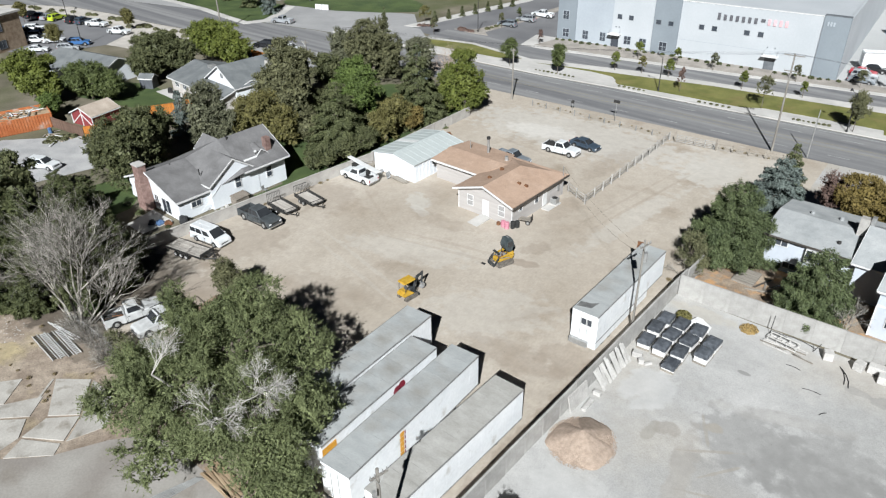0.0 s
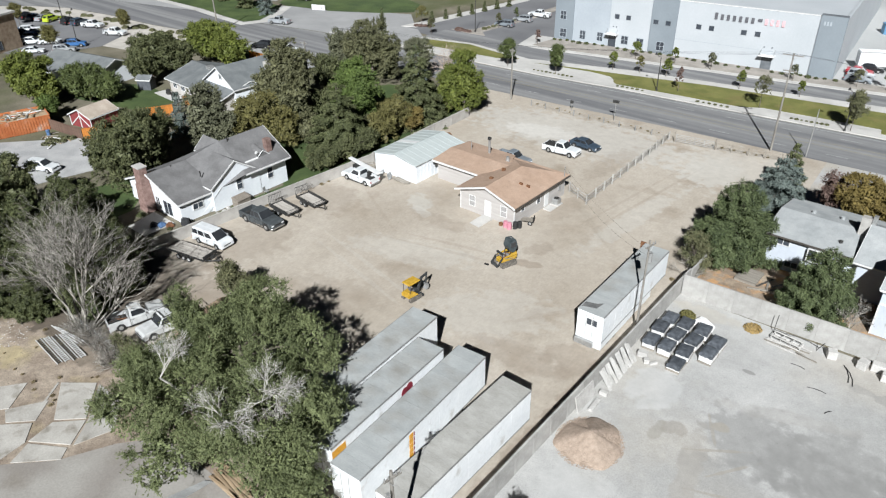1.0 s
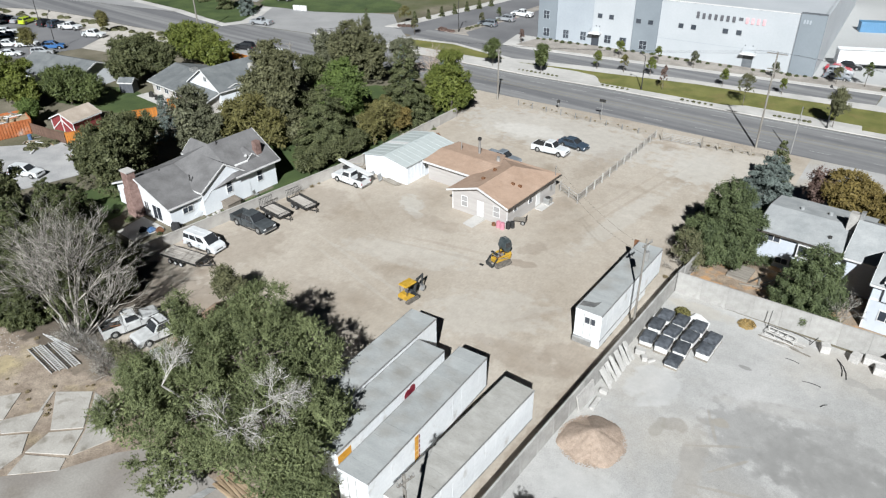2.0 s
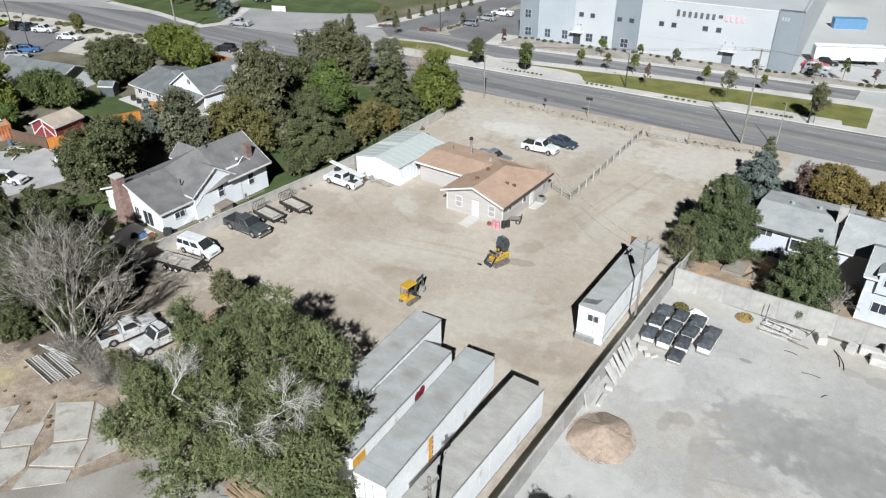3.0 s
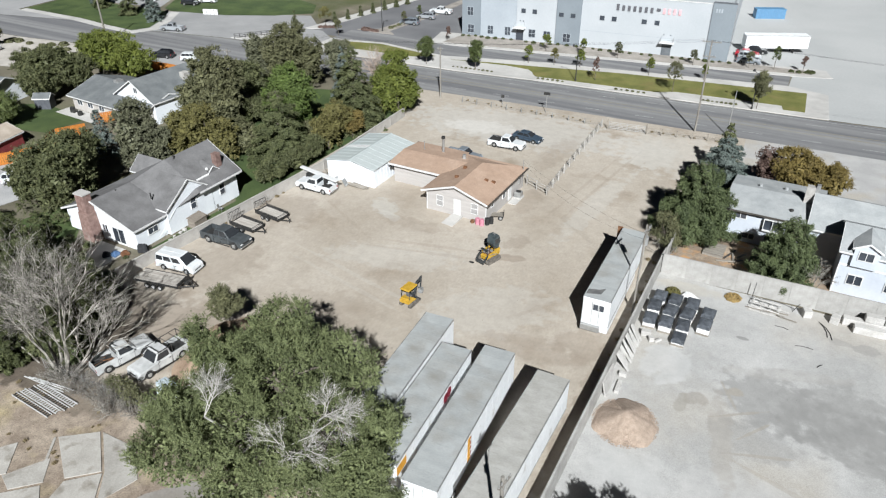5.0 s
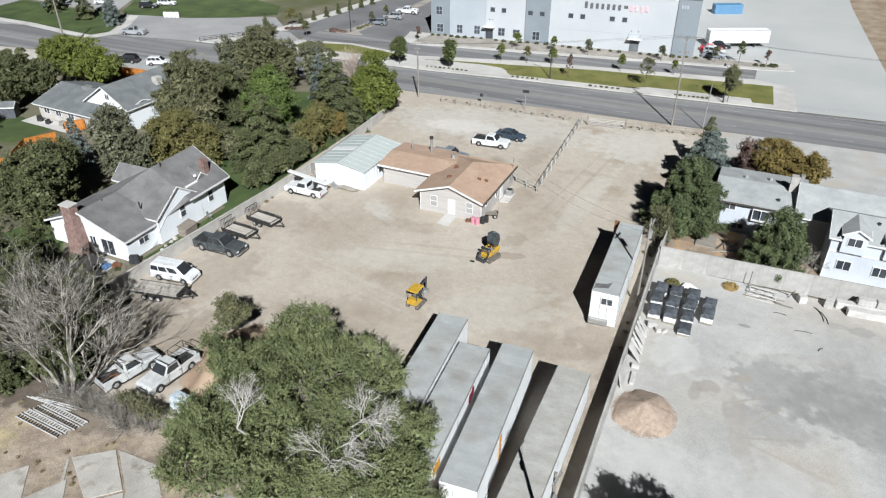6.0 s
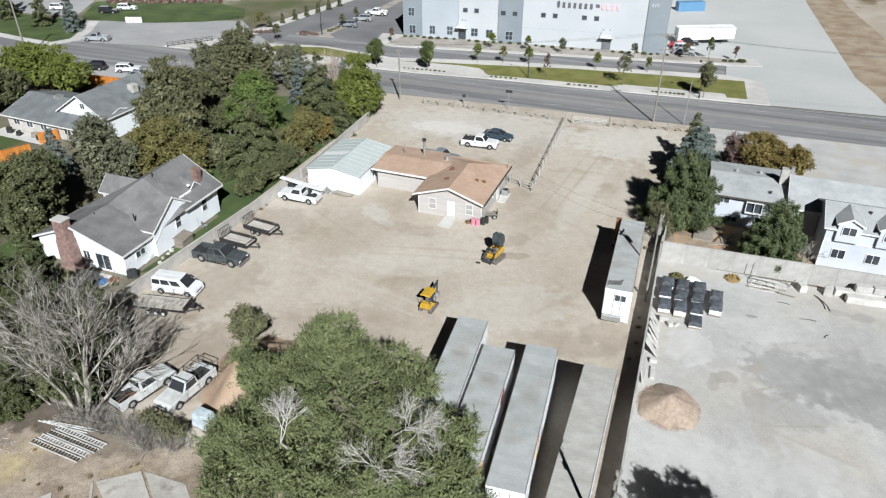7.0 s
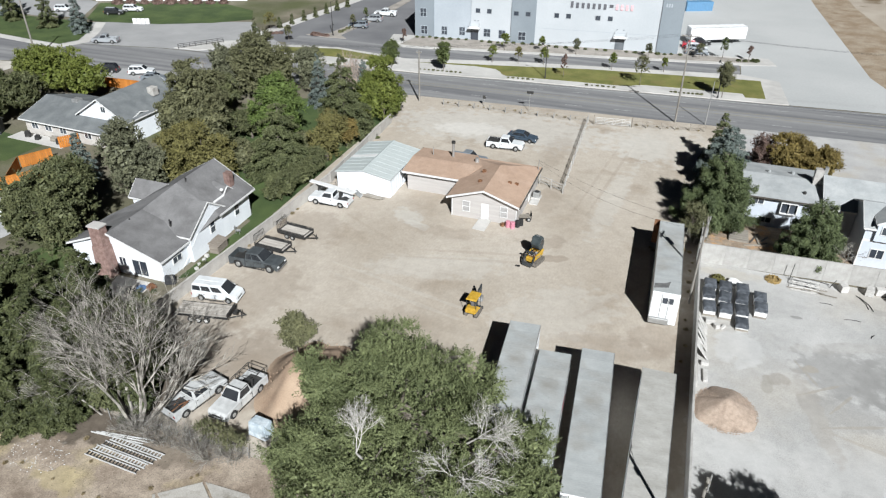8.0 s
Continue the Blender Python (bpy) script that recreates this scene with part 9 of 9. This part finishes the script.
SHRUB_D = bush_mesh(1, 260, 0.13, JUNIPER, 0.5)
SHRUB_Y = bush_mesh(2, 260, 0.13, OLIVE, 0.5)
SHRUB_R = bush_mesh(3, 300, 0.16, RUSSET, 0.8)
SHRUB_B = bush_mesh(4, 700, 0.16, OCHRE, 1.0)
WARE = WH.matrix_basis
row = [0.8, 2.2, 3.6, 5.2, 6.8, 8.4, 10.2, 12.0, 15.6, 17.4, 19.2, 21.0, 22.6, 24.6, 26.6, 28.4, 30.4, 32.0, 34.0, 36.4, 38.2, 40.6, 42.4, 46.8, 48.6, 50.2, 51.8, 53.2, 54.6, 56.0, 57.8]
scatter(SHRUB_D, [tuple((WARE @ Vector((a, -1.2 - 0.4 * math.sin(a * 3), 0)))[:2]) for a in row], "small clipped dark shrub in the gravel bed", "shrubs along the warehouse")
scatter(SHRUB_Y, [(-37.8 + i * 0.95, 90.6 + i * 0.08) for i in range(6)] + [(-23.0 + i * 1.0, 91.5 + i * 0.08) for i in range(6)] + [(-7.9 + i * 0.75, 93.0 + i * 0.06) for i in range(8)] + [(-55.4 + i * 0.9, 89.6 + i * 0.07) for i in range(10)], "low pale green shrub by the kerb", "shrubs along the kerb", 0.16, 0.4, 0.7)
scatter(SHRUB_D, [(5.0, 117.6), (6.1, 118.0), (6.9, 117.9), (6.6, 118.8), (7.3, 118.6), (3.7, 117.5)], "small dark shrub at the bed end", "shrubs along the warehouse")
scatter(SHRUB_R, [(-97.4 + i * 0.9, 101.8 + i * 0.55) for i in range(4)] + [(-87.0 + i * 0.8, 104.9) for i in range(5)], "russet ornamental shrub at the kerb", "shrubs at the junction", 0.16)
scatter(SHRUB_Y, [(-82.4 + 0.1 * i, 109 + i * 1.6) for i in range(14)], "yellow ornamental grass tuft in gravel", "grasses in the car park island", 0.17, 0.9, 1.4)
scatter(SHRUB_Y, [(-196 + i * 2.3 + 1.6 * math.sin(i * 5), 52.0 + i * 0.38 + 2.2 * math.sin(i * 3)) for i in range(28)], "pale green shrub on the sandy verge", "shrubs on the sandy verge", 0.05, 1.2, 2.2)
scatter(SHRUB_R, [(-150 + i * 3.2, 114.4 + i * 1.27) for i in range(9)], "dark plum hedge before the office", "hedge before the office", 0.05, 1.6, 2.2)
scatter(SHRUB_Y, [(-93.6 + 1.1 * math.sin(i * 2.1), 11.8 + i * 0.55) for i in range(8)], "dry weed tuft by the junk heap", "weeds by the junk heap", 0.0, 0.8, 1.4)
scatter(SHRUB_B, [(1.35, 31.9)], "yellowing tumbleweed bush by the wall", "bushes in the storage lot", 0.03, 0.75, 0.8)
scatter(bush_mesh(6, 500, 0.14, leaf_mat("straw_weeds", (0.25, 0.17, 0.06), (0.42, 0.31, 0.14)), 0.9, 0.35), [(7.0, 33.9)], "flat straw-coloured weed clump", "bushes in the storage lot", 0.03, 0.9, 1.0)
scatter(SHRUB_D, [(-52.2, 12.4), (-52.0, 13.6), (-51.9, 14.6), (-52.4, 15.4), (-54.4, 9.4), (-60.4, 9.0), (-63.8, 9.2)], "scrubby plant by the cottage wall", "plants by the cottage", 0.0, 0.6, 1.2)


def young_tree(x, y, h, r, mat, seed, label):
    broadleaf(x, y, [(0, 0, h * 0.6, r, r, h * 0.4), (0.1, 0, h * 0.8, r * 0.6, r * 0.6, h * 0.22)], mat, seed, label, int(60 + 90 * (r > 1.4)), 34, 0.14, r * 0.24, 0.06, nlimb=8, group="young street trees")


for i, (x, y, h, r, m_, lab) in enumerate([(-50.7, 90.0, 5.6, 1.7, GREEN, "young green street tree"), (-61.0, 88.6, 5.3, 1.7, GREEN, "young green street tree"), (-43.3, 98.9, 3.6, 0.9, LIME, "young yellow-green street tree"), (-38.3, 100.2, 3.4, 0.7, OCHRE, "young thin street tree"), (-33.3, 101.2, 3.6, 0.9, LIME, "young yellow-green street tree"), (-28.0, 94.6, 4.4, 0.6, RUSSET, "slim russet street tree"), (-20.0, 102.6, 3.4, 0.8, LIME, "young yellow-green street tree"), (-13.7, 94.8, 5.6, 1.3, OLIVE, "young olive street tree"), (-10.2, 104.6, 3.0, 0.6, LIME, "young yellow street tree"), (0.8, 93.2, 6.4, 1.5, OLIVE, "young olive street tree"), (-4.0, 116.4, 3.2, 0.8, OLIVE, "young tree in the gravel bed"), (0.5, 117.6, 4.6, 0.7, GREEN, "slim young tree in the gravel bed"), (-28.5, 110.4, 3.4, 0.8, GREYGREEN, "young grey-green tree in the bed"), (-14.0, 113.0, 3.2, 0.7, GREYGREEN, "young grey-green tree in the bed"), (-43.4, 108.6, 3.6, 0.9, LIME, "young tree in the gravel bed"), (-35.6, 109.8, 3.4, 0.7, LIME, "young tree in the gravel bed"), (-65.4, 105.8, 3.2, 0.6, RUSSET, "young tree in the gravel bed"), (5.6, 118.4, 3.2, 0.5, RUSSET, "thin bare young tree"), (-89.6, 98.2, 3.6, 0.8, OLIVE, "young street tree at the corner"), (-80.8, 112.5, 3.4, 0.6, OLIVE, "young car park tree"), (-81.0, 119.8, 3.4, 0.6, GREEN, "young car park tree"), (-147.3, 37.3, 5.2, 1.9, OCHRE, "orange autumn tree in the far lot"), (-150.2, 56.0, 5.0, 1.5, OCHRE, "orange autumn tree in the far lot"), (-178.5, 43.2, 5.0, 1.7, OCHRE, "orange autumn tree in the far lot"), (-97.8, 104.2, 4.2, 1.4, OCHRE, "bare-ish ornamental tree at the junction")]):
    young_tree(x, y, h, r, m_, 200 + i, lab)
for i, (x, y, h) in enumerate([(-148.0, 89.4, 11), (-138.0, 88.4, 9), (-161, 91.4, 11), (-166, 95, 10)]):
    conifer(x, y, h, 2.4, NEEDLE_BLUE if i % 2 else NEEDLE_DARK, 240 + i, "conical spruce on the corner lawn", 0.4, 15, 80, 0.24)
for i in range(7):
    conifer(-97.4 + i * 0.85, 107.5 + i * 4.2, 2.6, 0.7, NEEDLE_DARK, 250 + i, "small dark conifer beside the access road", 0.1, 8, 60, 0.16, group="small roadside conifers")
# tree beyond the near edge of the storage lot, known by its shadow
broadleaf(9.6, -7.4, [(0, 0, 7.2, 3.4, 2.2, 2.7), (-2.6, -0.4, 6.2, 2.2, 1.8, 2.2)], ELM, 260, "leafy tree at the south side of the storage lot", 240, 30, 0.18, 0.4)

# garden behind the cross wall
tagged(part("timber_platform", box(bm_new(), 2.4, 4.6, 41.2, 44.0, 0.04, 0.3), WOOD_GREY), "weathered grey timber platform in the garden", "platform")
for i, (x, y, L_, rz) in enumerate(((5.2, 42.6, 2.6, 70), (5.6, 42.2, 2.2, 100), (6.0, 41.4, 1.8, 40), (5.0, 40.8, 2.0, 20), (6.4, 42.8, 1.6, 60))):
    ob = tagged(part("garden_board", box(bm_new(), -L_ / 2, L_ / 2, -0.1, 0.1, 0, 0.07), WOOD_GREY if i % 2 else TRIM_DARK), "old board lying in the garden", "timber", "boards in the garden")
    ob.matrix_basis = pose(x, y, 0.04 + (0.071 if i in (1, 3) else 0), 0, 0, rz)
bare_tree(-49.9, 26.4, 5, 1.9, 405, "dry brown shrub between the trailers and the wall", 3, 0.03, TWIG, 0.7)
bare_tree(14.0, 39.2, 4, 4.4, 401, "thin leafless shrub behind the wall", 4, 0.05, BARE, 0.6)
bare_tree(12.9, 38.4, 3, 2.6, 402, "thin leafless shrub behind the wall", 3, 0.04, BARE, 0.7)
bare_tree(-1.6, 38.6, 7, 2.6, 403, "dry leafless thicket by the wall end", 4, 0.035, BARE, 0.8)
broadleaf(-1.2, 42.2, [(0, 0, 1.6, 1.5, 1.6, 1.5), (0.2, -2.2, 1.2, 1.1, 1.2, 1.1)], OLIVE, 404, "straggly olive thicket under the pine", 150, 26, 0.13, 0.32, 0.08, nlimb=8)


heap("rubble_patch", -48.2, -11.9, 2.6, 1.6, 0.05, DRY_SOIL, "scattered pale rubble on the dry soil", 9, 0.02, 110, LEAN, "rubble")
STRAW = leaf_mat("dry_straw", (0.19, 0.15, 0.085), (0.34, 0.28, 0.17), 0.2)
def blade_tuft(seed, n, mat):
    """Thin dry blades that fan out from one root."""
    rng = np.random.default_rng(seed)
    a, k = rng.uniform(0, 6.28, n), rng.random(n) ** 0.7
    d = np.stack([np.cos(a) * k * 0.9, np.sin(a) * k * 0.9, 1.1 - 0.6 * k], 1)
    p = d * (0.16 + 0.14 * rng.random(n))[:, None]
    p[:, :2] += rng.normal(0, 0.1, (n, 2))
    v, f = leaf_quads(rng, p, rng.normal(0, 1, (n, 3)), 0.2, 0.07, 1.0, d * 3)
    v[:, 2] = np.maximum(v[:, 2], 0.0)
    ob = np_mesh("shrub", v, f, mat)
    me = ob.data
    bpy.data.objects.remove(ob)
    return me


WEED = blade_tuft(7, 300, STRAW)
rs = random.Random(77)
scatter(WEED, [(-50.9 + 0.104 * (y - 20) + rs.uniform(0.5, 1.0), y + rs.uniform(-0.5, 0.5)) for y in (12.6, 13.8, 15.4, 16.6, 19.4, 20.2, 23.4, 27.2, 28.8, 30.6)], "dry straw-coloured weed tuft by the wall", "weeds by the boundary wall", 0.02, 0.4, 0.9)
scatter(WEED, [(-1.3 + rs.uniform(-0.3, 0.1), y) for y in (16.5, 19.0, 21.6, 23.2, 28.4, 30.2, 32.6, 34.4)] + [(-5.8, 35.6), (-6.2, 36.2), (-1.8, 36.6), (-2.6, 37.0)], "dry straw-coloured weed tuft by the wall", "weeds by the precast wall", 0.02, 0.4, 0.9)
scatter(WEED, [(-44.0 + i * 1.7 + rs.uniform(-0.5, 0.5), 73.6 + 0.05 * i + rs.uniform(-0.4, 0.4)) for i in range(14)] + [(-12.0 + i * 1.6, 74.6 + 0.16 * i) for i in range(7)], "dry straw-coloured weed tuft by the fence", "weeds by the street fence", 0.02, 0.4, 0.8)
scatter(WEED, [(-46 + rs.uniform(-4, 12), -9.5 + rs.uniform(-4.5, 1.5)) for _ in range(20)], "dry straw-coloured weed tuft on bare soil", "weeds on the dry soil", 0.0, 0.3, 0.6)
